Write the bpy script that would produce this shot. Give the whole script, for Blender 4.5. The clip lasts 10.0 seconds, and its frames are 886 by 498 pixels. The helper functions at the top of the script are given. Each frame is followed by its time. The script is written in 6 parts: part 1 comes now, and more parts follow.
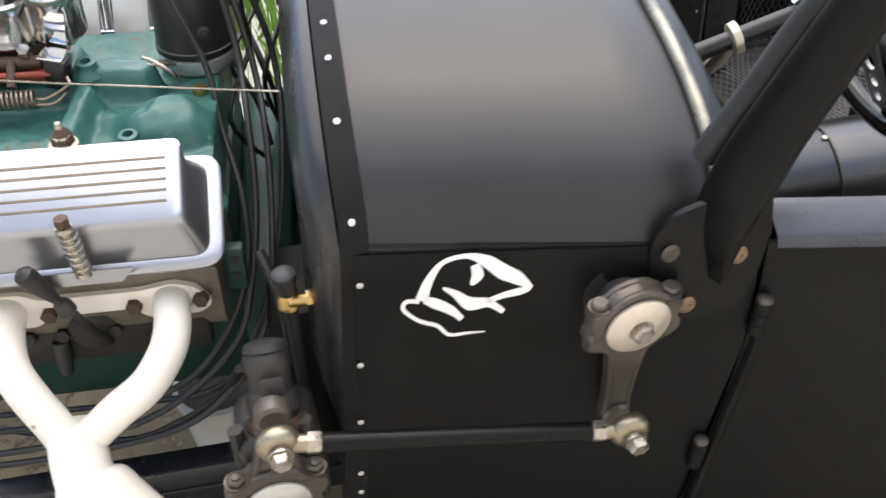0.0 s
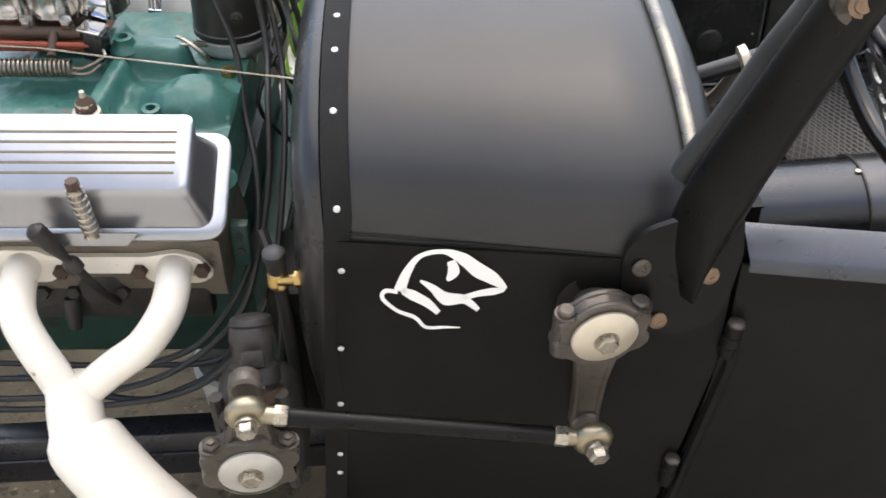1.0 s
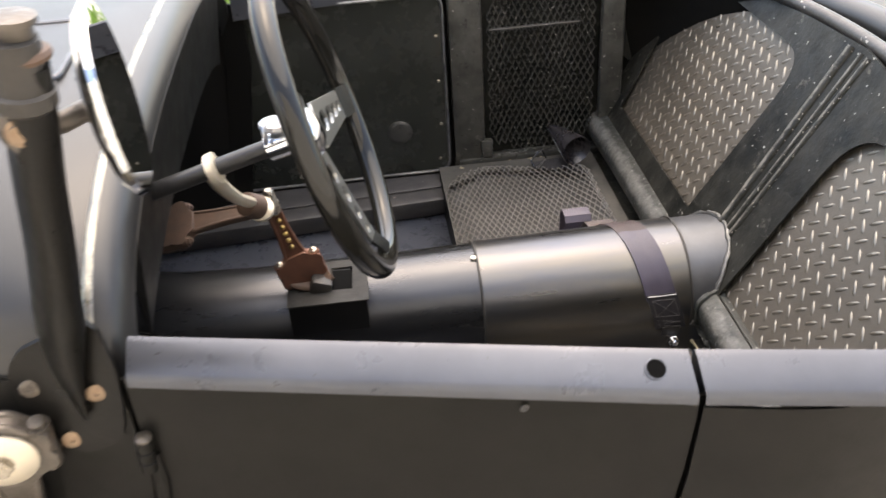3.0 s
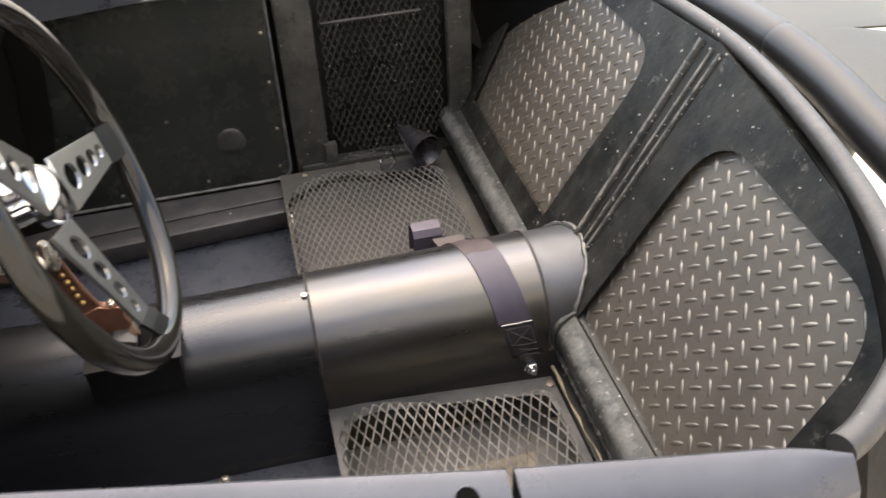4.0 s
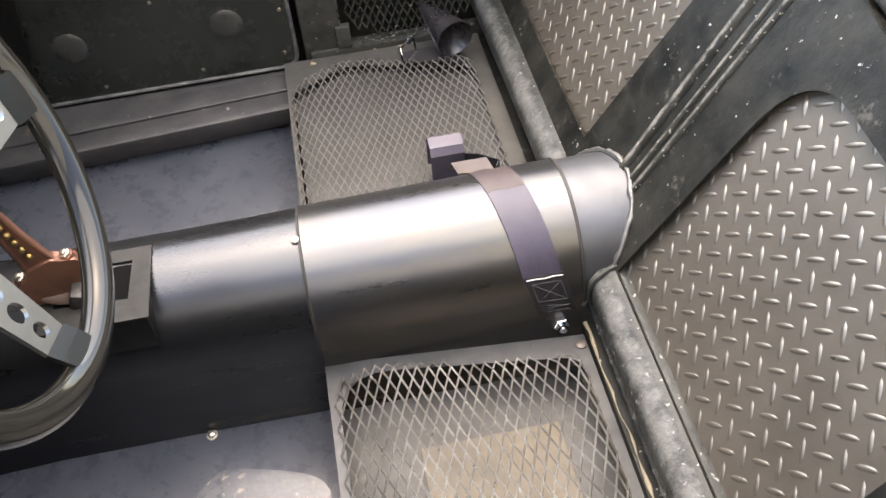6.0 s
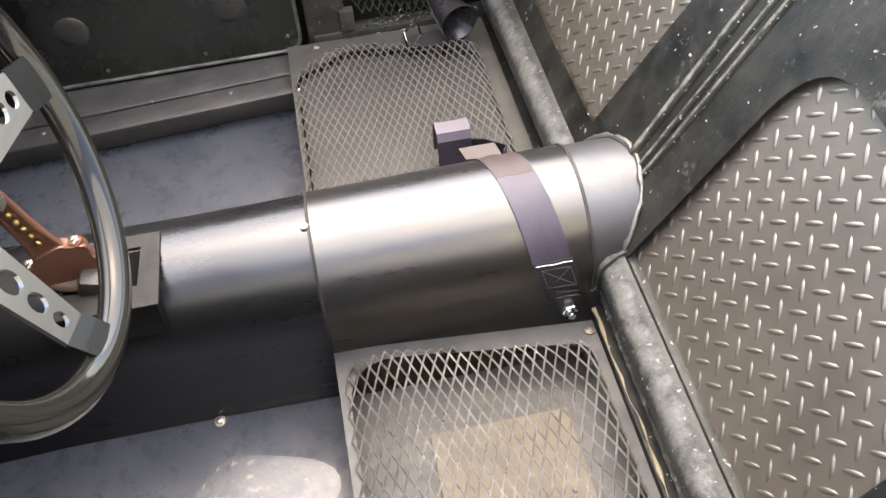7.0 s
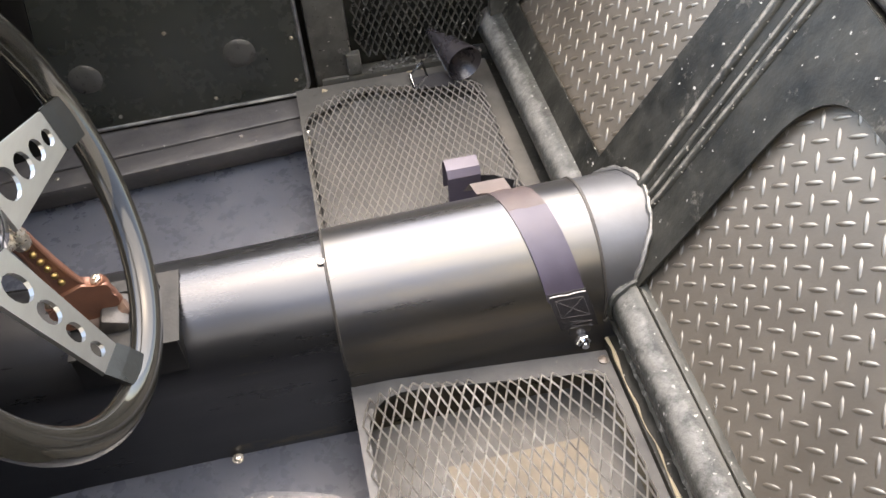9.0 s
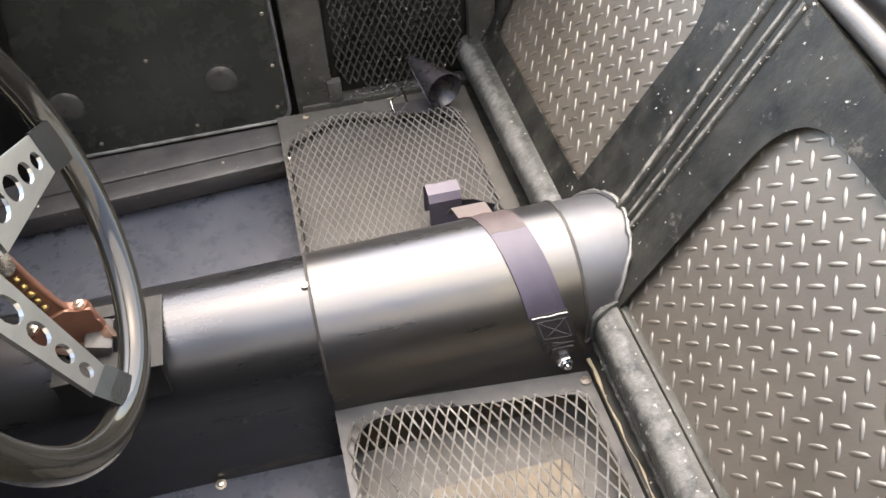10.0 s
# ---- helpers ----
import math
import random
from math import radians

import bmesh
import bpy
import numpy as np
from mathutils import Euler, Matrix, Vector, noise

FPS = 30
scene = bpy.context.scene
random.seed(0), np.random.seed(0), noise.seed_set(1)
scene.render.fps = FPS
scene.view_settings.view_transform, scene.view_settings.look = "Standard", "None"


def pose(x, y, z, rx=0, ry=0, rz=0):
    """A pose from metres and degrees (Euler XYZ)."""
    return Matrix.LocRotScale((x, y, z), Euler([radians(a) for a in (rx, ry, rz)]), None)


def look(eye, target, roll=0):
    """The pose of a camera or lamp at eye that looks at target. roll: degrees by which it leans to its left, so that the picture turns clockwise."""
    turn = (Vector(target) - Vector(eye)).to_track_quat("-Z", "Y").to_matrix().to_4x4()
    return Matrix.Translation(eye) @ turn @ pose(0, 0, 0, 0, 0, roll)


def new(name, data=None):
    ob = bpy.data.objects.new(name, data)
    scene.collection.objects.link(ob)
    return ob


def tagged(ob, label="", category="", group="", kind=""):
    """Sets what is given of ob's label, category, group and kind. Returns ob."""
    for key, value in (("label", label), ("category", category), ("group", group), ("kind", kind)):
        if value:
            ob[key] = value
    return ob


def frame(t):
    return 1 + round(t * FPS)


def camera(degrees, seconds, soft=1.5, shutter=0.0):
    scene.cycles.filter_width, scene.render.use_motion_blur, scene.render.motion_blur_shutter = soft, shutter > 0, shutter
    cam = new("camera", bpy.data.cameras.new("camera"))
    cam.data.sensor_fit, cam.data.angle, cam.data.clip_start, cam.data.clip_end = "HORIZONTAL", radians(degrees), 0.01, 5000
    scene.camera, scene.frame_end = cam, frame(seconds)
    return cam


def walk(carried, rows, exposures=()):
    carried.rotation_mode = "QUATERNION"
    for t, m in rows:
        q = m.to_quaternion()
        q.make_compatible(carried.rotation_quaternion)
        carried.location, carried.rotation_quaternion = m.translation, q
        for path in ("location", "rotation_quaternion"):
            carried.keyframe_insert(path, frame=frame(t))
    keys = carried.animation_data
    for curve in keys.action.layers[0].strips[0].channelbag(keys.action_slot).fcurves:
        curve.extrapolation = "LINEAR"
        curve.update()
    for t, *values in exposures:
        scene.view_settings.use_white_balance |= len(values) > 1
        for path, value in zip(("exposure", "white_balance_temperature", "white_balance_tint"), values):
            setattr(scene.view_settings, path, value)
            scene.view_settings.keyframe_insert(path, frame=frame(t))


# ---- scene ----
cam = camera(52.8, 10.0, shutter=0.5)

EXPOSURES = [(0.0, 1.42, 6750, 10), (1.0, 1.34, 6750, 10), (1.5, 1.20, 6750, 10), (2.3, 2.16, 7150, 12), (2.7, 2.26, 7450, 12), (4.0, 2.2, 7650, 12), (4.5, 2.2, 7650, 12), (5.0, 2.4, 7600, 12), (5.5, 2.80, 7450, 12), (10.0, 3.05, 7500, 12)]
PATH = [
    (0, (0.03, -0.813, 1.657), (0.176, 0.731, 0.395), -5.2),
    (0.5, (0.114, -0.834, 1.656), (0.217, 0.738, 0.423), -3.0),
    (1, (0.14, -0.851, 1.662), (0.121, 0.711, 0.413), -3.6),
    (1.5, (0.156, -0.843, 1.658), (0.153, 0.747, 0.445), -8.9),
    (2, (0.395, -0.913, 1.657), (0.389, 0.701, 0.476), -8.0),
    (2.3, (0.567, -0.97, 1.679), (0.593, 0.674, 0.54), -4.4),
    (2.5, (0.66, -0.974, 1.665), (0.751, 0.686, 0.553), -3.7),
    (2.7, (0.71, -0.944, 1.66), (0.826, 0.725, 0.565), -3.8),
    (3.8, (0.889, -0.686, 1.647), (1.118, 0.899, 0.449), -3.9),
    (4, (0.919, -0.658, 1.64), (1.256, 0.911, 0.447), -3.0),
    (4.1, (0.939, -0.647, 1.637), (1.268, 0.893, 0.405), -2.8),
    (4.5, (1.025, -0.584, 1.644), (1.336, 0.935, 0.382), -3.0),
    (5, (1.082, -0.492, 1.62), (1.237, 0.979, 0.274), -4.7),
    (5.5, (1.043, -0.412, 1.61), (1.164, 0.945, 0.145), -6.0),
    (5.7, (1.039, -0.379, 1.609), (1.188, 0.972, 0.142), -5.5),
    (7, (1.01, -0.356, 1.612), (1.187, 0.956, 0.113), -4.6),
    (7.5, (1.004, -0.368, 1.62), (1.139, 1.0, 0.167), -6.5),
    (8, (0.994, -0.379, 1.625), (1.151, 0.979, 0.165), -5.7),
    (8.5, (0.99, -0.375, 1.62), (1.181, 0.996, 0.176), -6.0),
    (9, (0.978, -0.379, 1.617), (1.182, 1.004, 0.187), -5.2),
    (9.5, (0.972, -0.384, 1.623), (1.2, 1.023, 0.22), -4.5),
    (10, (0.966, -0.392, 1.621), (1.233, 1.023, 0.233), -4.0),
]
walk(cam, [(t, look(eye, aim, roll)) for t, eye, aim, roll in PATH], EXPOSURES)

# ---- world and sun ----
world = bpy.data.worlds.new("sky")
scene.world = world
world.use_nodes = True
wn = world.node_tree
sky = wn.nodes.new("ShaderNodeTexSky")
sky.sky_type = "NISHITA"
sky.sun_disc = False
sky.sun_elevation, sky.sun_rotation = radians(67), radians(12)
sky.air_density, sky.dust_density, sky.ozone_density = 1.0, 2.0, 1.0
wn.nodes["Background"].inputs[1].default_value = 0.15
wn.links.new(sky.outputs[0], wn.nodes["Background"].inputs[0])
sun_data = bpy.data.lights.new("sun", "SUN")
sun_data.energy, sun_data.angle, sun_data.color = 1.35, radians(98), (1.0, 0.96, 0.89)
sun = new("sun", sun_data)
sun.matrix_world = look((0.6 + 0.081 * 8, 0.5 + 0.382 * 8, 0.9205 * 8), (0.6, 0.5, 0.0))


# ---- materials ----
def mat(name, color, rough=0.5, metal=0.0, color2=None, scale=8.0, amount=1.0, bump=0.0, bump_scale=120.0,
        rough_var=0.0, spots=None, spot_scale=25.0, spot_level=0.62, stretch=(1, 1, 1), coat=0.0, spec=0.5, flecks=None, fleck_scale=160.0, fleck_level=0.66):
    """A surface of two mixed tones with grain, uneven gloss, optional wear spots and fine relief."""
    m = bpy.data.materials.new(name)
    m.use_nodes = True
    nt = m.node_tree
    n, k = nt.nodes, nt.links
    b = n["Principled BSDF"]
    b.inputs["Roughness"].default_value, b.inputs["Metallic"].default_value = rough, metal
    b.inputs["Coat Weight"].default_value, b.inputs["Specular IOR Level"].default_value = coat, spec
    tc = n.new("ShaderNodeTexCoord")
    mp = n.new("ShaderNodeMapping")
    mp.inputs["Scale"].default_value = stretch
    k.new(tc.outputs["Object"], mp.inputs[0])

    def noise_at(s, detail=6.0, r=0.6):
        t = n.new("ShaderNodeTexNoise")
        t.inputs["Scale"].default_value, t.inputs["Detail"].default_value, t.inputs["Roughness"].default_value = s, detail, r
        k.new(mp.outputs[0], t.inputs["Vector"])
        return t.outputs["Fac"]

    def ramp(fac, lo, hi):
        r = n.new("ShaderNodeMapRange")
        r.inputs[1].default_value, r.inputs[2].default_value = lo, hi
        k.new(fac, r.inputs[0])
        return r.outputs[0]

    def mix(fac, a, c):
        x = n.new("ShaderNodeMix")
        x.data_type = "RGBA"
        k.new(fac, x.inputs[0])
        for value, slot in ((a, x.inputs[6]), (c, x.inputs[7])):
            if isinstance(value, tuple):
                slot.default_value = (*value, 1)
            else:
                k.new(value, slot)
        return x.outputs[2]

    big = noise_at(scale)
    c2 = color2 or tuple(c * 0.72 for c in color)
    out = mix(ramp(big, 0.5 - 0.25 / max(amount, 0.05), 0.5 + 0.25 / max(amount, 0.05)), color, c2)
    if spots:
        fine = noise_at(spot_scale, 9.0, 0.75)
        out = mix(ramp(fine, spot_level, spot_level + 0.06), out, spots)
    if flecks:
        out = mix(ramp(noise_at(fleck_scale, 3.0, 0.5), fleck_level, fleck_level + 0.03), out, flecks)
    k.new(out, b.inputs["Base Color"])
    if rough_var:
        r = n.new("ShaderNodeMapRange")
        r.inputs[1].default_value, r.inputs[2].default_value = 0.3, 0.7
        r.inputs[3].default_value, r.inputs[4].default_value = max(rough - rough_var, 0.03), rough + rough_var
        k.new(noise_at(scale * 2.7, 8.0, 0.7), r.inputs[0])
        k.new(r.outputs[0], b.inputs["Roughness"])
    if bump:
        bp = n.new("ShaderNodeBump")
        bp.inputs["Strength"].default_value, bp.inputs["Distance"].default_value = bump, 0.002
        k.new(noise_at(bump_scale, 4.0), bp.inputs["Height"])
        k.new(bp.outputs[0], b.inputs["Normal"])
    return m


SATIN = mat("satin_black_paint", (0.012, 0.012, 0.0128), 0.36, color2=(0.020, 0.0198, 0.0195), scale=4, amount=1.3, bump=0.04, bump_scale=260, rough_var=0.025, spec=0.45)
# SATIN's black made darker and duller for surfaces that lie in shade
SIDE = mat("shaded_black_paint", (0.0036, 0.0035, 0.0032), 0.45, color2=(0.0072, 0.0068, 0.0061), scale=6, amount=1.2, bump=0.05, bump_scale=200, rough_var=0.10, spec=0.155)
ROUGH_BLACK = mat("brushed_on_black_paint", (0.006, 0.0063, 0.0055), 0.44, color2=(0.023, 0.0225, 0.019), scale=13, amount=1.6, bump=0.8, bump_scale=40,
                  rough_var=0.16, spots=(0.060, 0.057, 0.049), spot_scale=22, spot_level=0.59, spec=0.16, flecks=(0.26, 0.255, 0.23), fleck_scale=80, fleck_level=0.695)
WORN_TUBE = mat("worn_black_tube", (0.010, 0.011, 0.010), 0.40, color2=(0.045, 0.046, 0.042), scale=12, amount=1.6, bump=0.8, bump_scale=50,
                rough_var=0.14, spots=(0.125, 0.123, 0.115), spot_scale=42, spot_level=0.54, spec=0.4, flecks=(0.27, 0.265, 0.25), fleck_scale=80, fleck_level=0.69)
STRIP = mat("black_webbing", (0.008, 0.008, 0.008), 0.65, color2=(0.014, 0.014, 0.013), scale=30, bump=0.5, bump_scale=700, spec=0.15)
STEEL = mat("brushed_bare_steel", (0.068, 0.069, 0.071), 0.30, metal=0.9, color2=(0.044, 0.046, 0.052), scale=3.5, bump=0.03, bump_scale=300,
            rough_var=0.06, stretch=(0.4, 2, 2), amount=1.3, spots=(0.105, 0.094, 0.072), spot_scale=6, spot_level=0.62)
STEEL_WARM = mat("heat_tinted_bare_steel", (0.122, 0.111, 0.090), 0.31, metal=0.9, color2=(0.072, 0.077, 0.092), scale=5.0, bump=0.03, bump_scale=300,
                 rough_var=0.06, stretch=(0.35, 2, 2), amount=1.5, spots=(0.065, 0.06, 0.05), spot_scale=9, spot_level=0.62)
STEEL_TAIL = mat("dull_blue_grey_steel", (0.098, 0.101, 0.108), 0.46, metal=0.75, color2=(0.074, 0.076, 0.080), scale=9, bump=0.1, bump_scale=90, rough_var=0.08)
WELD = mat("grey_weld_bead", (0.17, 0.167, 0.16), 0.42, metal=0.6, color2=(0.09, 0.09, 0.085), scale=40, bump=0.8, bump_scale=120, rough_var=0.1)
EDGE = mat("glossy_black_edge", (0.014, 0.0135, 0.013), 0.30, color2=(0.02, 0.019, 0.018), scale=7, bump=0.1, bump_scale=60, rough_var=0.06)
LEDGE = mat("dull_steel_ledge", (0.080, 0.085, 0.098), 0.32, metal=0.55, color2=(0.054, 0.058, 0.069), scale=7, rough_var=0.10, bump=0.05, flecks=(0.045, 0.045, 0.048), fleck_scale=110, fleck_level=0.74)
FLOOR = mat("dusty_black_steel_floor", (0.038, 0.042, 0.053), 0.30, color2=(0.064, 0.067, 0.078), scale=9, amount=1.3, bump=0.18, bump_scale=70, rough_var=0.12,
            spots=(0.11, 0.105, 0.095), spot_scale=60, spot_level=0.68)
GLOSS_PANEL = mat("glossy_black_panel", (0.012, 0.0135, 0.011), 0.26, color2=(0.022, 0.0235, 0.020), scale=5, amount=1.3, bump=0.12, bump_scale=24, rough_var=0.08)
CHROME = mat("chrome", (0.75, 0.76, 0.78), 0.07, metal=1.0, color2=(0.66, 0.67, 0.70), scale=20, rough_var=0.03)
POLISHED = mat("polished_aluminium", (0.40, 0.405, 0.42), 0.32, metal=0.9, color2=(0.33, 0.335, 0.35), scale=7, rough_var=0.04, bump=0.02, bump_scale=14)
TEAL = mat("teal_engine_paint", (0.022, 0.100, 0.083), 0.38, color2=(0.048, 0.150, 0.124), scale=13, amount=1.4, bump=0.4, bump_scale=70, rough_var=0.14,
           spots=(0.070, 0.066, 0.040), spot_scale=10, spot_level=0.58, flecks=(0.13, 0.20, 0.165), fleck_scale=45, fleck_level=0.69)
# TEAL darkened for the shade low in the bay, with brown grime spots
TEAL_DARK = mat("shaded_grimy_teal", (0.013, 0.066, 0.056), 0.5, color2=(0.018, 0.042, 0.035), scale=9, bump=0.4, bump_scale=60,
                spots=(0.03, 0.025, 0.02), spot_scale=12, spot_level=0.57)
WHITE_COAT = mat("white_ceramic_coating", (0.84, 0.80, 0.73), 0.5, color2=(0.76, 0.71, 0.62), scale=12, bump=0.15, bump_scale=120,
                 spots=(0.20, 0.12, 0.07), spot_scale=34, spot_level=0.635)
RUST = mat("rusty_steel", (0.105, 0.062, 0.041), 0.58, metal=0.3, color2=(0.05, 0.034, 0.026), scale=22, bump=0.4, bump_scale=110)
IRON = mat("oily_cast_iron", (0.066, 0.057, 0.048), 0.42, metal=0.45, color2=(0.112, 0.096, 0.081), scale=24, amount=1.5, bump=0.55, bump_scale=110, rough_var=0.14, spots=(0.035, 0.029, 0.024), spot_scale=30, spot_level=0.58)
DARK_IRON = mat("dark_cast_iron", (0.016, 0.015, 0.0135), 0.52, metal=0.2, color2=(0.036, 0.032, 0.028), scale=17, amount=1.4, bump=0.5, bump_scale=90, rough_var=0.12)
ZINC = mat("yellow_zinc", (0.36, 0.32, 0.225), 0.34, metal=0.85, color2=(0.27, 0.23, 0.16), scale=30, rough_var=0.08)
BOLT = mat("plated_bolt", (0.45, 0.42, 0.37), 0.30, metal=0.9, color2=(0.30, 0.26, 0.2), scale=60, rough_var=0.1)
DISC = mat("turned_cream_disc", (0.66, 0.60, 0.49), 0.36, metal=0.55, color2=(0.56, 0.50, 0.40), scale=25, rough_var=0.08)
ALUMINIUM = mat("turned_aluminium_disc", (0.55, 0.54, 0.51), 0.46, metal=0.7, color2=(0.46, 0.45, 0.42), scale=25, rough_var=0.1)
RUBBER = mat("black_rubber", (0.014, 0.014, 0.014), 0.5, color2=(0.03, 0.03, 0.03), scale=20)
WIRE = mat("grey_black_wire", (0.017, 0.017, 0.017), 0.45, color2=(0.030, 0.030, 0.029), scale=20)
PLASTIC = mat("black_plastic_cap", (0.018, 0.017, 0.016), 0.42, color2=(0.03, 0.028, 0.026), scale=15, bump=0.1)
TREAD = mat("tread_plate_aluminium", (0.124, 0.108, 0.087), 0.47, metal=0.55, color2=(0.094, 0.082, 0.066), scale=6, amount=1.2, bump=0.12, bump_scale=180, rough_var=0.08)
# shinier copy of TREAD, brightened for the light the lugs catch
LUG = mat("lit_lug", (0.25, 0.22, 0.178), 0.33, metal=0.8, color2=(0.19, 0.167, 0.135), scale=9, rough_var=0.08)
MESH = mat("expanded_steel", (0.46, 0.445, 0.42), 0.33, metal=0.8, color2=(0.22, 0.205, 0.185), scale=14, amount=1.4, rough_var=0.1)
MESH_DARK = mat("dusty_expanded_steel", (0.21, 0.198, 0.18), 0.40, metal=0.5, color2=(0.16, 0.15, 0.138), scale=12, rough_var=0.1)
BELT = mat("purple_grey_webbing", (0.050, 0.044, 0.064), 0.36, color2=(0.034, 0.029, 0.043), scale=9, bump=0.4, bump_scale=500, spec=0.35)
# browner tone for the strap's far run
BELT_BROWN = mat("brown_webbing", (0.060, 0.043, 0.034), 0.42, color2=(0.048, 0.038, 0.044), scale=9, bump=0.4, bump_scale=500, spec=0.35)
SEALANT = mat("aged_sealant", (0.30, 0.25, 0.16), 0.6, color2=(0.20, 0.165, 0.11), scale=40, bump=0.5)
DUSTY = mat("dusty_grey_steel", (0.072, 0.070, 0.065), 0.52, color2=(0.046, 0.044, 0.041), scale=8, amount=1.3, bump=0.15, rough_var=0.1, spots=(0.115, 0.108, 0.096), spot_scale=26, spot_level=0.62)
BELT_BLACK = mat("black_belt_webbing", (0.015, 0.014, 0.016), 0.6, scale=20, bump=0.5, bump_scale=500)
DECAL = mat("white_vinyl", (0.92, 0.92, 0.91), 0.45, color2=(0.88, 0.88, 0.87), scale=30)
BRASS = mat("tarnished_brass", (0.55, 0.38, 0.14), 0.32, metal=1.0, color2=(0.38, 0.27, 0.12), scale=30, rough_var=0.1)
WORN_EDGE = mat("worn_painted_edge", (0.11, 0.112, 0.115), 0.32, metal=0.6, color2=(0.34, 0.31, 0.24), scale=16, amount=1.6, rough_var=0.1, bump=0.3, bump_scale=50,
                spots=(0.42, 0.35, 0.20), spot_scale=22, spot_level=0.6)
GROUND = mat("dry_gravel", (0.060, 0.048, 0.029), 0.9, color2=(0.105, 0.085, 0.053), scale=7, amount=1.4, bump=1.0, bump_scale=55, spots=(0.03, 0.023, 0.015), spot_scale=24, spot_level=0.54, flecks=(0.17, 0.14, 0.085), fleck_scale=60, fleck_level=0.66)
CONCRETE = mat("pale_concrete", (0.52, 0.49, 0.43), 0.85, color2=(0.42, 0.39, 0.33), scale=3, bump=0.4, bump_scale=60, spots=(0.28, 0.22, 0.14), spot_scale=9, spot_level=0.64)
FRAME_BLUE = mat("blue_black_frame", (0.010, 0.011, 0.016), 0.3, color2=(0.016, 0.017, 0.022), scale=9, rough_var=0.08)
BUCKET = mat("white_plastic", (0.62, 0.62, 0.60), 0.5, color2=(0.50, 0.49, 0.46), scale=8)
SPRING = mat("weathered_spring", (0.34, 0.30, 0.25), 0.36, metal=0.85, color2=(0.22, 0.17, 0.13), scale=30)
COPPER = mat("coppery_rod", (0.19, 0.085, 0.052), 0.42, metal=0.5, color2=(0.11, 0.052, 0.035), scale=28, bump=0.3, bump_scale=120)
OLIVE = mat("dusty_deck_paint", (0.024, 0.024, 0.018), 0.5, color2=(0.038, 0.036, 0.026), scale=5, bump=0.2, bump_scale=90)
LEAF = mat("green_leaves", (0.13, 0.25, 0.03), 0.6, color2=(0.20, 0.32, 0.05), scale=5)
RED = mat("red_cable_cover", (0.30, 0.06, 0.03), 0.5, scale=20)
# BELT's webbing in a brighter tone, with the loop's light painted in
TONGUE = mat("lit_lavender_webbing", (0.080, 0.069, 0.094), 0.42, color2=(0.052, 0.043, 0.060), scale=14, bump=0.4, bump_scale=500)
# floor colour with pale flecks that paint in a bright sky reflection
FLOOR_GLINT = mat("floor_with_glint_flecks", (0.038, 0.042, 0.053), 0.30, color2=(0.064, 0.067, 0.078), scale=12, amount=1.4, bump=0.30, bump_scale=66, rough_var=0.12,
            spots=(0.16, 0.15, 0.14), spot_scale=30, spot_level=0.58, flecks=(0.22, 0.20, 0.175), fleck_scale=80, fleck_level=0.64)
BEAD = mat("bare_worn_bead", (0.21, 0.21, 0.21), 0.36, metal=0.7, color2=(0.09, 0.09, 0.09), scale=30, amount=1.6)
# near-pure black that stands for the shade inside openings
VOID = mat("shade_black", (0.002, 0.002, 0.002), 0.95, color2=(0.004, 0.004, 0.004), spec=0.05)
# tan of the lit ground, for a sheet added under the near mesh
TAN_GROUND_SHEET = mat("tan_ground_sheet", (0.20, 0.165, 0.12), 0.8, color2=(0.12, 0.105, 0.085), scale=9, amount=1.4, bump=0.2, spots=(0.12, 0.10, 0.08), spot_scale=14, spot_level=0.6)
STUCCO = mat("pale_stucco", (0.80, 0.75, 0.67), 0.85, color2=(0.74, 0.69, 0.61), scale=2.5, bump=0.5, bump_scale=60, spots=(0.46, 0.41, 0.34), spot_scale=5, spot_level=0.62)
SILL = mat("worn_blue_black_paint", (0.032, 0.031, 0.032), 0.40, color2=(0.062, 0.058, 0.055), scale=14, amount=1.4, bump=0.6, bump_scale=50, rough_var=0.14, spec=0.22, spots=(0.115, 0.09, 0.066), spot_scale=22, spot_level=0.62, flecks=(0.20, 0.19, 0.18), fleck_scale=90, fleck_level=0.72)
RIM_GREY = mat("chipped_grey_paint", (0.052, 0.050, 0.048), 0.42, metal=0.2, color2=(0.034, 0.032, 0.030), scale=14, amount=1.4, bump=0.5, bump_scale=60, rough_var=0.1,
               spots=(0.02, 0.02, 0.02), spot_scale=22, spot_level=0.62, flecks=(0.32, 0.30, 0.27), fleck_scale=70, fleck_level=0.70)
SCREW = mat("dull_bright_screw", (0.72, 0.72, 0.72), 0.4, metal=0.6, color2=(0.6, 0.6, 0.6), scale=60)
GLASS = mat("glass", (0.9, 0.95, 0.93), 0.03, scale=3)
GLASS.node_tree.nodes["Principled BSDF"].inputs["Transmission Weight"].default_value = 1.0


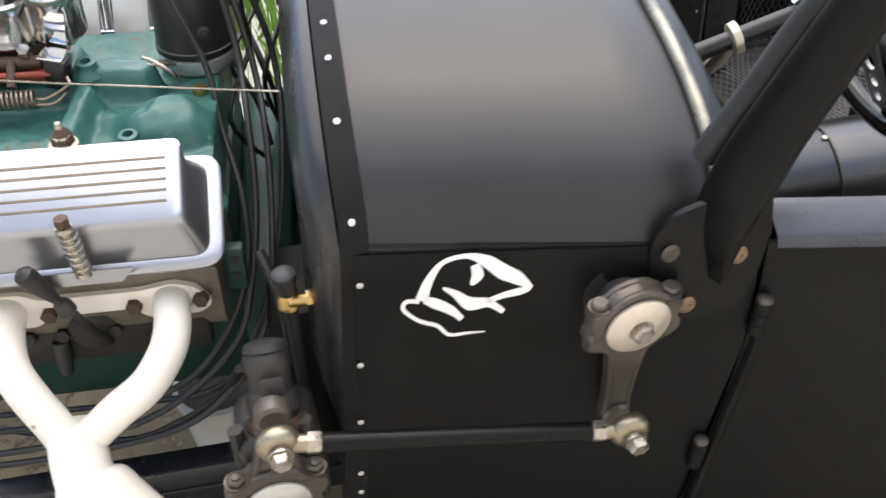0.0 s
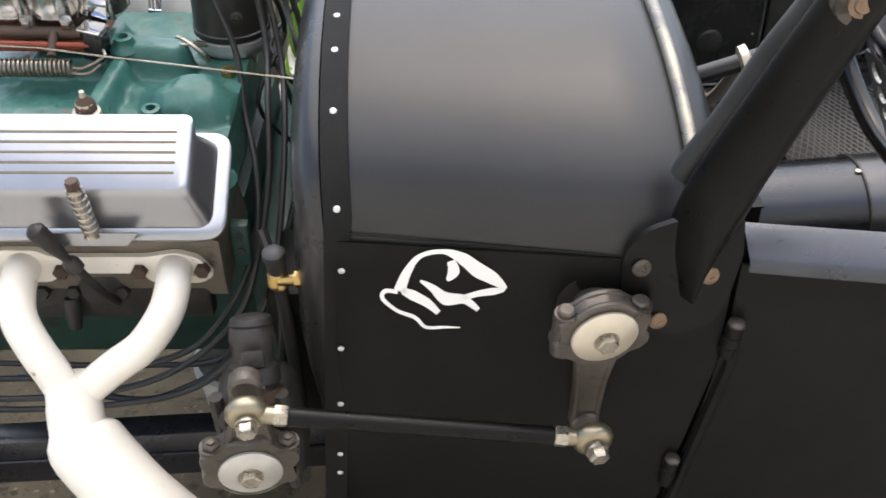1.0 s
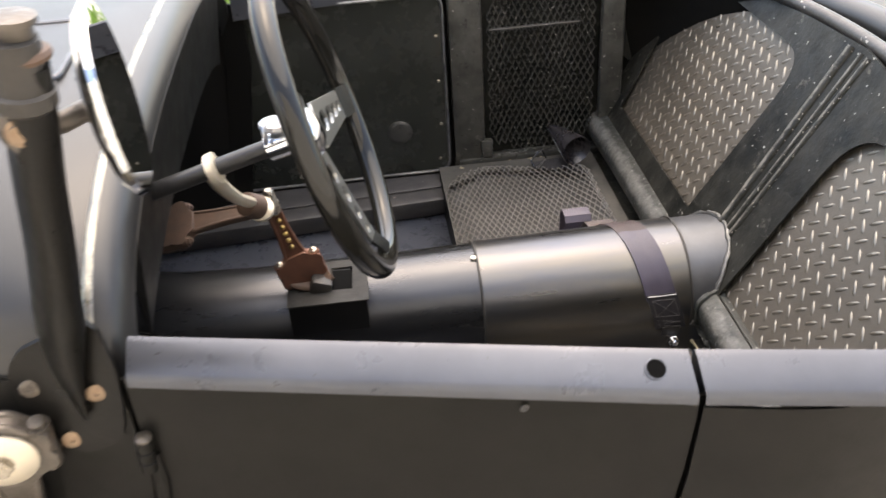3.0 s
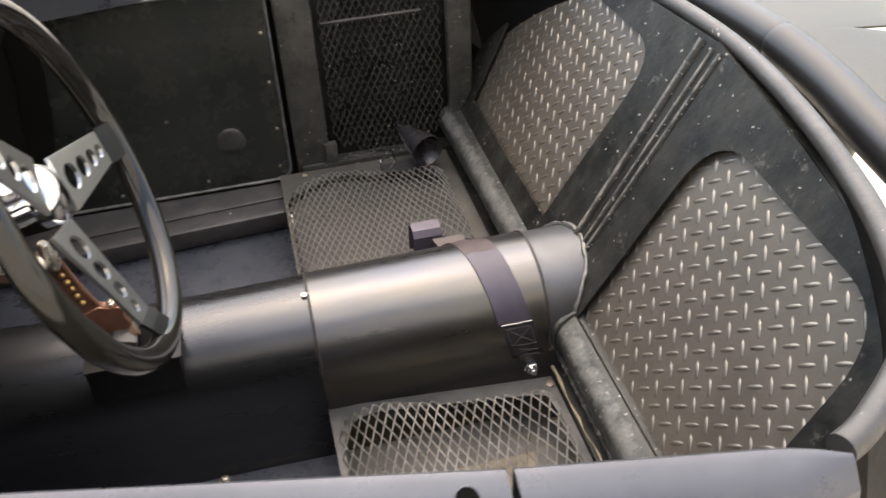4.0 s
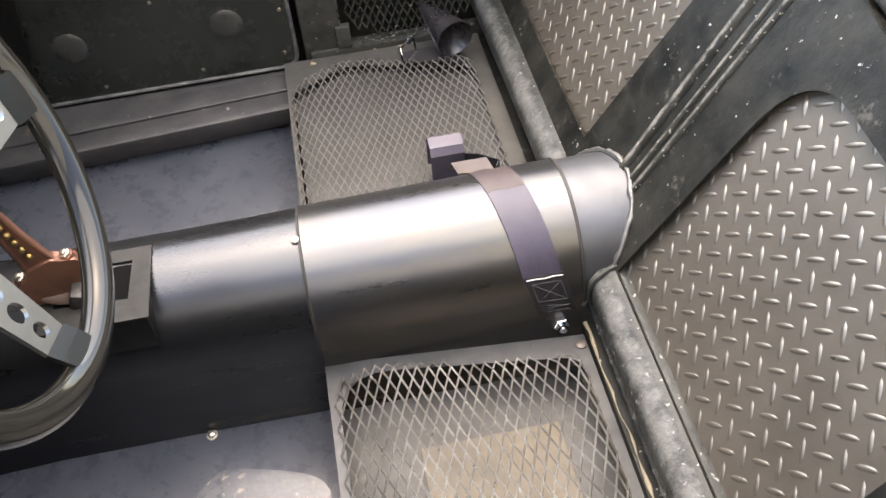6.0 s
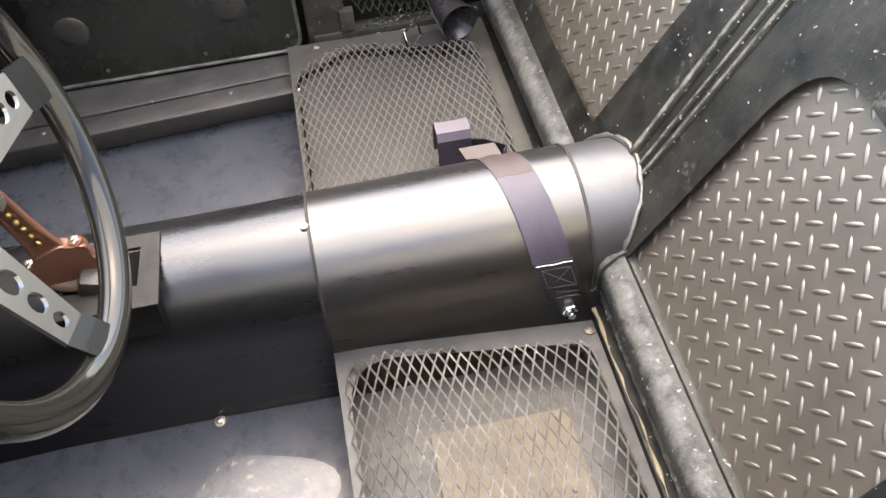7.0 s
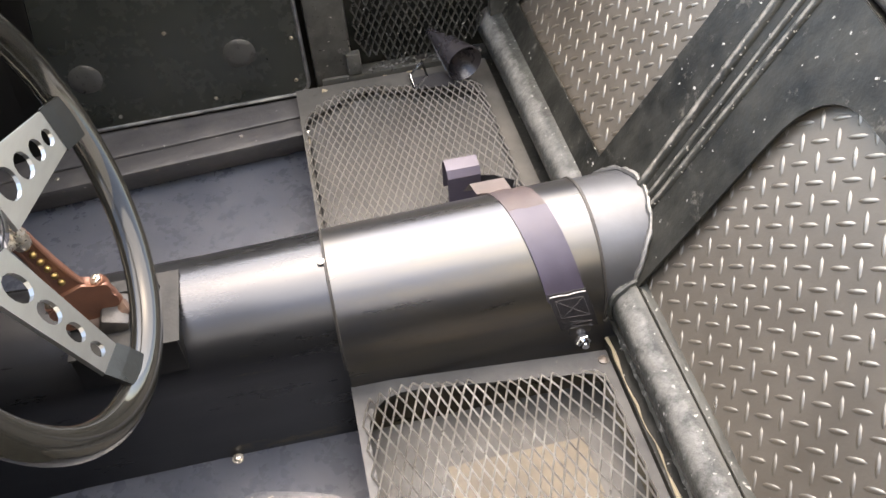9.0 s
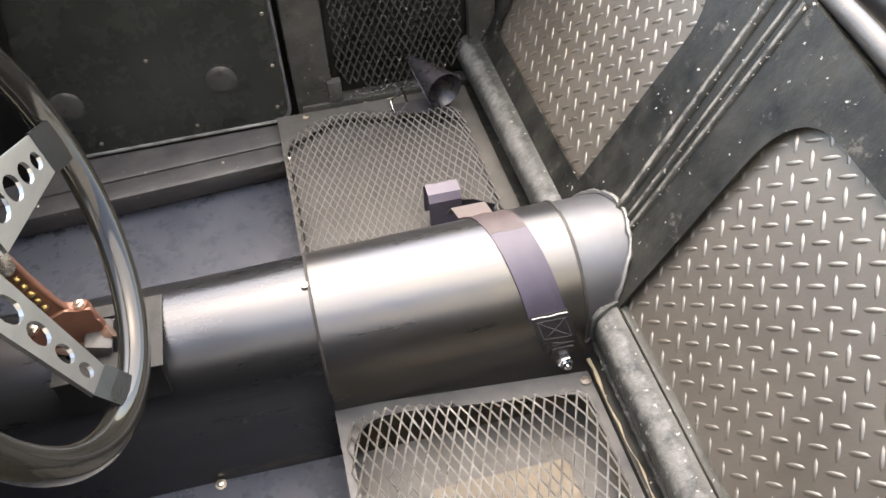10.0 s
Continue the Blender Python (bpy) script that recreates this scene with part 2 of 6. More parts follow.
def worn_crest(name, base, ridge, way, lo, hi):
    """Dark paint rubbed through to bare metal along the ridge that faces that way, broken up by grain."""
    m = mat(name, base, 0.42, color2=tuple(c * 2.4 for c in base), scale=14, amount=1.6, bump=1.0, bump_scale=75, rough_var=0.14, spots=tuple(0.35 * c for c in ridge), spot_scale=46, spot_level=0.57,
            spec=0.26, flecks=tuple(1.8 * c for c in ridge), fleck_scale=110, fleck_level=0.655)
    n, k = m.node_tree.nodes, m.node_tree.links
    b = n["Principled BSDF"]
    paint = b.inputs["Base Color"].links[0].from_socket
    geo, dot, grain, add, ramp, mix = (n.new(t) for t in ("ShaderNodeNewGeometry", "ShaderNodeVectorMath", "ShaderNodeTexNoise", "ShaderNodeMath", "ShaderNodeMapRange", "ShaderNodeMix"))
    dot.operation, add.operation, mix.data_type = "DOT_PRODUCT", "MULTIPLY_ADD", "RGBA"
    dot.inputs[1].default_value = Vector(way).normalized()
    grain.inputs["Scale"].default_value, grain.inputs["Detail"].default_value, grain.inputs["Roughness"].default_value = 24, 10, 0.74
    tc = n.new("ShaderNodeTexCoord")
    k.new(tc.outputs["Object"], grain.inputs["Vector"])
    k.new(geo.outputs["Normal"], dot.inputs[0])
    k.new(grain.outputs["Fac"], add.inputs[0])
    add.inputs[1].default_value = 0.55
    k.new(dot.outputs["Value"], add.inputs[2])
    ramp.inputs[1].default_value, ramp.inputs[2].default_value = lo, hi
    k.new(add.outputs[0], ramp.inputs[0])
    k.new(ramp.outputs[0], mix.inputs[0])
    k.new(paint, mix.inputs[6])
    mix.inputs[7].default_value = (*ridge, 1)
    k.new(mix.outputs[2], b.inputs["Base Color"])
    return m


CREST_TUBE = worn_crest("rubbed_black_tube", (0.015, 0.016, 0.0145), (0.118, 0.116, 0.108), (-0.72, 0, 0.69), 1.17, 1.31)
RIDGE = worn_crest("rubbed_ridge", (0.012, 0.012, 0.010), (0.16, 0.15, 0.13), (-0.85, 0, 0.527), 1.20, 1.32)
FLANGE = mat("scuffed_dark_flange", (0.014, 0.014, 0.0135), 0.5, spec=0.14, color2=(0.028, 0.027, 0.025), scale=22, amount=1.5, bump=0.5, bump_scale=70, rough_var=0.12, spots=(0.07, 0.06, 0.05), spot_scale=40, spot_level=0.66)
SEAT_BORDER = mat("dull_seat_sheet", (0.022, 0.023, 0.025), 0.46, spec=0.3, color2=(0.050, 0.050, 0.049), scale=17, amount=1.5, bump=0.35, bump_scale=60, rough_var=0.12, spots=(0.13, 0.118, 0.10), spot_scale=30, spot_level=0.64)
FAR_BORDER = mat("dusty_seat_sheet", (0.048, 0.046, 0.041), 0.55, spec=0.2, color2=(0.075, 0.071, 0.063), scale=11, amount=1.4, bump=0.4, bump_scale=60, rough_var=0.1, spots=(0.03, 0.028, 0.025), spot_scale=24, spot_level=0.6)
# the pale flecks paint in sparkles on the strands
GRILLE = mat("glint_flecked_black_grille", (0.016, 0.016, 0.014), 0.3, color2=(0.034, 0.033, 0.029), scale=30, amount=1.5, bump=0.4, bump_scale=90, rough_var=0.1, spots=(0.09, 0.088, 0.08), spot_scale=60, spot_level=0.60, flecks=(0.5, 0.49, 0.45), fleck_scale=120, fleck_level=0.69)
# a little paler than the panel that the discs sit on
DISC_PALER = mat("paler_black_disc", (0.022, 0.022, 0.020), 0.32, color2=(0.046, 0.045, 0.041), scale=30, amount=1.5, bump=0.3, bump_scale=70, rough_var=0.1)
# flecks serve both as paint wear and as painted glints on lumps
POST_WORN_GLINTS = mat("lumpy_worn_black_paint_with_glints", (0.022, 0.0225, 0.020), 0.36, color2=(0.055, 0.054, 0.048), scale=18, amount=1.6, bump=1.0, bump_scale=34, rough_var=0.15, spots=(0.085, 0.083, 0.074), spot_scale=26, spot_level=0.58, spec=0.4, flecks=(0.42, 0.41, 0.37), fleck_scale=80, fleck_level=0.70)
WHEEL_RIM = mat("glossy_black_rim", (0.008, 0.008, 0.007), 0.09, color2=(0.012, 0.011, 0.009), scale=8, rough_var=0.02, spec=0.36)
BRUSHED = mat("brushed_aluminium", (0.40, 0.40, 0.385), 0.34, metal=1.0, color2=(0.33, 0.33, 0.315), scale=14, stretch=(1, 1, 4))
POST_BLACK = mat("brushed_black_enamel", (0.0035, 0.0035, 0.0032), 0.33, color2=(0.006, 0.0056, 0.005), scale=10, bump=0.3, bump_scale=60, rough_var=0.1, spec=0.18)
RUSTY_BOLT = mat("rust_stained_bolt", (0.26, 0.19, 0.13), 0.45, metal=0.6, color2=(0.17, 0.11, 0.07), scale=60, rough_var=0.1)
MIRROR_GLASS = mat("mirror_glass", (0.88, 0.88, 0.88), 0.02, metal=1.0, color2=(0.85, 0.85, 0.85), scale=3)
THREAD = mat("white_thread", (0.55, 0.53, 0.50), 0.7, scale=60)
STITCH = mat("dull_thread", (0.11, 0.10, 0.10), 0.7, scale=60)
CONE_BLACK = mat("shiny_black_strap", (0.013, 0.012, 0.014), 0.28, color2=(0.022, 0.02, 0.022), scale=10, rough_var=0.08)
HEAD_IRON = mat("dirty_cast_head", (0.13, 0.115, 0.095), 0.5, metal=0.3, color2=(0.19, 0.165, 0.13), scale=14, amount=1.4, bump=0.5, bump_scale=70, spots=(0.07, 0.045, 0.03), spot_scale=16, spot_level=0.58)
# brown for the thin strips that draw the cover's grooves
GROOVE = mat("brown_groove", (0.20, 0.165, 0.12), 0.5, metal=0.5, color2=(0.11, 0.09, 0.065), scale=24)
SENDER = mat("cream_sender", (0.52, 0.47, 0.38), 0.4, metal=0.3, color2=(0.38, 0.31, 0.22), scale=30)
CARB = mat("bright_zinc_casting", (0.62, 0.60, 0.57), 0.13, metal=0.95, color2=(0.42, 0.39, 0.34), scale=22, amount=1.3, rough_var=0.08, bump=0.5, bump_scale=45)
WOOD = mat("weathered_wood", (0.30, 0.20, 0.10), 0.7, color2=(0.20, 0.13, 0.06), scale=12, stretch=(1, 6, 6), bump=0.3)


# ---- mesh helpers ----
def bm_new():
    return bmesh.new()


def thing(name, at, label, category, group="", kind=""):
    ob = new(name)
    ob.empty_display_size = 0.05
    ob.location = at
    return tagged(ob, label, category, group, kind)


def finish(bm, name, material, smooth=True, sharp=40):
    bmesh.ops.recalc_face_normals(bm, faces=bm.faces)
    for f in bm.faces:
        f.smooth = smooth
    if smooth:
        for e in bm.edges:
            if len(e.link_faces) == 1:
                e.smooth = False
            elif len(e.link_faces) == 2 and e.calc_face_angle(0) > radians(sharp):
                e.smooth = False
    me = bpy.data.meshes.new(name)
    bm.to_mesh(me)
    bm.free()
    me.materials.append(material)
    return me


def part(name, bm, material, parent, label="", smooth=True, sharp=40):
    """Links a bmesh, in world coordinates, as one mesh under a thing or a part."""
    ob = new(name, finish(bm, name, material, smooth, sharp))
    ob.parent = parent
    if parent.type == "EMPTY":
        ob.matrix_parent_inverse = Matrix.Translation(-Vector(parent.location))
    return tagged(ob, label)


def single(name, bm, material, label, category, group="", kind="", smooth=True, sharp=40):
    return tagged(new(name, finish(bm, name, material, smooth, sharp)), label, category, group, kind)


def frame_of(d):
    d = Vector(d).normalized()
    u = d.orthogonal().normalized() if abs(d.z) > 0.95 else d.cross(Vector((0, 0, 1))).normalized()
    return d, u, d.cross(u).normalized()


def smooth_path(points, steps=6, closed=False):
    """Catmull-Rom through the points."""
    p = [Vector(q) for q in points]
    n = len(p)
    if n < 3:
        return p
    out = []
    for i in range(n if closed else n - 1):
        a, b = p[i], p[(i + 1) % n]
        z = p[i - 1] if closed or i else a
        c = p[(i + 2) % n] if closed or i + 2 < n else b
        for s in range(steps):
            t = s / steps
            out.append(0.5 * (2 * a + (b - z) * t + (2 * z - 5 * a + 4 * b - c) * t * t + (3 * a - z - 3 * b + c) * t ** 3))
    return out if closed else out + [p[-1]]


def tube(bm, points, r, n=10, closed=False, caps=True, flat=1.0):
    """A swept round (or flattened) bar; r is one radius or one for each point."""
    pts = [Vector(q) for q in points]
    rs = r if isinstance(r, (list, tuple)) else [r] * len(pts)
    rings, u = [], None
    m = len(pts)
    for i, q in enumerate(pts):
        a = pts[i - 1] if closed or i else q
        b = pts[(i + 1) % m] if closed or i + 1 < m else q
        d = (b - a).normalized()
        if u is None:
            _, u, v = frame_of(d)
        u = (u - d * u.dot(d)).normalized()
        v = d.cross(u).normalized()
        rings.append([bm.verts.new(q + rs[i] * (math.cos(k * math.tau / n) * u + flat * math.sin(k * math.tau / n) * v)) for k in range(n)])
    for i in range(m if closed else m - 1):
        a, b = rings[i], rings[(i + 1) % m]
        for k in range(n):
            bm.faces.new((a[k], a[(k + 1) % n], b[(k + 1) % n], b[k]))
    if caps and not closed:
        bm.faces.new(rings[0][::-1])
        bm.faces.new(rings[-1])
    return bm


def lathe(bm, base, axis, profile, n=24):
    """profile: (distance along the axis, radius) pairs, closed at both ends."""
    base = Vector(base)
    d, u, v = frame_of(axis)
    rings = []
    for h, r in profile:
        rings.append([bm.verts.new(base + d * h + max(r, 1e-4) * (math.cos(k * math.tau / n) * u + math.sin(k * math.tau / n) * v)) for k in range(n)])
    for a, b in zip(rings, rings[1:]):
        for k in range(n):
            bm.faces.new((a[k], a[(k + 1) % n], b[(k + 1) % n], b[k]))
    bm.faces.new(rings[0][::-1])
    bm.faces.new(rings[-1])
    return bm


def box(bm, m, size, bevel=0.0, seg=2):
    """A block of that size about the pose m."""
    if not isinstance(m, Matrix):
        m = Matrix.Translation(m)
    made = bmesh.ops.create_cube(bm, size=1.0, matrix=m @ Matrix.Diagonal((*size, 1)))
    if bevel:
        edges = {e for q in made["verts"] for e in q.link_edges}
        bmesh.ops.bevel(bm, geom=list(edges), offset=bevel, segments=seg, affect="EDGES", profile=0.5)
    return bm


def hexagon(bm, base, axis, r, h):
    return lathe(bm, base, axis, ((0, r), (h * 0.8, r), (h, r * 0.86)), 6)


def grid(bm, rows, closed=False):
    """A skin over rows of points."""
    vs = [[bm.verts.new(q) for q in row] for row in rows]
    n = len(vs[0])
    for a, b in zip(vs, vs[1:]):
        for k in range(n if closed else n - 1):
            bm.faces.new((a[k], a[(k + 1) % n], b[(k + 1) % n], b[k]))
    return vs


def thicken(ob, t, offset=-1.0):
    s = ob.modifiers.new("thickness", "SOLIDIFY")
    s.thickness, s.offset = t, offset
    return ob


def prism(bm, outline, to_world, depth):
    """A flat plate with that outline; to_world(u, v, w) places it, w from 0 to depth."""
    lo = [bm.verts.new(to_world(u, v, 0)) for u, v in outline]
    hi = [bm.verts.new(to_world(u, v, depth)) for u, v in outline]
    n = len(lo)
    bm.faces.new(lo[::-1])
    bm.faces.new(hi)
    for k in range(n):
        bm.faces.new((lo[k], lo[(k + 1) % n], hi[(k + 1) % n], hi[k]))
    return bm


def rounded(outline, r, seg=5):
    """Rounds the corners of an outline; r is one radius or one a corner."""
    out, n = [], len(outline)
    for i, q in enumerate(outline):
        rad = r[i] if isinstance(r, (list, tuple)) else r
        q, a, b = Vector(q), Vector(outline[i - 1]), Vector(outline[(i + 1) % n])
        if rad <= 0:
            out.append(tuple(q))
            continue
        da, db = (a - q), (b - q)
        ca, cb = q + da.normalized() * min(rad, da.length * 0.49), q + db.normalized() * min(rad, db.length * 0.49)
        for s in range(seg + 1):
            t = s / seg
            p = (1 - t) ** 2 * ca + 2 * t * (1 - t) * q + t * t * cb
            out.append((p.x, p.y))
    return out


def lerp_table(table, x):
    for (x0, y0), (x1, y1) in zip(table, table[1:]):
        if x <= x1:
            return y0 + (y1 - y0) * (x - x0) / (x1 - x0)
    return table[-1][1]


# ---- plan of the car: x to its tail, y across, z up ----
YC = 0.575
NEAR = ((-0.2, 0.03), (0.0, 0.0), (0.465, -0.090), (1.067, -0.222), (1.36, -0.276))


def near_y(x):
    return lerp_table(NEAR, x)


def far_y(x):
    return 2 * YC - near_y(x)


DOOR_FRONT, DOOR_REAR, DOOR_TOP = 0.462, 1.066, 1.015
FLOOR_Z, SEAT_Z = 0.372, 0.480

# ---- ground ----
bm = bm_new()
rows = []
for i in range(81):
    x = (i / 40 - 1)
    rows.append([])
    for j in range(81):
        y = (j / 40 - 1)
        px, py = 0.6 + math.copysign(abs(x) ** 3, x) * 120, 0.6 + math.copysign(abs(y) ** 3, y) * 120
        rows[-1].append((px, py, 0.02 * noise.noise(Vector((px * 0.6, py * 0.6, 0))) + 0.006 * noise.noise(Vector((px * 5, py * 5, 3)))))
grid(bm, rows)
ground = single("ground", bm, GROUND, "dry brown gravel ground under the car", "ground", kind="structure")

# the third strip is unseen, added to bounce light onto the near side
for x0, x1, y0, y1 in ((1.60, 40, -30, 40), (-40, 1.596, 1.72, 40), (-40, 1.596, -0.55, -40)):
    bm = bm_new()
    rows = []
    for i in range(25):
        f = (i / 24) ** 2.2
        rows.append([(x0 + (x1 - x0) * (f if x0 > 0 else 1 - f), y0 + (y1 - y0) * (k / 24 if x0 > 0 else (k / 24) ** 2.2), 0.03 + 0.004 * noise.noise(Vector((f * 9, k * 0.7, 1)))) for k in range(25)])
    grid(bm, rows)
    thicken(single("pavement", bm, CONCRETE, "pale sunlit concrete paving with leaf litter", "pavement", kind="structure"), 0.04)
# out of view: added to give the cowl its warm low reflection
bm = bm_new()
box(bm, (0.5, -4.4, 3.3), (26.0, 0.25, 6.6), 0.01)
box(bm, (0.5, -4.25, 0.12), (26.0, 0.08, 0.24), 0.01)
single("bounce_wall", bm, STUCCO, "unseen pale wall added to reflect light onto the car", "wall", kind="structure", smooth=False)
random.seed(21)
verts, faces = [], []
for k in range(9000):
    x, y = random.uniform(-5.0, 3.0), 2.35 + 2.6 * random.random() ** 1.3 + 0.15 * math.sin(k)
    a, h, w = random.uniform(0, math.tau), random.uniform(0.08, 0.30), random.uniform(0.006, 0.014)
    lean_x, lean_y = random.uniform(-.08, .08), random.uniform(-.08, .08)
    i = len(verts)
    verts += [(x - w * math.cos(a), y - w * math.sin(a), 0.03), (x + w * math.cos(a), y + w * math.sin(a), 0.03), (x + lean_x * .5 + w * .7 * math.cos(a), y + lean_y * .5, 0.03 + h * .6), (x + lean_x, y + lean_y, 0.03 + h)]
    faces += [(i, i + 1, i + 2), (i, i + 2, i + 3)]
me = bpy.data.meshes.new("grass")
me.from_pydata(verts, [], faces)
me.materials.append(LEAF)
tagged(new("grass", me), "bright green grass beyond the far side of the car", "grass", kind="stuff")

# ---- body shell ----
car = thing("hot_rod", (0.6, YC, 0.3), "black steel hot rod with an open cockpit", "car")


COWL_Z, COWL_B, COWL_N = 0.945, 0.243, 2.6


def cowl_ring(x, inset=0.0, low=1.0):
    """Rounded cowl section at x from the near seam over the top to the far one."""
    a, h = YC - near_y(x) - inset, COWL_B - inset
    k = max(0.0, (low - COWL_Z) / h)
    start = math.asin(k ** (COWL_N / 2))
    out = []
    for i in range(57):
        t = start + (math.pi - 2 * start) * i / 56
        out.append((x, YC - a * math.copysign(abs(math.cos(t)) ** (2 / COWL_N), math.cos(t)), COWL_Z + h * math.sin(t) ** (2 / COWL_N)))
    return out


def shell_y(x, z):
    """Half width of the shell at that height on the near side."""
    k = max(0.0, min(1.0, (z - COWL_Z) / COWL_B))
    return YC - (YC - near_y(x)) * (1 - k ** COWL_N) ** (1 / COWL_N)


def strip_x(z):
    """Middle of the fixing strip: it slants forward towards the sill."""
    return 0.006 if z > 1.03 else 0.006 - 0.125 * (1.03 - z)


bm = bm_new()
grid(bm, [cowl_ring(-0.005 + 0.425 * i / 28, 0.016 * max(0, (i - 23) / 5) ** 1.6, 0.965) for i in range(29)])
thicken(part("cowl", bm, SATIN, car, "satin black rounded cowl top"), 0.003)
# side panels below the seam, near and far
for side in (near_y, far_y):
    s = 1 if side is near_y else -1
    bm = bm_new()
    rows = []
    for i in range(9):
        row = []
        for z in (0.30, 0.5, 0.7, 0.85, 0.945, 0.965, 0.985, 1.003):
            end = DOOR_FRONT - 0.006 - 0.16 * max(0, 0.85 - z)
            x = strip_x(z) + (end - strip_x(z)) * i / 8
            row.append((x, (shell_y(x, z) if s > 0 else 2 * YC - shell_y(x, z)) - s * 0.004, z))
        rows.append(row)
    grid(bm, rows)
    thicken(part("side_panel", bm, SIDE, car, "black side panel below a lap seam, shade in its tone"), 0.003, 1 if s > 0 else -1)
# rounded firewall edge in front of the strip
bm = bm_new()
rows = []
ROLL = ((0.42, 0.002), (0.66, 0.003), (0.70, 0.010), (0.74, 0.024), (0.78, 0.034), (0.84, 0.040), (0.90, 0.043), (0.96, 0.045), (1.0, 0.046))
for k in range(9):
    t = k / 8 * math.pi / 2
    dy = 0.075 * (1 - math.cos(t))
    ring = [(-0.0135 - 0.046 * math.sin(t), y, z) for _, y, z in cowl_ring(0.0, dy)]
    low = [(strip_x(z) - 0.0155 - lerp_table(ROLL, z) * math.sin(t), dy, z) for z in (0.42, 0.55, 0.64, 0.68, 0.72, 0.76, 0.80, 0.84, 0.88, 0.92, 0.96)]
    rows.append(low + ring + [(x, 2 * YC - y, z) for x, y, z in reversed(low)])
grid(bm, rows)
thicken(part("firewall_edge", bm, EDGE, car, "glossy black rounded firewall edge"), 0.003)
bm = bm_new()
ring = [(-0.052, y, z) for _, y, z in cowl_ring(0.0, 0.068)]
ring = [(-0.05, 0.09, 0.34)] + ring + [(-0.05, 2 * YC - 0.09, 0.34)]
bm.faces.new([bm.verts.new(q) for q in ring])
part("firewall", bm, SIDE, car, "black firewall", smooth=False)
# added block, hides lit ground in the dark gap under the firewall
bm = bm_new()
box(bm, (-0.098, 0.215, 0.66), (0.085, 0.17, 0.30), 0.02)
part("dark_gap_block", bm, SIDE, car, "added black block that keeps the gap below the firewall dark")
# fixing strip with screws
bm = bm_new()
rows = []
for w in (-0.0165, -0.006, 0.006, 0.0165):
    top = [(strip_x(z) + w, y, z) for _, y, z in cowl_ring(0.0, -0.003, 0.99)]
    low = [(strip_x(z) + w, top[0][1] - 0.003 * (1 - z / 0.99), z) for z in (0.45, 0.6, 0.7, 0.8, 0.9, 0.95)]
    rows.append(low + top + [(x, 2 * YC - y, z) for x, y, z in reversed(low)])
grid(bm, rows)
thicken(part("edge_strip", bm, STRIP, car, "black woven edge strip"), 0.003, 1)


def cowl_at(s):
    """Point and outward direction on the strip at that height on the near side."""
    if s < 1.0:
        return Vector((strip_x(s) + 0.006, -0.0095, s)), Vector((0, -1, 0))
    best = min(cowl_ring(0.0, -0.007)[:29], key=lambda q: abs(q[2] - s))
    return Vector((strip_x(s), best[1], best[2])), Vector((0, best[1] - YC, (best[2] - COWL_Z) * 4)).normalized()


for z in (0.570, 0.613, 0.722, 0.830, 0.963, 1.047, 1.121, 1.1565, 1.174):
    q, d = cowl_at(z)
    bm = bm_new()
    lathe(bm, q - d * 0.001, d, ((0, 0.0044), (0.0012, 0.0043), (0.0020, 0.0032), (0.0021, 0.0016), (0.0008, 0.0014)), 16)
    part("screw", bm, SCREW, car, "small bright pan-head screw")
# cowl rear bead, dash roll
bm = bm_new()
tube(bm, [(0.424, y, z) for _, y, z in cowl_ring(0.424, 0.012, 0.99)], 0.009, 10)
part("cowl_bead", bm, WORN_EDGE, car, "worn bare metal bead round the cockpit opening")
bm = bm_new()
grid(bm, [[(0.43 + 0.034 * math.sin(t), y, z) for _, y, z in cowl_ring(0.43, 0.006 + 0.045 * (1 - math.cos(t)), 0.99)] for t in (0, 0.4, 0.8, 1.2, 1.57)])
thicken(part("dash_roll", bm, SATIN, car, "satin black rolled dash edge"), 0.003)
bm = bm_new()
ring = [(0.462, y, z) for _, y, z in cowl_ring(0.43, 0.05, 0.99)]
back = [(0.44, YC + (y - YC) * 0.97, z - 0.16 if abs(y - YC) < 0.5 else z - 0.04) for _, y, z in ring]
grid(bm, [ring, back])
thicken(part("dashboard", bm, SIDE, car, "black dashboard panel"), 0.003)
# lap seam along the cowl
bm = bm_new()
tube(bm, [(0.015 + 0.33 * i / 8, shell_y(0.015 + 0.33 * i / 8, 1.008) - 0.003, 1.012 - 0.001 * i) for i in range(9)], 0.0012, 6)
part("seam", bm, STRIP, car)
# cowl vent lid
vent = rounded([(0.150, 0.36), (0.330, 0.36), (0.330, 0.60), (0.150, 0.60)], 0.03, 6)


def on_cowl(u, v, w):
    k = min(abs(YC - v) / (YC - near_y(u)), 0.999)
    return (u, v, COWL_Z + COWL_B * (1 - k ** COWL_N) ** (1 / COWL_N) + w)


bm = bm_new()
prism(bm, vent, lambda u, v, w: on_cowl(u, v, 0.001 + w), 0.004)
lid = part("vent_lid", bm, SATIN, car, "closed cowl vent lid")
bm = bm_new()
tube(bm, [on_cowl(u, v, 0.004) for u, v in vent], 0.0045, 8, closed=True)
part("rim", bm, LEDGE, lid, "raised blue-grey lid rim")

# ---- doors ----
LEDGE_PROFILE = ((-0.0115, -0.007), (-0.0112, -0.001), (-0.0100, 0.003), (-0.006, 0.0065), (0.024, 0.0245), (0.030, 0.0265), (0.034, 0.023), (0.035, -0.05))


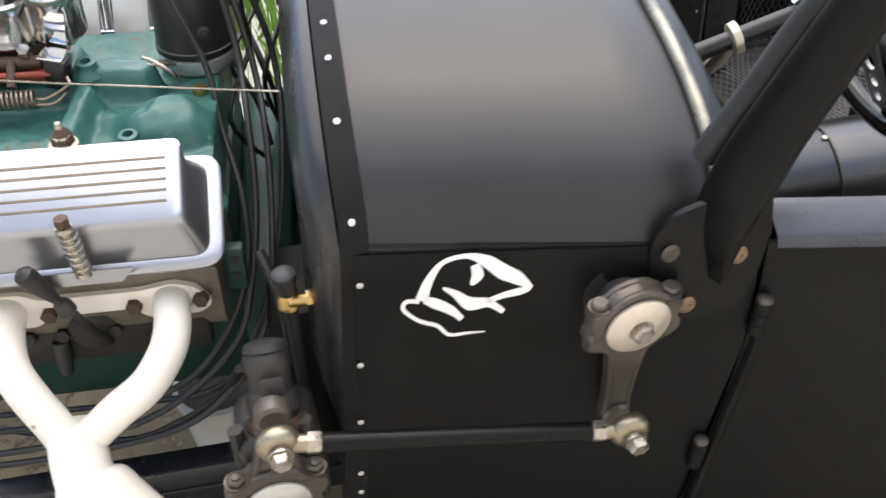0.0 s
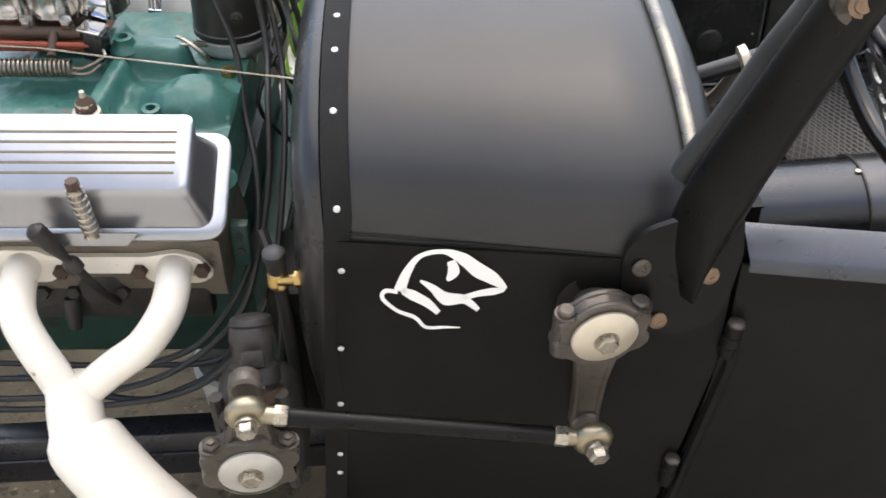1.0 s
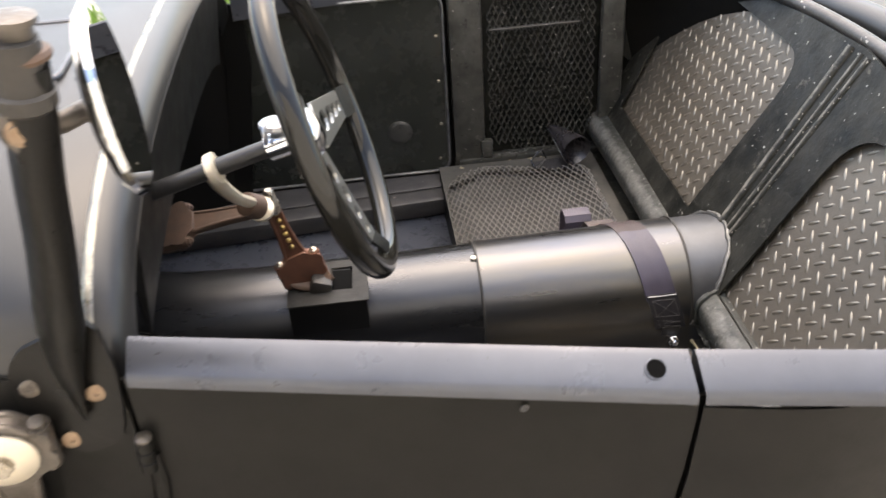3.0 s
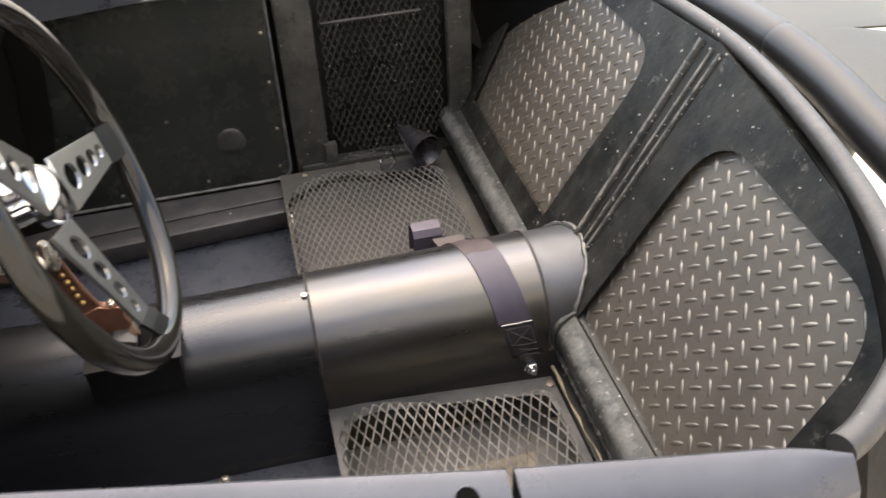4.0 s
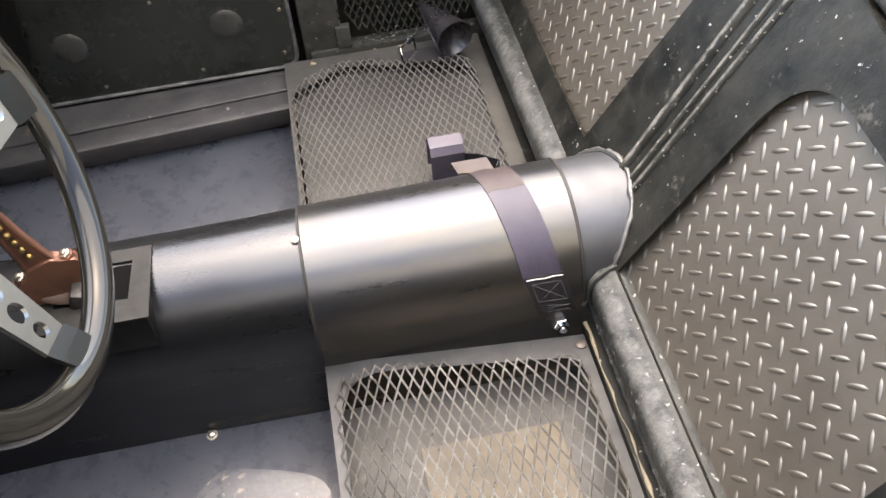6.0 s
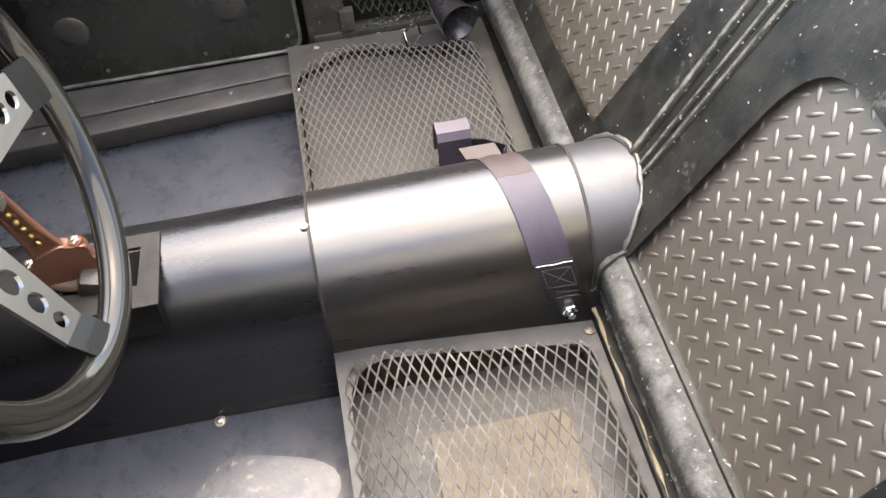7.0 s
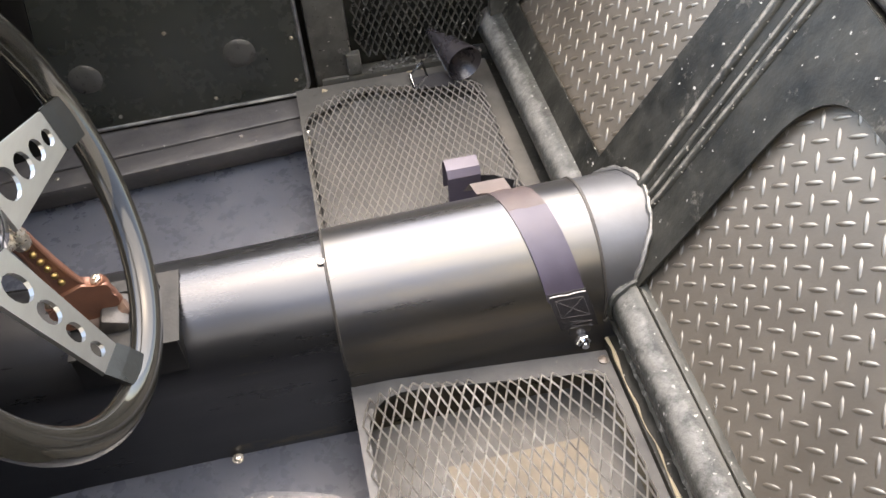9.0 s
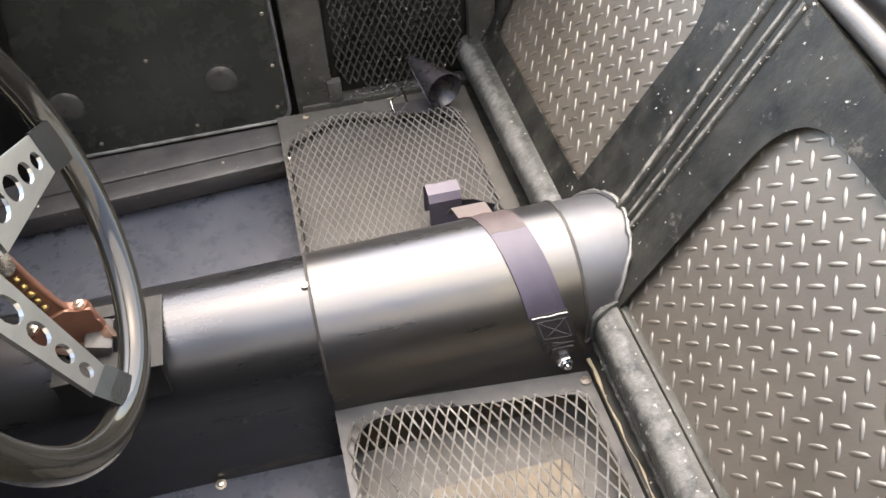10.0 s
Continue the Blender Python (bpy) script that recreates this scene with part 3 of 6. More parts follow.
def door(side):
    s = 1 if side is near_y else -1
    y0, y1 = side(DOOR_FRONT), side(DOOR_REAR)
    bm = bm_new()
    rows = []
    for i in range(11):
        f = i / 10
        row = []
        for z in (0.32, 0.45, 0.6, 0.75, 0.9, 0.985, 1.0, DOOR_TOP - 0.004):
            x = DOOR_FRONT + (DOOR_REAR - DOOR_FRONT) * f
            x += (1 - f) * -0.16 * max(0, 0.85 - z) - f * 0.13 * max(0, 0.95 - z)
            row.append((x, side(x) - 0.006 if s > 0 else max(side(x) + 0.006, 1.288), z))
        rows.append(row)
    grid(bm, rows)
    d = part("door", bm, SIDE, car, "black closed door skin, shade in its tone")
    thicken(d, 0.004, 1 if s > 0 else -1)
    bm = bm_new()
    rows = []
    for i in range(11):
        x = DOOR_FRONT + 0.006 + (DOOR_REAR - 0.003 - DOOR_FRONT - 0.006) * i / 10
        y = side(x)
        rows.append([(x, y + s * w, DOOR_TOP + h) for w, h in LEDGE_PROFILE])
    grid(bm, rows)
    ledge = thicken(part("ledge", bm, LEDGE, d, "dull blue-grey steel top ledge"), 0.003, 1 if s > 0 else -1)
    if s > 0:
        bm = bm_new()
        rows = [[(DOOR_FRONT + 0.02 + (DOOR_REAR - DOOR_FRONT - 0.04) * i / 6, side(DOOR_FRONT + 0.02 + (DOOR_REAR - DOOR_FRONT - 0.04) * i / 6) + s * 0.038, z)
                 for z in (0.40, 0.6, 0.8, 0.97)] for i in range(7)]
        grid(bm, rows)
        thicken(part("inner_panel", bm, ROUGH_BLACK, d, "black painted inner panel"), 0.003, -1 if s > 0 else 1)
    if s > 0:
        bm = bm_new()
        lathe(bm, (1.026, near_y(1.026) + 0.0093, DOOR_TOP + 0.0192), (0, -0.52, 0.855), ((0, 0.0120), (0.0012, 0.0117), (0.0014, 0.0105), (0.0012, 0.009)), 20)
        part("latch_eye", bm, LEDGE, d, "small round latch eye")
        # no hole is cut: a black disc gives its shade
        bm = bm_new()
        lathe(bm, (1.026, near_y(1.026) + 0.0091, DOOR_TOP + 0.0200), (0, -0.52, 0.855), ((0, 0.0104), (0.0010, 0.0102)), 16)
        part("latch_hole", bm, VOID, d)
        # black disc on the skin in place of the hole's shade
        bm = bm_new()
        lathe(bm, (0.891, near_y(0.891) - 0.009, 0.991), (0.2, -1, 0), ((0, 0.0055), (0.0012, 0.005), (0.0013, 0.003), (0.0006, 0.0028)), 14)
        part("key_hole", bm, RUBBER, d, "small black disc for the shade in a round hole")
        for hx, hz in ((0.449, 0.91), (0.405, 0.655)):
            bm = bm_new()
            base = Vector((hx + 0.012, side(hx) - 0.016, hz - 0.032))
            for k in range(3):
                lathe(bm, base + Vector((0.0015, -0.001, 0.0175)) * k, (0.08, -0.05, 1), ((0, 0.0085), (0.0015, 0.0103), (0.0155, 0.0103), (0.017, 0.0085)), 16)
            part("hinge", bm, SIDE, d, "black barrel hinge")
            bm = bm_new()
            lathe(bm, base + Vector((0.0015, -0.001, 0.0175)) * 3, (0.08, -0.05, 1), ((0, 0.0103), (0.003, 0.010), (0.006, 0.006)), 16)
            part("hinge_pin", bm, IRON, d)
    return d


door(near_y)
door(far_y)
# jambs behind the shut lines
for side in (near_y, far_y):
    s = 1 if side is near_y else -1
    for x0, k in ((DOOR_FRONT - 0.004, 0.16), (DOOR_REAR + 0.002, 0.135)):
        bm = bm_new()
        rows = [[(x0 + w - k * max(0, (0.85 if k > 0.15 else 0.95) - z), side(x0) + s * 0.010, z) for w in (-0.03, 0.03)] for z in (0.32, 0.5, 0.7, 0.85, 0.95, 1.0)]
        grid(bm, rows)
        thicken(part("door_jamb", bm, SIDE, car, "black door jamb"), 0.004, 0)
# door lap bars along the shut lines, near side
bm = bm_new()
tube(bm, [(0.470 - 0.16 * max(0, 0.85 - z), near_y(0.47) - 0.007, z) for z in (0.34, 0.6, 0.85, 0.9)], 0.008, 8)
part("shut_line_pipe", bm, SIDE, car, "black pipe along the shut line")

# ---- rear tub ----
RIM = [(1.068, -0.222), (1.20, -0.246), (1.34, -0.232), (1.43, -0.186), (1.525, -0.096), (1.606, 0.078), (1.666, 0.33), (1.69, YC)]
RIM = RIM + [(x, 2 * YC - y) for x, y in reversed(RIM[:-1])]
RIM3 = smooth_path([(x, y, 0) for x, y in RIM], 5)
bm = bm_new()
rows = []
for z, k in ((0.32, 0.0), (0.5, 0.25), (0.7, 0.5), (0.9, 0.85), (1.0, 1.0)):
    out = 1 + 0.075 * math.sin(math.pi * min(1, max(0, (z - 0.5) / 0.5)))
    rows.append([(q.x + 0.003 - 0.138 * max(0, 0.95 - z) * max(0, (1.2 - q.x) / 0.132) if q.x < 1.2 else (q.x if q.x < 1.4 else q.x + (q.x - 1.4) * 0.10 * math.sin(math.pi * k) - 0.05 * (1 - k)), (q.y if q.x < 1.38 else YC + (q.y - YC) * out) - (0.006 if q.y < YC else -0.006), z) for q in RIM3])
grid(bm, rows)
thicken(part("rear_quarter", bm, SIDE, car, "black rounded rear quarter skin"), 0.004, 1)
for side in (near_y, far_y):
    s = 1 if side is near_y else -1
    bm = bm_new()
    rows = []
    for i in range(13):
        x = 1.070 + 0.275 * i / 12
        e = 1 - max(0, (i - 9) / 3) ** 2.5 * 0.55
        rows.append([(x, side(x) + s * (0.012 + (w - 0.012) * e), DOOR_TOP + h) for w, h in LEDGE_PROFILE])
    rows.append([(x + 0.004, y, z - 0.02) for x, y, z in rows[-1]])
    grid(bm, rows)
    thicken(part("quarter_ledge", bm, LEDGE, car, "dull steel ledge behind the door"), 0.003, 1 if s > 0 else -1)
bm = bm_new()
tube(bm, [(q.x, q.y, 1.014) for q in RIM3[11:-11]], 0.0155, 12)
part("rim_pipe", bm, RIM_GREY, car, "chipped grey pipe round the tub rim")
for s in (1, -1):
    def over(y):
        return y if s > 0 else 2 * YC - y
    bm = bm_new()
    spine = [(1.772, 0.600, 1.000), (1.780, 0.565, 1.000), (1.778, 0.44, 0.995), (1.764, 0.29, 0.985), (1.757, 0.17, 0.975), (1.766, 0.05, 0.95), (1.81, -0.05, 0.91)]
    pts = smooth_path([(x, over(y), z) for x, y, z in spine], 6)
    tube(bm, pts, [0.012, 0.022, 0.028, 0.032, 0.034, 0.036] + [0.037] * (len(pts) - 6), 16)
    fender = part("fender", bm, SATIN, car, "satin black rolled fender edge")
    bm = bm_new()
    rows = []
    for q in pts[2:]:
        rows.append([(q.x + 0.03 + 0.55 * f, q.y - s * 0.10 * f, q.z + 0.02 - 0.16 * f ** 1.8) for f in (0, 0.15, 0.35, 0.6, 0.8, 1.0)])
    grid(bm, rows)
    thicken(part("fender_top", bm, OLIVE, fender, "dusty dark fender top"), 0.004)

# rear bulkhead: a leaning sheet with two openings, tread plates behind
T_Z, T_R = 0.546, 0.114
LEAN = 0.62


def tunnel_r(x):
    """The tunnel swells towards its tail."""
    return T_R + max(0, 0.40 - x) * 0.14 + max(0, x - 0.75) * 0.014


def lean(y, z, off=0.0):
    """A place on the leaning bulkhead, off metres in front of it."""
    n = math.hypot(1, LEAN)
    return (1.415 + LEAN * (z - 0.62) - off / n, y, z + off * LEAN / n)


NEAR_PLATE = [(0.455, 0.590), (0.445, 0.936), (-0.010, 0.916), (-0.022, 0.590)]
FAR_PLATE = [(0.434, 0.630), (0.448, 0.956), (-0.175, 0.952), (-0.086, 0.630)]
OPENINGS = {1: rounded(NEAR_PLATE, [0.0, 0.100, 0.095, 0.03], 8), -1: rounded(FAR_PLATE, [0.0, 0.085, 0.08, 0.0], 8)}
SHEETS = {1: rounded([(YC, 0.56), (YC, 1.02), (0.33, 0.995), (0.12, 0.965), (0.005, 0.940), (-0.055, 0.875), (-0.080, 0.75), (-0.13, 0.56)], [0, 0, 0.08, 0.06, 0.05, 0.05, 0.04, 0], 5),
          -1: rounded([(YC, 0.56), (YC, 1.02), (0.33, 1.005), (0.05, 0.995), (-0.17, 0.980), (-0.205, 0.93), (-0.20, 0.75), (-0.17, 0.56)], [0, 0, 0.08, 0.06, 0.03, 0.03, 0.04, 0], 5)}
for mirror in (1, -1):
    def across(y):
        return y if mirror > 0 else 2 * YC - y
    bm = bm_new()
    sheet_edge = SHEETS[mirror]
    outer = [bm.verts.new(lean(across(y), z)) for y, z in sheet_edge]
    inner = [bm.verts.new(lean(across(y), z)) for y, z in OPENINGS[mirror]]
    edges = [bm.edges.new((ring[k], ring[(k + 1) % len(ring)])) for ring in (outer, inner) for k in range(len(ring))]
    bmesh.ops.triangle_fill(bm, use_beauty=True, edges=edges)
    hole = [f for f in bm.faces if all(v in inner for v in f.verts)]
    bmesh.ops.delete(bm, geom=hole, context="FACES_ONLY")
    bulk = part("bulkhead", bm, ROUGH_BLACK, car, "brush-painted black bulkhead with a rounded opening", smooth=False)
    thicken(bulk, 0.005, 0)
    # return from the sheet to the rim
    edge = [Vector((y, z, 0)) for y, z in sheet_edge[1:-1]]
    bm = bm_new()
    n_edge = len(edge)
    top, low = [], []
    half = RIM3[:len(RIM3) // 2 + 1][::-1]
    for k in range(25):
        f = k / 24
        a = f * (n_edge - 1)
        i0 = min(int(a), n_edge - 2)
        q = edge[i0].lerp(edge[i0 + 1], a - i0)
        r = f * (len(half) - 1) * 0.93
        j0 = min(int(r), len(half) - 2)
        p = half[j0].lerp(half[j0 + 1], r - j0)
        low.append(Vector(lean(across(q.x), q.y)))
        top.append(Vector((p.x - 0.004, across(p.y + 0.004), 1.008)))
    grid(bm, [top, [a.lerp(e, 0.5) + Vector((0.012, 0, -0.012)) for a, e in zip(top, low)], low])
    thicken(part("bulkhead_return", bm, ROUGH_BLACK, car, "black painted return under the rim"), 0.003, 0)
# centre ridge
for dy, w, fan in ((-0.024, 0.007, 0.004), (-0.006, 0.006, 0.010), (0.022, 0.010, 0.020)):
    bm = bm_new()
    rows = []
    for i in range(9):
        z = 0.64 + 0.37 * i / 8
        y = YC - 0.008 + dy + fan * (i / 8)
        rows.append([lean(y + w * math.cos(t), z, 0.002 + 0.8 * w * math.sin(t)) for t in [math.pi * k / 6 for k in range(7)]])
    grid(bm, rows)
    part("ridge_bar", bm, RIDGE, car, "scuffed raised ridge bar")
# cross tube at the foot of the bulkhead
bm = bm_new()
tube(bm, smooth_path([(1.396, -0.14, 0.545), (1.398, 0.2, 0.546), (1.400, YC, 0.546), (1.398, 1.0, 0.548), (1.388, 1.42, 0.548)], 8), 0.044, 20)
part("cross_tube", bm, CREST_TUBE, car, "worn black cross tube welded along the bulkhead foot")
random.seed(17)
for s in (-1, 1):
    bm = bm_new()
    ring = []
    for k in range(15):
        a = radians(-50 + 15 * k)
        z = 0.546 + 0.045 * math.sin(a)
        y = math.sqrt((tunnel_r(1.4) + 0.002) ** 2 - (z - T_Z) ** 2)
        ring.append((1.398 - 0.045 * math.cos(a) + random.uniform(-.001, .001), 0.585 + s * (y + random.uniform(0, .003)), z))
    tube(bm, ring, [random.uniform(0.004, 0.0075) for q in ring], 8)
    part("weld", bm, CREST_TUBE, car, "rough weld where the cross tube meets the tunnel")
# added black strip; keeps the gap behind the seats in shade
bm = bm_new()
box(bm, (1.372, YC, 0.468), (0.052, 1.42, 0.03), 0.004)
part("gap_shade_strip", bm, ROUGH_BLACK, car, "black strip standing in for the dark gap behind the seat bases")
bm = bm_new()
tube(bm, [(1.362, -0.12 + 0.01 * k, 0.515 + 0.003 * math.sin(k * 2.1)) for k in range(59)], 0.006, 6)
part("weld", bm, WORN_TUBE, car)


def tread_plate(mirror):
    def across(y):
        return y if mirror > 0 else 2 * YC - y
    p = thing("tread_plate", (1.47, across(0.2), 0.6), "aluminium tread plate panel with raised alternating lugs behind a bulkhead opening", "metal panel", "tread plates")
    bm = bm_new()
    prism(bm, rounded([(0.475, 0.575), (0.475, 0.975), (-0.185, 0.975), (-0.185, 0.575)], 0.03), lambda u, v, w: lean(across(u), v, -0.012 - w), 0.003)
    part("sheet", bm, TREAD, p, smooth=False)
    bm = bm_new()
    pitch = 0.0385
    n = math.hypot(1, LEAN)
    for half in (0, 1):
        for i in range(18):
            for j in range(13):
                u, g = -0.18 + pitch * (i + 0.5 * half), pitch * (j + 0.3 + 0.5 * half)
                if not (-0.17 < u < 0.465 and 0.012 < g < 0.455):
                    continue
                verts = []
                for du, dv, w in ((-1, 0, 0), (-0.6, -0.8, 0), (0, -1, 0), (0.6, -0.8, 0), (1, 0, 0), (0.6, 0.8, 0), (0, 1, 0), (-0.6, 0.8, 0), (-0.55, 0, 1), (0.55, 0, 1)):
                    a, e = du * 0.0152, dv * 0.0036
                    a, e = (a - e, a + e) if half else (-a - e, a - e)
                    verts.append(bm.verts.new(lean(across(u + a * 0.7071), 0.575 + (g + e * 0.7071) / n, -0.0119 + w * 0.0021)))
                for q in ((0, 1, 8), (1, 2, 8), (2, 9, 8), (2, 3, 9), (3, 4, 9), (4, 5, 9), (5, 6, 9), (6, 8, 9), (6, 7, 8), (7, 0, 8)):
                    bm.faces.new([verts[k] for k in q])
    tagged(part("raised_pattern", bm, LUG, p, "raised lug pattern, brightened for the light it catches", sharp=120), kind="stuff")


tread_plate(1)
tread_plate(-1)

# ---- floor, tunnel, seats ----
bm = bm_new()
box(bm, (0.465, 0.16, FLOOR_Z - 0.004), (0.95, 0.64, 0.008), 0.001)
part("floor_panel", bm, FLOOR, car, "dusty black steel floor panel")
bm = bm_new()
box(bm, (0.66, 0.93, FLOOR_Z + 0.016), (1.5, 0.53, 0.008), 0.001)
part("floor_panel", bm, FLOOR, car, "dusty black steel floor panel")
# patch of the near floor where the sky's gleam is painted in
bm = bm_new()
bm.faces.new([bm.verts.new((0.79 + (0.115 + 0.014 * math.sin(k * math.tau / 20) + 0.008 * math.sin(k * math.tau / 8)) * math.cos(k * math.tau / 40), 0.275 + (0.11 + 0.012 * math.sin(k * math.tau * 3 / 40 + 1)) * math.sin(k * math.tau / 40), FLOOR_Z + 0.0012)) for k in range(40)])
part("glint_patch", bm, FLOOR_GLINT, car, "floor patch with pale flecks standing in for a bright reflection", smooth=False)
# sill along the far wall
bm = bm_new()
rows = []
for x in (0.05, 0.3, 0.6, 0.9305):
    y = 1.130 + (x - 0.518) * 0.07
    rows.append([(x, y + 0.022, 0.396), (x, y + 0.002, 0.444), (x, y + 0.003, 0.450), (x, y + 0.009, 0.4535), (x, y + 0.052, 0.456), (x, y + 0.0525, 0.4615), (x, y + 0.055, 0.463), (x, y + 0.10, 0.464), (x, 1.262 + 0.012 * (x - 0.6), 0.470)])
grid(bm, rows)
thicken(part("sill", bm, SILL, car, "black folded sill"), 0.003)
bm = bm_new()
tube(bm, [(0.3 + 0.05 * k, 1.130 + (0.05 * k - 0.218) * 0.07 + 0.0515, 0.4585 + 0.0006 * math.sin(k * 3)) for k in range(13)], 0.0014, 6)
part("weld", bm, RUST, car)

for x, off in ((0.42, 0.03), (0.56, 0.075), (0.68, 0.08), (0.80, 0.035), (0.87, 0.078)):
    bm = bm_new()
    lathe(bm, (x, 1.130 + (x - 0.518) * 0.07 + off, 0.455 if off < 0.05 else 0.461), (0, -0.1, 1), ((0, 0.006), (0.002, 0.0055), (0.004, 0.003)), 10)
    part("rivet", bm, BOLT, car, "small dull rivet")

tunnel = thing("transmission_tunnel", (1.0, 0.585, 0.38), "bare brushed steel transmission tunnel with bolted joints", "tunnel")


def tunnel_row(x, grow=0.0):
    r = tunnel_r(x) + grow
    skirt = 0.010 + max(0, x - 0.94) * 0.045
    rows = [(x, 0.585 - r - skirt, FLOOR_Z - 0.002)]
    for k in range(25):
        t = math.pi * (1.06 - 1.12 * k / 24)
        rows.append((x, 0.585 + r * math.cos(t), T_Z + r * math.sin(t)))
    rows.append((x, 0.585 + r + skirt, FLOOR_Z - 0.002))
    return rows


for xs, g, name in (((0.02, 0.2, 0.35, 0.5, 0.62, 0.75, 0.944), 0.0, "front_cover"), ((0.940, 1.1, 1.25, 1.345), 0.0025, "middle_cover"), ((1.343, 1.40, 1.45), 0.0, "tail_cover")):
    bm = bm_new()
    grid(bm, [tunnel_row(x, g) for x in xs])
    thicken(part(name, bm, {"front_cover": STEEL, "middle_cover": STEEL_WARM}.get(name, STEEL_TAIL), tunnel, "bare brushed steel cover"), 0.002, 1)
bm = bm_new()
tube(bm, [(x + 0.002, y, z) for x, y, z in tunnel_row(0.936, 0.0035)[1:-1]], 0.0028, 6)
part("joint", bm, DARK_IRON, tunnel)
bm = bm_new()
tube(bm, [(x + 0.002, y, z) for x, y, z in tunnel_row(1.344, 0.0048)[1:-1]], 0.0026, 6)
part("joint", bm, DARK_IRON, tunnel)
bm = bm_new()
random.seed(4)
bead = []
for k in range(49):
    a = math.pi * (1.06 - 1.12 * k / 48)
    z = T_Z + (tunnel_r(1.42) + .004) * math.sin(a)
    bead.append((1.415 + 0.62 * (z - 0.62) - 0.006 + random.uniform(-.0018, .0018), 0.585 + (tunnel_r(1.42) + .004) * math.cos(a), z))
tube(bm, bead, [0.0042 + random.uniform(-.0015, .002) for k in bead], 7)
part("weld", bm, WELD, tunnel, "rough grey weld bead")
for q, d in (((0.932, 0.566, T_Z + math.sqrt(tunnel_r(0.932) ** 2 - 0.019 ** 2) - 0.001), (0, -0.167, 1)), ((0.737, 0.452, FLOOR_Z + 0.001), (0, -0.1, 1))):
    bm = bm_new()
    lathe(bm, q, d, ((0, 0.0095), (0.002, 0.0095), (0.0022, 0.006), (0.007, 0.006), (0.008, 0.004)), 14)
    part("bolt", bm, BOLT, tunnel, "small plated bolt")
# shifter box
# black plate just under the flange paints the box's inner shade
bm = bm_new()
box(bm, (0.645, 0.545, 0.6600), (0.13, 0.085, 0.003), 0.0005)
part("box_shade_plate", bm, VOID, tunnel, "black plate standing in for the shade inside the shifter box")
bm = bm_new()
for y in (0.474, 0.602):
    box(bm, (0.645, y, 0.628), (0.146, 0.006, 0.064), 0.001)
for x in (0.575, 0.715):
    box(bm, (x, 0.538, 0.6275), (0.006, 0.122, 0.063), 0.001)
part("shifter_box", bm, SIDE, tunnel, "welded black steel shifter box")
bm = bm_new()
ov = [(0.570, 0.469), (0.722, 0.468), (0.722, 0.607), (0.570, 0.607)]
iv = [(0.588, 0.513), (0.692, 0.508), (0.695, 0.582), (0.588, 0.584)]
o4, i4 = [bm.verts.new((x, y, 0.664)) for x, y in ov], [bm.verts.new((x, y, 0.664)) for x, y in iv]
for k in range(4):
    bm.faces.new((o4[k], o4[(k + 1) % 4], i4[(k + 1) % 4], i4[k]))
thicken(part("box_flange", bm, FLANGE, tunnel, "scuffed steel top flange", smooth=False), 0.003, 0)


def dish_mesh(name, x0, x1, y0, y1, z, depth, material, parent, pitch_x=0.0165, pitch_y=0.034, wire=0.0022, ramps=(0.055, 0.055, 0.055, 0.055), top=None, round_off=2.0):
    """Expanded metal: diamonds of flat strands pressed into a dish. ramps: widths of the slopes at x0, x1, y0, y1; top(x): the far edge."""
    def inside(x, y):
        far_edge = top(x) if top else y1
        ramp = ((x - x0) / ramps[0], (x1 - x) / ramps[1], (y - y0) / ramps[2], (far_edge - y) / ramps[3])
        return 1 - sum(max(0.0, 1 - r) ** round_off for r in ramp) ** (1 / round_off)

    def place(x, y):
        e = max(0.0, min(1.0, inside(x, y)))
        e = e * e * (3 - 2 * e) * 0.25 + e * 0.75
        sag = 0.004 * noise.noise(Vector((x * 9, y * 9, 1.5))) * e
        hollow = max(0.0, min(1.0, (x - x0 - ramps[0]) / 0.11)) * max(0.0, min(1.0, (x1 - ramps[1] - x) / 0.07))
        hollow = 0.6 * hollow * hollow * (3 - 2 * hollow) * e
        return Vector((x, y, z - depth * (e - hollow) + sag))
    verts, faces = [], []

    def strand(a, b):
        d = (b - a).normalized()
        s = d.cross(Vector((0, 0, 1))).normalized() * wire
        h = Vector((0, 0, 0.0022))
        i = len(verts)
        verts.extend([a - s, a + s, a + s * 0.3 + h, b - s, b + s, b + s * 0.3 + h])
        faces.extend([(i, i + 1, i + 4, i + 3), (i + 1, i + 2, i + 5, i + 4), (i + 2, i, i + 3, i + 5)])
    nx, ny = int((x1 - x0) / pitch_x) + 2, int((y1 - y0) / pitch_y * 2)
    for i in range(nx):
        for j in range(ny):
            xa, ya = x0 + i * pitch_x, y0 + j * pitch_y / 2
            off = pitch_x / 2 if j % 2 else 0.0
            a = (xa + off, ya)
            for step in (pitch_x / 2, -pitch_x / 2):
                b = (a[0] + step, ya + pitch_y / 2)
                if x0 <= a[0] <= x1 and x0 <= b[0] <= x1 and b[1] <= y1 and inside(*a) > -0.002 and inside(*b) > -0.002:
                    strand(place(*a), place(*b))
    me = bpy.data.meshes.new(name)
    me.from_pydata([tuple(q) for q in verts], [], faces)
    me.materials.append(material)
    ob = new(name, me)
    ob.parent = parent
    if parent.type == "EMPTY":
        ob.matrix_parent_inverse = Matrix.Translation(-Vector(parent.location))
    return ob


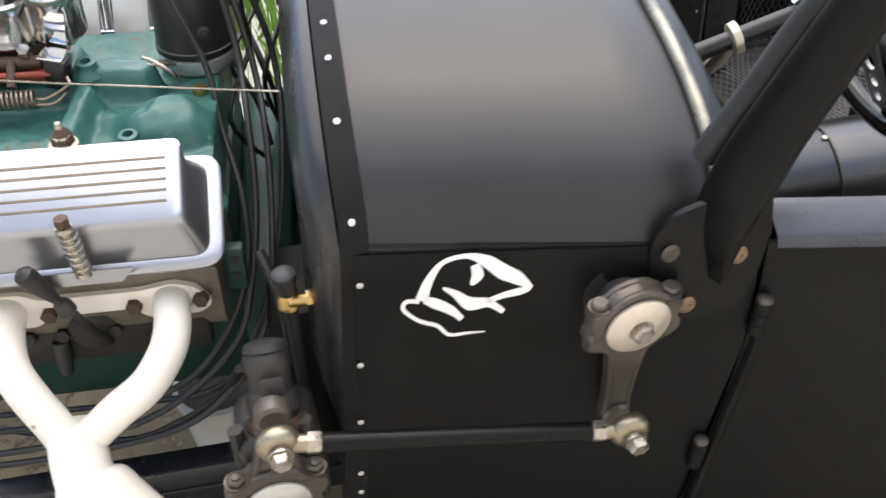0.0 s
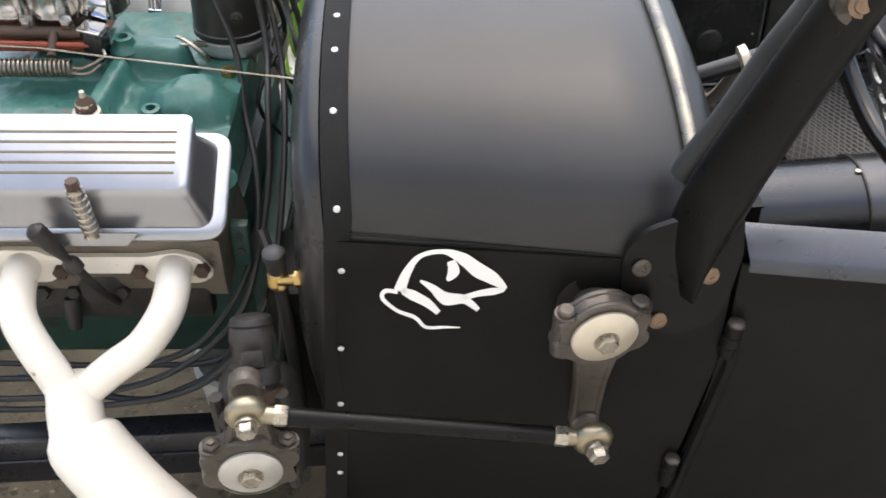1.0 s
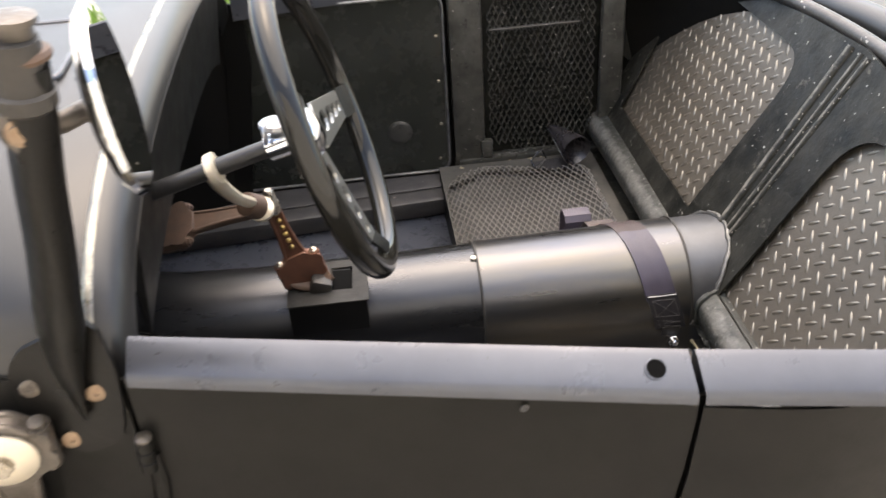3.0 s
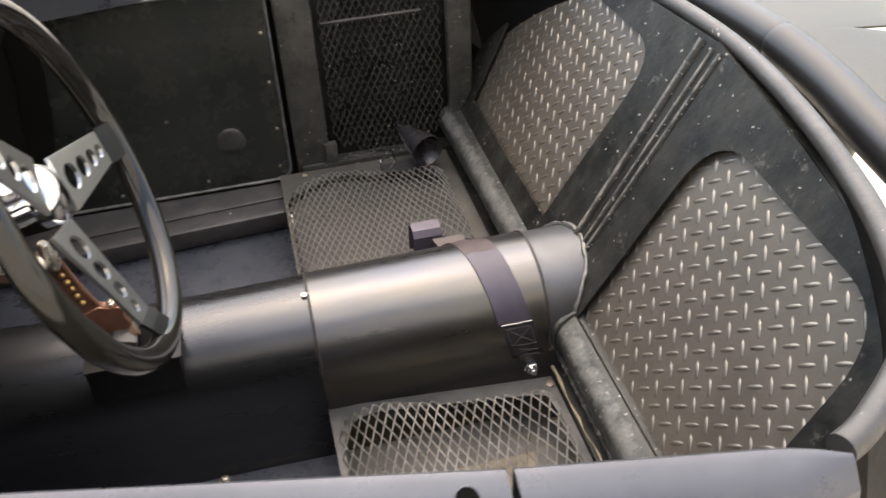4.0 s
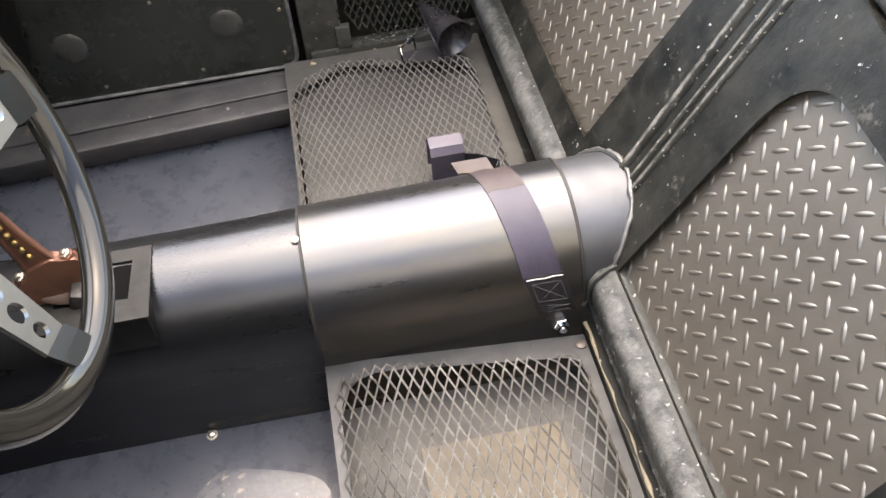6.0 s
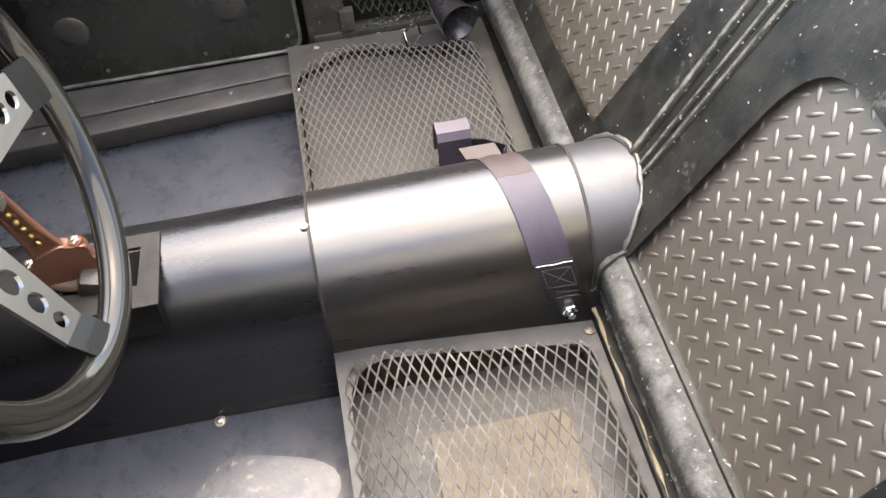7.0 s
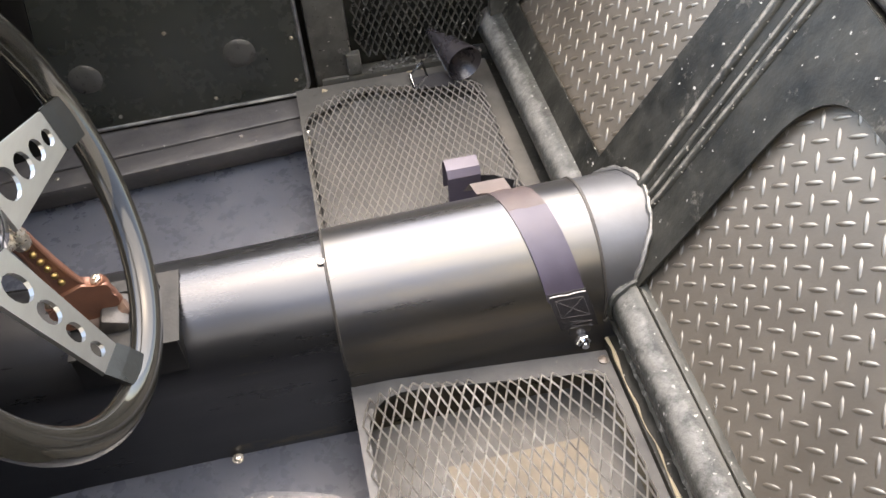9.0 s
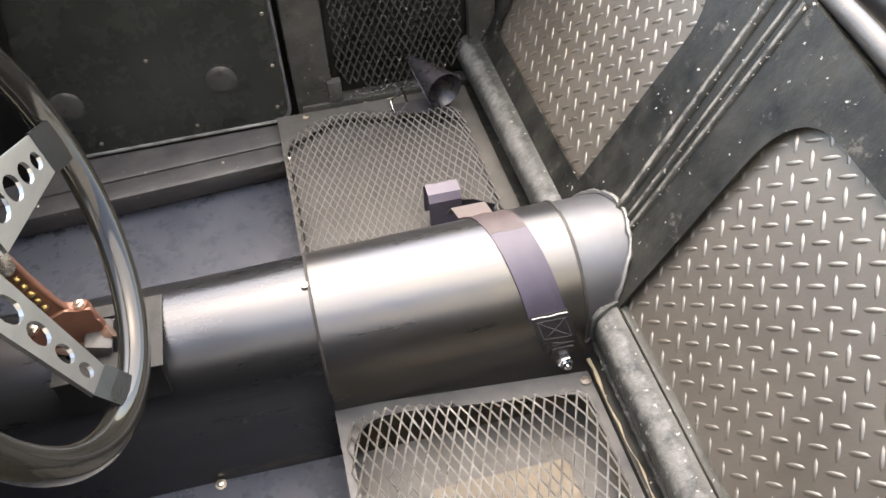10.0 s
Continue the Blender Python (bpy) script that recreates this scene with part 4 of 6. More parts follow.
def seat_frame(outer, inner, z, material, label):
    """A sheet steel border with a rounded opening."""
    bm = bm_new()
    rings = [[bm.verts.new((x, y, z)) for x, y in ring] for ring in (outer, inner)]
    edges = [bm.edges.new((ring[k], ring[(k + 1) % len(ring)])) for ring in rings for k in range(len(ring))]
    bmesh.ops.triangle_fill(bm, use_beauty=True, edges=edges)
    bmesh.ops.delete(bm, geom=[f for f in bm.faces if all(v in rings[1] for v in f.verts)], context="FACES_ONLY")
    return thicken(part("seat", bm, material, car, label, smooth=False), 0.004, 0)


def riser(st, x, y0, y1, z):
    bm = bm_new()
    box(bm, (x + 0.003, (y0 + y1) / 2, (FLOOR_Z + z) / 2 - 0.003), (0.004, y1 - y0, z - FLOOR_Z - 0.004))
    part("riser", bm, SIDE, st, "black steel riser", smooth=False)


def pan(st, x0, x1, y0, y1, z, material, label):
    bm = bm_new()
    box(bm, ((x0 + x1) / 2, (y0 + y1) / 2, z), (x1 - x0, y1 - y0, 0.004), 0.001)
    part("pan", bm, material, st, label, smooth=False)


def near_top(x):
    return 0.452 - 0.17 * max(0, x - 1.0)


def far_top(x):
    return 1.160 + 0.072 * min(1.0, (x - 0.93) / 0.12) - 0.26 * max(0, x - 1.09)


# near seat: deep dish, steep at the tunnel and at the back, long slope at the front
st = seat_frame([(0.938, -0.11), (1.342, -0.11), (1.342, 0.432), (0.938, 0.468)],
                rounded([(0.953, -0.075), (1.326, -0.075), (1.326, 0.392), (0.953, 0.446)], [0.03, 0.03, 0.03, 0.09], 5), SEAT_Z, SEAT_BORDER,
                "bright expanded steel seat base in a sheet steel border")
riser(st, 0.938, -0.11, 0.466, SEAT_Z)
tagged(dish_mesh("expanded_mesh", 0.946, 1.332, -0.085, 0.46, SEAT_Z + 0.003, -0.040, MESH, st, 0.0172, 0.0430, 0.0016, (0.088, 0.026, 0.05, 0.030), near_top), "expanded diamond mesh")
# pan and tan sheet are added in place of the ground showing through
pan(st, 0.945, 1.335, -0.09, 0.428, SEAT_Z - 0.075, DUSTY, "dusty grey pan under the mesh")
pan(st, 1.060, 1.275, -0.04, 0.330, SEAT_Z - 0.068, TAN_GROUND_SHEET, "added tan sheet standing in for lit ground below the mesh")
# far seat: shallow dish with a wavy lifted edge
FAR_SEAT_Z = 0.490
st = seat_frame([(0.930, 0.705), (1.352, 0.705), (1.352, 1.262), (0.930, 1.262)],
                rounded([(0.940, 0.720), (1.318, 0.720), (1.318, 1.150), (1.06, 1.222), (0.940, 1.150)], [0.02, 0.02, 0.03, 0.04, 0.02], 5), FAR_SEAT_Z, FAR_BORDER,
                "dusty expanded steel seat base in a sheet steel border")
riser(st, 0.930, 0.705, 1.255, FAR_SEAT_Z)
tagged(dish_mesh("expanded_mesh", 0.934, 1.326, 0.712, 1.245, FAR_SEAT_Z + 0.004, -0.024, MESH_DARK, st, 0.0148, 0.0365, 0.0015, (0.045, 0.030, 0.03, 0.020), far_top), "dusty expanded diamond mesh")
pan(st, 0.942, 1.345, 0.71, 1.245, FAR_SEAT_Z - 0.020, DUSTY, "dusty grey pan under the mesh")

# ---- far wall of the cockpit ----
far = thing("door_card", (0.6, 1.262, 0.47), "glossy black riveted door card with a bright edge bead", "door card")
PANEL = rounded([(0.10, 0.482), (0.962, 0.482), (0.962, 0.965), (0.10, 0.965)], 0.035, 6)


def far_wall(u, v, w):
    return (u, 1.266 + 0.012 * (u - 0.6) - w, v)


bm = bm_new()
prism(bm, PANEL, far_wall, 0.004)
part("panel", bm, GLOSS_PANEL, far, smooth=False)
bm = bm_new()
tube(bm, [far_wall(u, v, 0.005) for u, v in PANEL], 0.0042, 8, closed=True)
part("bead", bm, BEAD, far, "bright edge bead")
for k, (u, v) in enumerate([(0.56, 0.506), (0.762, 0.508), (0.936, 0.518), (0.35, 0.505), (0.944, 0.62), (0.944, 0.74), (0.944, 0.86), (0.70, 0.68), (0.45, 0.72)]):
    bm = bm_new()
    lathe(bm, far_wall(u, v, 0.003), (0, -1, 0), ((0, 0.005), (0.002, 0.0045), (0.0035, 0.002)), 10)
    part("rivet", bm, BOLT, far)
for u, v in ((0.833, 0.606), (0.521, 0.608)):
    bm = bm_new()
    lathe(bm, far_wall(u, v, 0.0035), (0, -1, 0), ((0, 0.034), (0.0025, 0.031), (0.004, 0.02), (0.0045, 0.004)), 24)
    part("embossed_disc", bm, DISC_PALER, far, "shallow embossed disc")
# post, ribs and backing behind the card
bm = bm_new()
box(bm, (1.02, 1.29, 0.72), (0.085, 0.03, 0.56), 0.008)
part("far_post", bm, POST_WORN_GLINTS, car, "lumpy black painted post")
bm = bm_new()
box(bm, (1.065, 1.275, 0.53), (0.03, 0.02, 0.05), 0.003)
part("post_bracket", bm, POST_WORN_GLINTS, car, "small painted steel bracket")
bm = bm_new()
box(bm, (1.40, 1.285, 0.74), (0.06, 0.03, 0.52), 0.008)
part("far_post", bm, POST_WORN_GLINTS, car, "lumpy black painted post")
bm = bm_new()
box(bm, (1.22, 1.315, 0.74), (0.42, 0.006, 0.56), 0.001)
part("far_backing", bm, ROUGH_BLACK, car, "black backing sheet")
bm = bm_new()
box(bm, (1.21, 1.288, 0.489), (0.44, 0.04, 0.026), 0.004)
part("far_rail", bm, POST_WORN_GLINTS, car, "black rail with old sealant")
bm = bm_new()
box(bm, (1.22, 1.29, 0.985), (0.42, 0.03, 0.02), 0.004)
part("far_rail", bm, POST_WORN_GLINTS, car, "black top rail")
grille = thing("side_grille", (1.21, 1.29, 0.5), "black expanded steel grille on the cockpit side", "grille")
bm = bm_new()
tube(bm, [(1.080, 1.272, 0.860), (1.31, 1.272, 0.862)], 0.004, 8)
part("rod", bm, RIM_GREY, grille, "thin pale rod across the grille")
g = dish_mesh("expanded_mesh", 0.0, 0.285, 0.0, 0.44, 0.0, 0.012, GRILLE, grille)
g.matrix_parent_inverse = Matrix.Translation(-Vector(grille.location)) @ Matrix.Translation((1.075, 1.283, 0.515)) @ Matrix.Rotation(radians(90), 4, "X")

# ---- steering ----
WC, WR = Vector((0.709, 0.222, 1.143)), 0.202
WN = Vector((math.cos(0.292) * math.cos(-0.018), math.cos(0.292) * math.sin(-0.018), math.sin(0.292)))
WV = Vector((0, 0, 1)) - WN * WN.z
WV.normalize()
WU = WV.cross(WN).normalized()


def on_wheel(a, r, out=0.0):
    return WC + r * (math.cos(a) * WU + math.sin(a) * WV) + WN * out


SKEW = -0.035
SPOKES = (-15, -106, 131)
bm = bm_new()
tube(bm, [on_wheel(k * math.tau / 72, WR) for k in range(72)], 0.0155, 14, closed=True)
wheel = part("steering_wheel", bm, WHEEL_RIM, car, "glossy black steering wheel rim")
for ang in SPOKES:
    bm = bm_new()
    a = radians(ang)
    d = math.cos(a) * WU + math.sin(a) * WV
    s = -math.sin(a) * WU + math.cos(a) * WV
    outer, holes = [], []
    for r, w in ((0.03, 0.033), (0.166, 0.0215)):
        outer.append((r, w))
    ring = [(outer[0][0], -outer[0][1]), (outer[1][0], -outer[1][1]), (outer[1][0], outer[1][1]), (outer[0][0], outer[0][1])]

    def spoke_at(r, w, up):
        return WC + d * r + s * (w + (SKEW if ang == SPOKES[1] else 0) * (1 - (r - 0.03) / 0.155)) + WN * (-0.022 + 0.018 * max(0, (r - 0.03)) / 0.155 + up)
    vs = [bm.verts.new(spoke_at(r, w, 0)) for r, w in ring]
    edges = [bm.edges.new((vs[k], vs[(k + 1) % 4])) for k in range(4)]
    for hr, hole in ((0.058, 0.0160), (0.092, 0.0135), (0.122, 0.0112), (0.148, 0.0090)):
        hv = [bm.verts.new(spoke_at(hr + hole * math.cos(k * math.tau / 14), hole * math.sin(k * math.tau / 14), 0)) for k in range(14)]
        holes.append(hv)
        edges += [bm.edges.new((hv[k], hv[(k + 1) % 14])) for k in range(14)]
    bmesh.ops.triangle_fill(bm, use_beauty=True, edges=edges)
    for hv in holes:
        bmesh.ops.delete(bm, geom=[f for f in bm.faces if all(q in hv for q in f.verts)], context="FACES_ONLY")
    thicken(part("spoke", bm, BRUSHED, wheel, "drilled brushed aluminium spoke", smooth=False), 0.0045, 0)
    bm = bm_new()
    tab = [(0.164, -0.0235, 0.001), (0.164, 0.0235, 0.001), (0.176, 0.0235, 0.006), (0.176, -0.0235, 0.006), (0.195, 0.0225, 0.012), (0.195, -0.0225, 0.012)]
    tv = [bm.verts.new(spoke_at(*q)) for q in tab]
    bm.faces.new((tv[0], tv[1], tv[2], tv[3]))
    bm.faces.new((tv[3], tv[2], tv[4], tv[5]))
    thicken(part("spoke_tab", bm, POST_BLACK, wheel, "black folded tab joining the spoke to the rim", smooth=False), 0.004, 0)
bm = bm_new()
lathe(bm, WC - WN * 0.09, WN, ((0, 0.019), (0.045, 0.020), (0.05, 0.034), (0.064, 0.036), (0.07, 0.032), (0.078, 0.012)), 24)
part("hub", bm, CHROME, wheel, "chrome hub")
bm = bm_new()
lathe(bm, WC - WN * 0.075 + Vector((0, -0.002, 0.02)), (0, 0, 1), ((0, 0.008), (0.006, 0.02), (0.009, 0.022), (0.014, 0.021), (0.016, 0.012)), 20)
tube(bm, [WC - WN * 0.088 + Vector((0.0, -0.026 + 0.014 * math.cos(k * math.tau / 16), 0.034 + 0.014 * math.sin(k * math.tau / 16))) for k in range(16)], 0.0025, 6, closed=True)
part("horn_button", bm, POLISHED, wheel, "bright round knob with a ring")

column = thing("steering_column", (0.30, 0.23, 1.01), "black steering column tube with a cream clamp", "steering column")
bm = bm_new()
tube(bm, [WC - WN * 0.085, WC - WN * 0.46], 0.0125, 14)
part("tube", bm, SATIN, column)
bm = bm_new()
lathe(bm, WC - WN * 0.180, WN, ((0, 0.013), (0.003, 0.022), (0.013, 0.023), (0.016, 0.013)), 22)
part("clamp", bm, DISC, column, "cream painted collar clamp")
bm = bm_new()
tube(bm, smooth_path([(0.540, 0.225, 1.085), (0.543, 0.262, 1.045), (0.549, 0.32, 0.992), (0.556, 0.385, 0.945)], 5), [0.012] * 16, 10, flat=0.75)
part("bracket", bm, DISC, column, "cream bracket arm")
bm = bm_new()
lathe(bm, (0.545, 0.40, 0.935), (0.5, 0.6, -0.6), ((0, 0.012), (0.004, 0.020), (0.034, 0.021), (0.038, 0.014)), 16)
part("knuckle", bm, RUST, column, "brown joint knuckle")
bm = bm_new()
lathe(bm, (0.563, 0.440, 0.900), (0.2, 0.6, -0.8), ((0, 0.012), (0.002, 0.022), (0.009, 0.022), (0.011, 0.012)), 18)
part("washer", bm, DISC, column, "cream washer")
bm = bm_new()
tube(bm, [(0.566, 0.455, 0.890), (0.569, 0.522, 0.850)], 0.007, 10)
part("pin", bm, BOLT, column, "bright joint pin")


def connecting_rod(name, big, small, out, material, disc_material, label, disc_r=0.042, scale=1.0, category="connecting rod", nut=None, cap=None):
    """An engine connecting rod used as a lever: forked cap, beam and eye. out: the way its bolts point."""
    big, small, out = Vector(big), Vector(small), Vector(out).normalized()
    d = (small - big)
    length = d.length
    d.normalize()
    out = (out - d * out.dot(d)).normalized()
    s = d.cross(out).normalized()
    ob = thing(name, big, label, category, "connecting rods" if category == "connecting rod" else "")

    def place(u, v, w):
        return big + s * u * scale + d * v * scale + out * w * scale
    # big end block and arched cap, outlined in its own plane
    shape = rounded([(-0.060, -0.030), (-0.040, -0.033), (-0.028, -0.047), (0.0, -0.054), (0.028, -0.047), (0.040, -0.033), (0.060, -0.030), (0.063, -0.008), (0.054, -0.003), (0.054, 0.004),
                     (0.064, 0.008), (0.064, 0.030), (0.050, 0.036), (0.034, 0.042), (0.028, 0.056), (-0.028, 0.056), (-0.034, 0.042), (-0.050, 0.036), (-0.064, 0.030), (-0.064, 0.008),
                     (-0.054, 0.004), (-0.054, -0.003), (-0.063, -0.008)], 0.0045, 1)
    bm = bm_new()
    prism(bm, shape, lambda u, v, w: place(u, v, w - 0.044), 0.030)
    bmesh.ops.bevel(bm, geom=[e for e in bm.edges], offset=0.0012 * scale, segments=1, affect="EDGES")
    tube(bm, smooth_path([place(u, v, -0.018) for u, v in ((-0.036, -0.034), (-0.020, -0.047), (0, -0.051), (0.020, -0.047), (0.036, -0.034))], 4), 0.0055 * scale, 8)
    tube(bm, smooth_path([place(u, v, -0.040) for u, v in ((-0.036, -0.034), (-0.020, -0.047), (0, -0.051), (0.020, -0.047), (0.036, -0.034))], 4), 0.0055 * scale, 8)
    for u in (-0.049, 0.049):
        tube(bm, [place(u, -0.034, -0.030), place(u, 0.038, -0.030)], 0.0155 * scale, 12)
    part("big_end", bm, material, ob)
    bm = bm_new()
    half = [0.031, 0.025, 0.0215, 0.0205, 0.021]
    n = len(half)
    run = [0.048 + (length / scale - 0.052) * k / (n - 1) for k in range(n)]
    prism(bm, [(-h, v) for h, v in zip(half, run)] + [(h, v) for h, v in reversed(list(zip(half, run)))], lambda u, v, w: place(u, v, w - 0.038), 0.016)
    bmesh.ops.bevel(bm, geom=[e for e in bm.edges], offset=0.0025 * scale, segments=2, affect="EDGES")
    for s2 in (-1, 1):
        tube(bm, smooth_path([place(s2 * (h - 0.004), v, -0.024) for h, v in zip(half, run)], 3), 0.0052 * scale, 8)
    part("beam", bm, material, ob)
    bm = bm_new()
    lathe(bm, place(0, length / scale, -0.04), out, ((0, 0.018 * scale), (0.004, 0.021 * scale), (0.022 * scale, 0.021 * scale), (0.026 * scale, 0.017 * scale)), 20)
    part("small_end", bm, material, ob)
    for u in (-0.049, 0.049):
        bm = bm_new()
        lathe(bm, place(u, -0.042, -0.030), d, ((0, 0.009 * scale), (0.002, 0.0115 * scale), (0.010, 0.0118 * scale), (0.012, 0.009 * scale)), 12)
        part("cap_bolt", bm, material, ob)
        bm = bm_new()
        lathe(bm, place(u, 0.037, -0.030), d, ((0, 0.0125 * scale), (0.006 * scale, 0.0125 * scale), (0.008 * scale, 0.0105 * scale), (0.0085 * scale, 0.007 * scale), (0.012 * scale, 0.0068 * scale), (0.013 * scale, 0.005 * scale)), 6)
        part("cap_nut", bm, nut or material, ob)
    if disc_material:
        bm = bm_new()
        lathe(bm, place(0, 0, -0.013), out, ((0, disc_r * scale), (0.0035, disc_r * scale), (0.006, disc_r * 0.93 * scale), (0.0095, disc_r * 0.35 * scale), (0.0098, 0.004)), 36)
        part("disc", bm, disc_material, ob, "turned round cover disc")
        bm = bm_new()
        lathe(bm, place(0, 0, -0.004), out, ((0, 0.017 * scale), (0.002, 0.017 * scale)), 20)
        hexagon(bm, place(0, 0, -0.002), out, 0.0145 * scale, 0.009)
        part("bolt", bm, BOLT, ob, "hex bolt with washer")
    return ob


OUT = (0.15, -1, -0.12)
connecting_rod("steering_lever", (0.312, -0.126, 0.931), (0.302, -0.112, 0.757), OUT, IRON, DISC, "engine connecting rod used as a steering lever with a cream disc", disc_r=0.0445, scale=0.90)
connecting_rod("steering_lever", (-0.138, -0.122, 0.712), (-0.115, -0.128, 0.868), (0.15, -1, 0.05), IRON, ALUMINIUM, "engine connecting rod used as a steering lever with an aluminium disc")
# pivot behind the lever on the body
bm = bm_new()
lathe(bm, (0.312, -0.055, 0.931), (0.0, -1, 0), ((0, 0.05), (0.006, 0.05), (0.008, 0.034), (0.04, 0.03)), 24)
part("pivot_boss", bm, DARK_IRON, car, "dark pivot boss")

link = thing("drag_link", (0.09, -0.145, 0.80), "black steering link tube with zinc plated rod ends", "steering link")
LA, LB = Vector((-0.113, -0.142, 0.863)), Vector((0.301, -0.142, 0.783))
ld = (LB - LA).normalized()
bm = bm_new()
tube(bm, [LA + ld * 0.050, LB - ld * 0.050], 0.0118, 16)
part("tube", bm, POST_BLACK, link)
for end, way in ((LA, ld), (LB, -ld)):
    bm = bm_new()
    hexagon(bm, end + way * 0.033, way, 0.0135, 0.016)
    part("lock_nut", bm, BOLT, link, "plated lock nut")
    bm = bm_new()
    o = Vector(OUT).normalized()
    lathe(bm, end - o * 0.010, o, ((-0.003, 0.017), (0.0, 0.022), (0.006, 0.0255), (0.013, 0.0255), (0.019, 0.022), (0.022, 0.017)), 24)
    tube(bm, [end + way * 0.016, end + way * 0.036], 0.011, 12)
    rod_end = part("rod_end", bm, ZINC, link, "yellow zinc plated rod end")
    bm = bm_new()
    lathe(bm, end + o * 0.008, o, ((0, 0.013), (0.004, 0.012), (0.008, 0.0125), (0.0085, 0.0145), (0.0115, 0.0145)), 20)
    hexagon(bm, end + o * 0.0195, o, 0.0125, 0.012)
    part("bolt", bm, BOLT, rod_end, "hex bolt")

gear = thing("steering_box", (-0.12, 0.0, 0.70), "grimy black cast steering box with a tall output tube", "steering box")
bm = bm_new()
axis = Vector((-0.01, -0.62, -1.0)).normalized()
top = Vector((-0.127, 0.012, 0.880))
lathe(bm, top, axis, ((0, 0.018), (0.003, 0.026), (0.010, 0.029), (0.014, 0.0265), (0.018, 0.029), (0.034, 0.030), (0.040, 0.027), (0.062, 0.028), (0.066, 0.033), (0.088, 0.034), (0.094, 0.029), (0.115, 0.031), (0.125, 0.028)), 22)
part("output_tube", bm, DARK_IRON, gear)
for k, (a, w) in enumerate(((0.052, 0.030), (0.085, 0.026))):
    bm = bm_new()
    q = top + axis * a + Vector((0.006 * (1 - 2 * k), -0.026, 0.016))
    box(bm, Matrix.Translation(q) @ pose(0, 0, 0, -32, 0, 4), (w, 0.010, 0.022), 0.003)
    part("lug", bm, DARK_IRON, gear, "square cast lug")
bm = bm_new()
hexagon(bm, top + axis * 0.098, axis, 0.040, 0.018)
part("collar", bm, RUST, gear, "rusty hexagonal collar")
bm = bm_new()
box(bm, pose(-0.135, -0.015, 0.70, 8, 0, 2), (0.105, 0.10, 0.18), 0.024, 4)
for x in (-0.178, -0.092):
    tube(bm, [(x, -0.055, 0.80), (x - 0.006, -0.062, 0.62)], 0.010, 8)
part("housing", bm, DARK_IRON, gear, "dark ribbed cast housing")

# ---- windshield post ----
post = thing("windshield_post", (0.40, -0.09, 0.93), "curved black windshield post bolted to the cowl side", "windshield post")
bm = bm_new()
spine = smooth_path([(0.396, -0.081, 0.965), (0.398, -0.084, 0.995), (0.402, -0.087, 1.03), (0.411, -0.092, 1.075), (0.422, -0.098, 1.115), (0.432, -0.106, 1.155), (0.447, -0.120, 1.21), (0.467, -0.143, 1.29), (0.486, -0.162, 1.36), (0.496, -0.170, 1.41)], 5)
WIDE = ((0, 0.026), (5, 0.029), (10, 0.032), (15, 0.034), (20, 0.035), (25, 0.033), (30, 0.031), (35, 0.028), (45, 0.024))
DEEP = ((0, 0.002), (5, 0.006), (10, 0.012), (15, 0.018), (20, 0.020), (25, 0.019), (30, 0.019), (35, 0.019), (45, 0.019))
broad, n_sp = Vector((0.62, -0.78, 0.0)), len(spine)
rows = []
for k, q in enumerate(spine):
    d = (spine[min(k + 1, n_sp - 1)] - spine[max(k - 1, 0)]).normalized()
    u = (broad - d * broad.dot(d)).normalized()
    w = d.cross(u).normalized()
    ra, rb = lerp_table(WIDE, k), lerp_table(DEEP, k)
    ring = []
    for i in range(24):
        a = i * math.tau / 24
        ca, sa = math.cos(a), math.sin(a)
        ring.append(q + ra * math.copysign(abs(ca) ** 0.75, ca) * u + rb * math.copysign(abs(sa) ** 0.75, sa) * w)
    rows.append(ring)
vs = grid(bm, rows, closed=True)
bm.faces.new(vs[0][::-1])
bm.faces.new(vs[-1])
part("arm", bm, POST_BLACK, post)
bm = bm_new()
tri = rounded([(0.332, 1.008), (0.338, 1.032), (0.357, 1.056), (0.40, 1.078), (0.437, 1.100), (0.453, 1.086), (0.459, 1.032), (0.453, 0.971), (0.440, 0.922), (0.392, 0.900), (0.366, 0.912), (0.337, 0.948)], [0.012, 0.012, 0.01, 0.01, 0.006, 0.006, 0.01, 0.02, 0.02, 0.015, 0.015, 0.02], 4)
prism(bm, tri, lambda u, v, w: (u, near_y(u) - 0.004 - w, v), 0.008)
part("base_flange", bm, POST_BLACK, post, "black bolted base flange")
for u, v, m in ((0.355, 1.003, IRON), (0.429, 0.998, RUSTY_BOLT), (0.380, 0.924, RUSTY_BOLT)):
    bm = bm_new()
    lathe(bm, (u, near_y(u) - 0.012, v), (0.18, -1, 0), ((0, 0.0125), (0.002, 0.012), (0.004, 0.008), (0.004, 0.003), (0.0025, 0.002)), 18)
    part("bolt", bm, m, post, "flat headed bolt")
bm = bm_new()
tube(bm, smooth_path([(0.402, -0.036, 1.098), (0.407, -0.041, 1.116), (0.433, -0.062, 1.187), (0.452, -0.092, 1.265), (0.470, -0.125, 1.335), (0.48, -0.15, 1.39)], 5), 0.0165, 10)
part("seal_channel", bm, RUBBER, post, "black rubber windshield channel")
bm = bm_new()
lathe(bm, (0.489, -0.172, 1.372), (0.15, -0.1, 1), ((0, 0.022), (0.004, 0.026), (0.016, 0.026), (0.018, 0.022), (0.03, 0.021), (0.06, 0.02)), 20)
part("collar", bm, DARK_IRON, post, "dark clamp collar")
bm = bm_new()
lathe(bm, (0.482, -0.155, 1.350), (-0.05, -1, 0.1), ((0, 0.022), (0.02, 0.021), (0.022, 0.016)), 18)
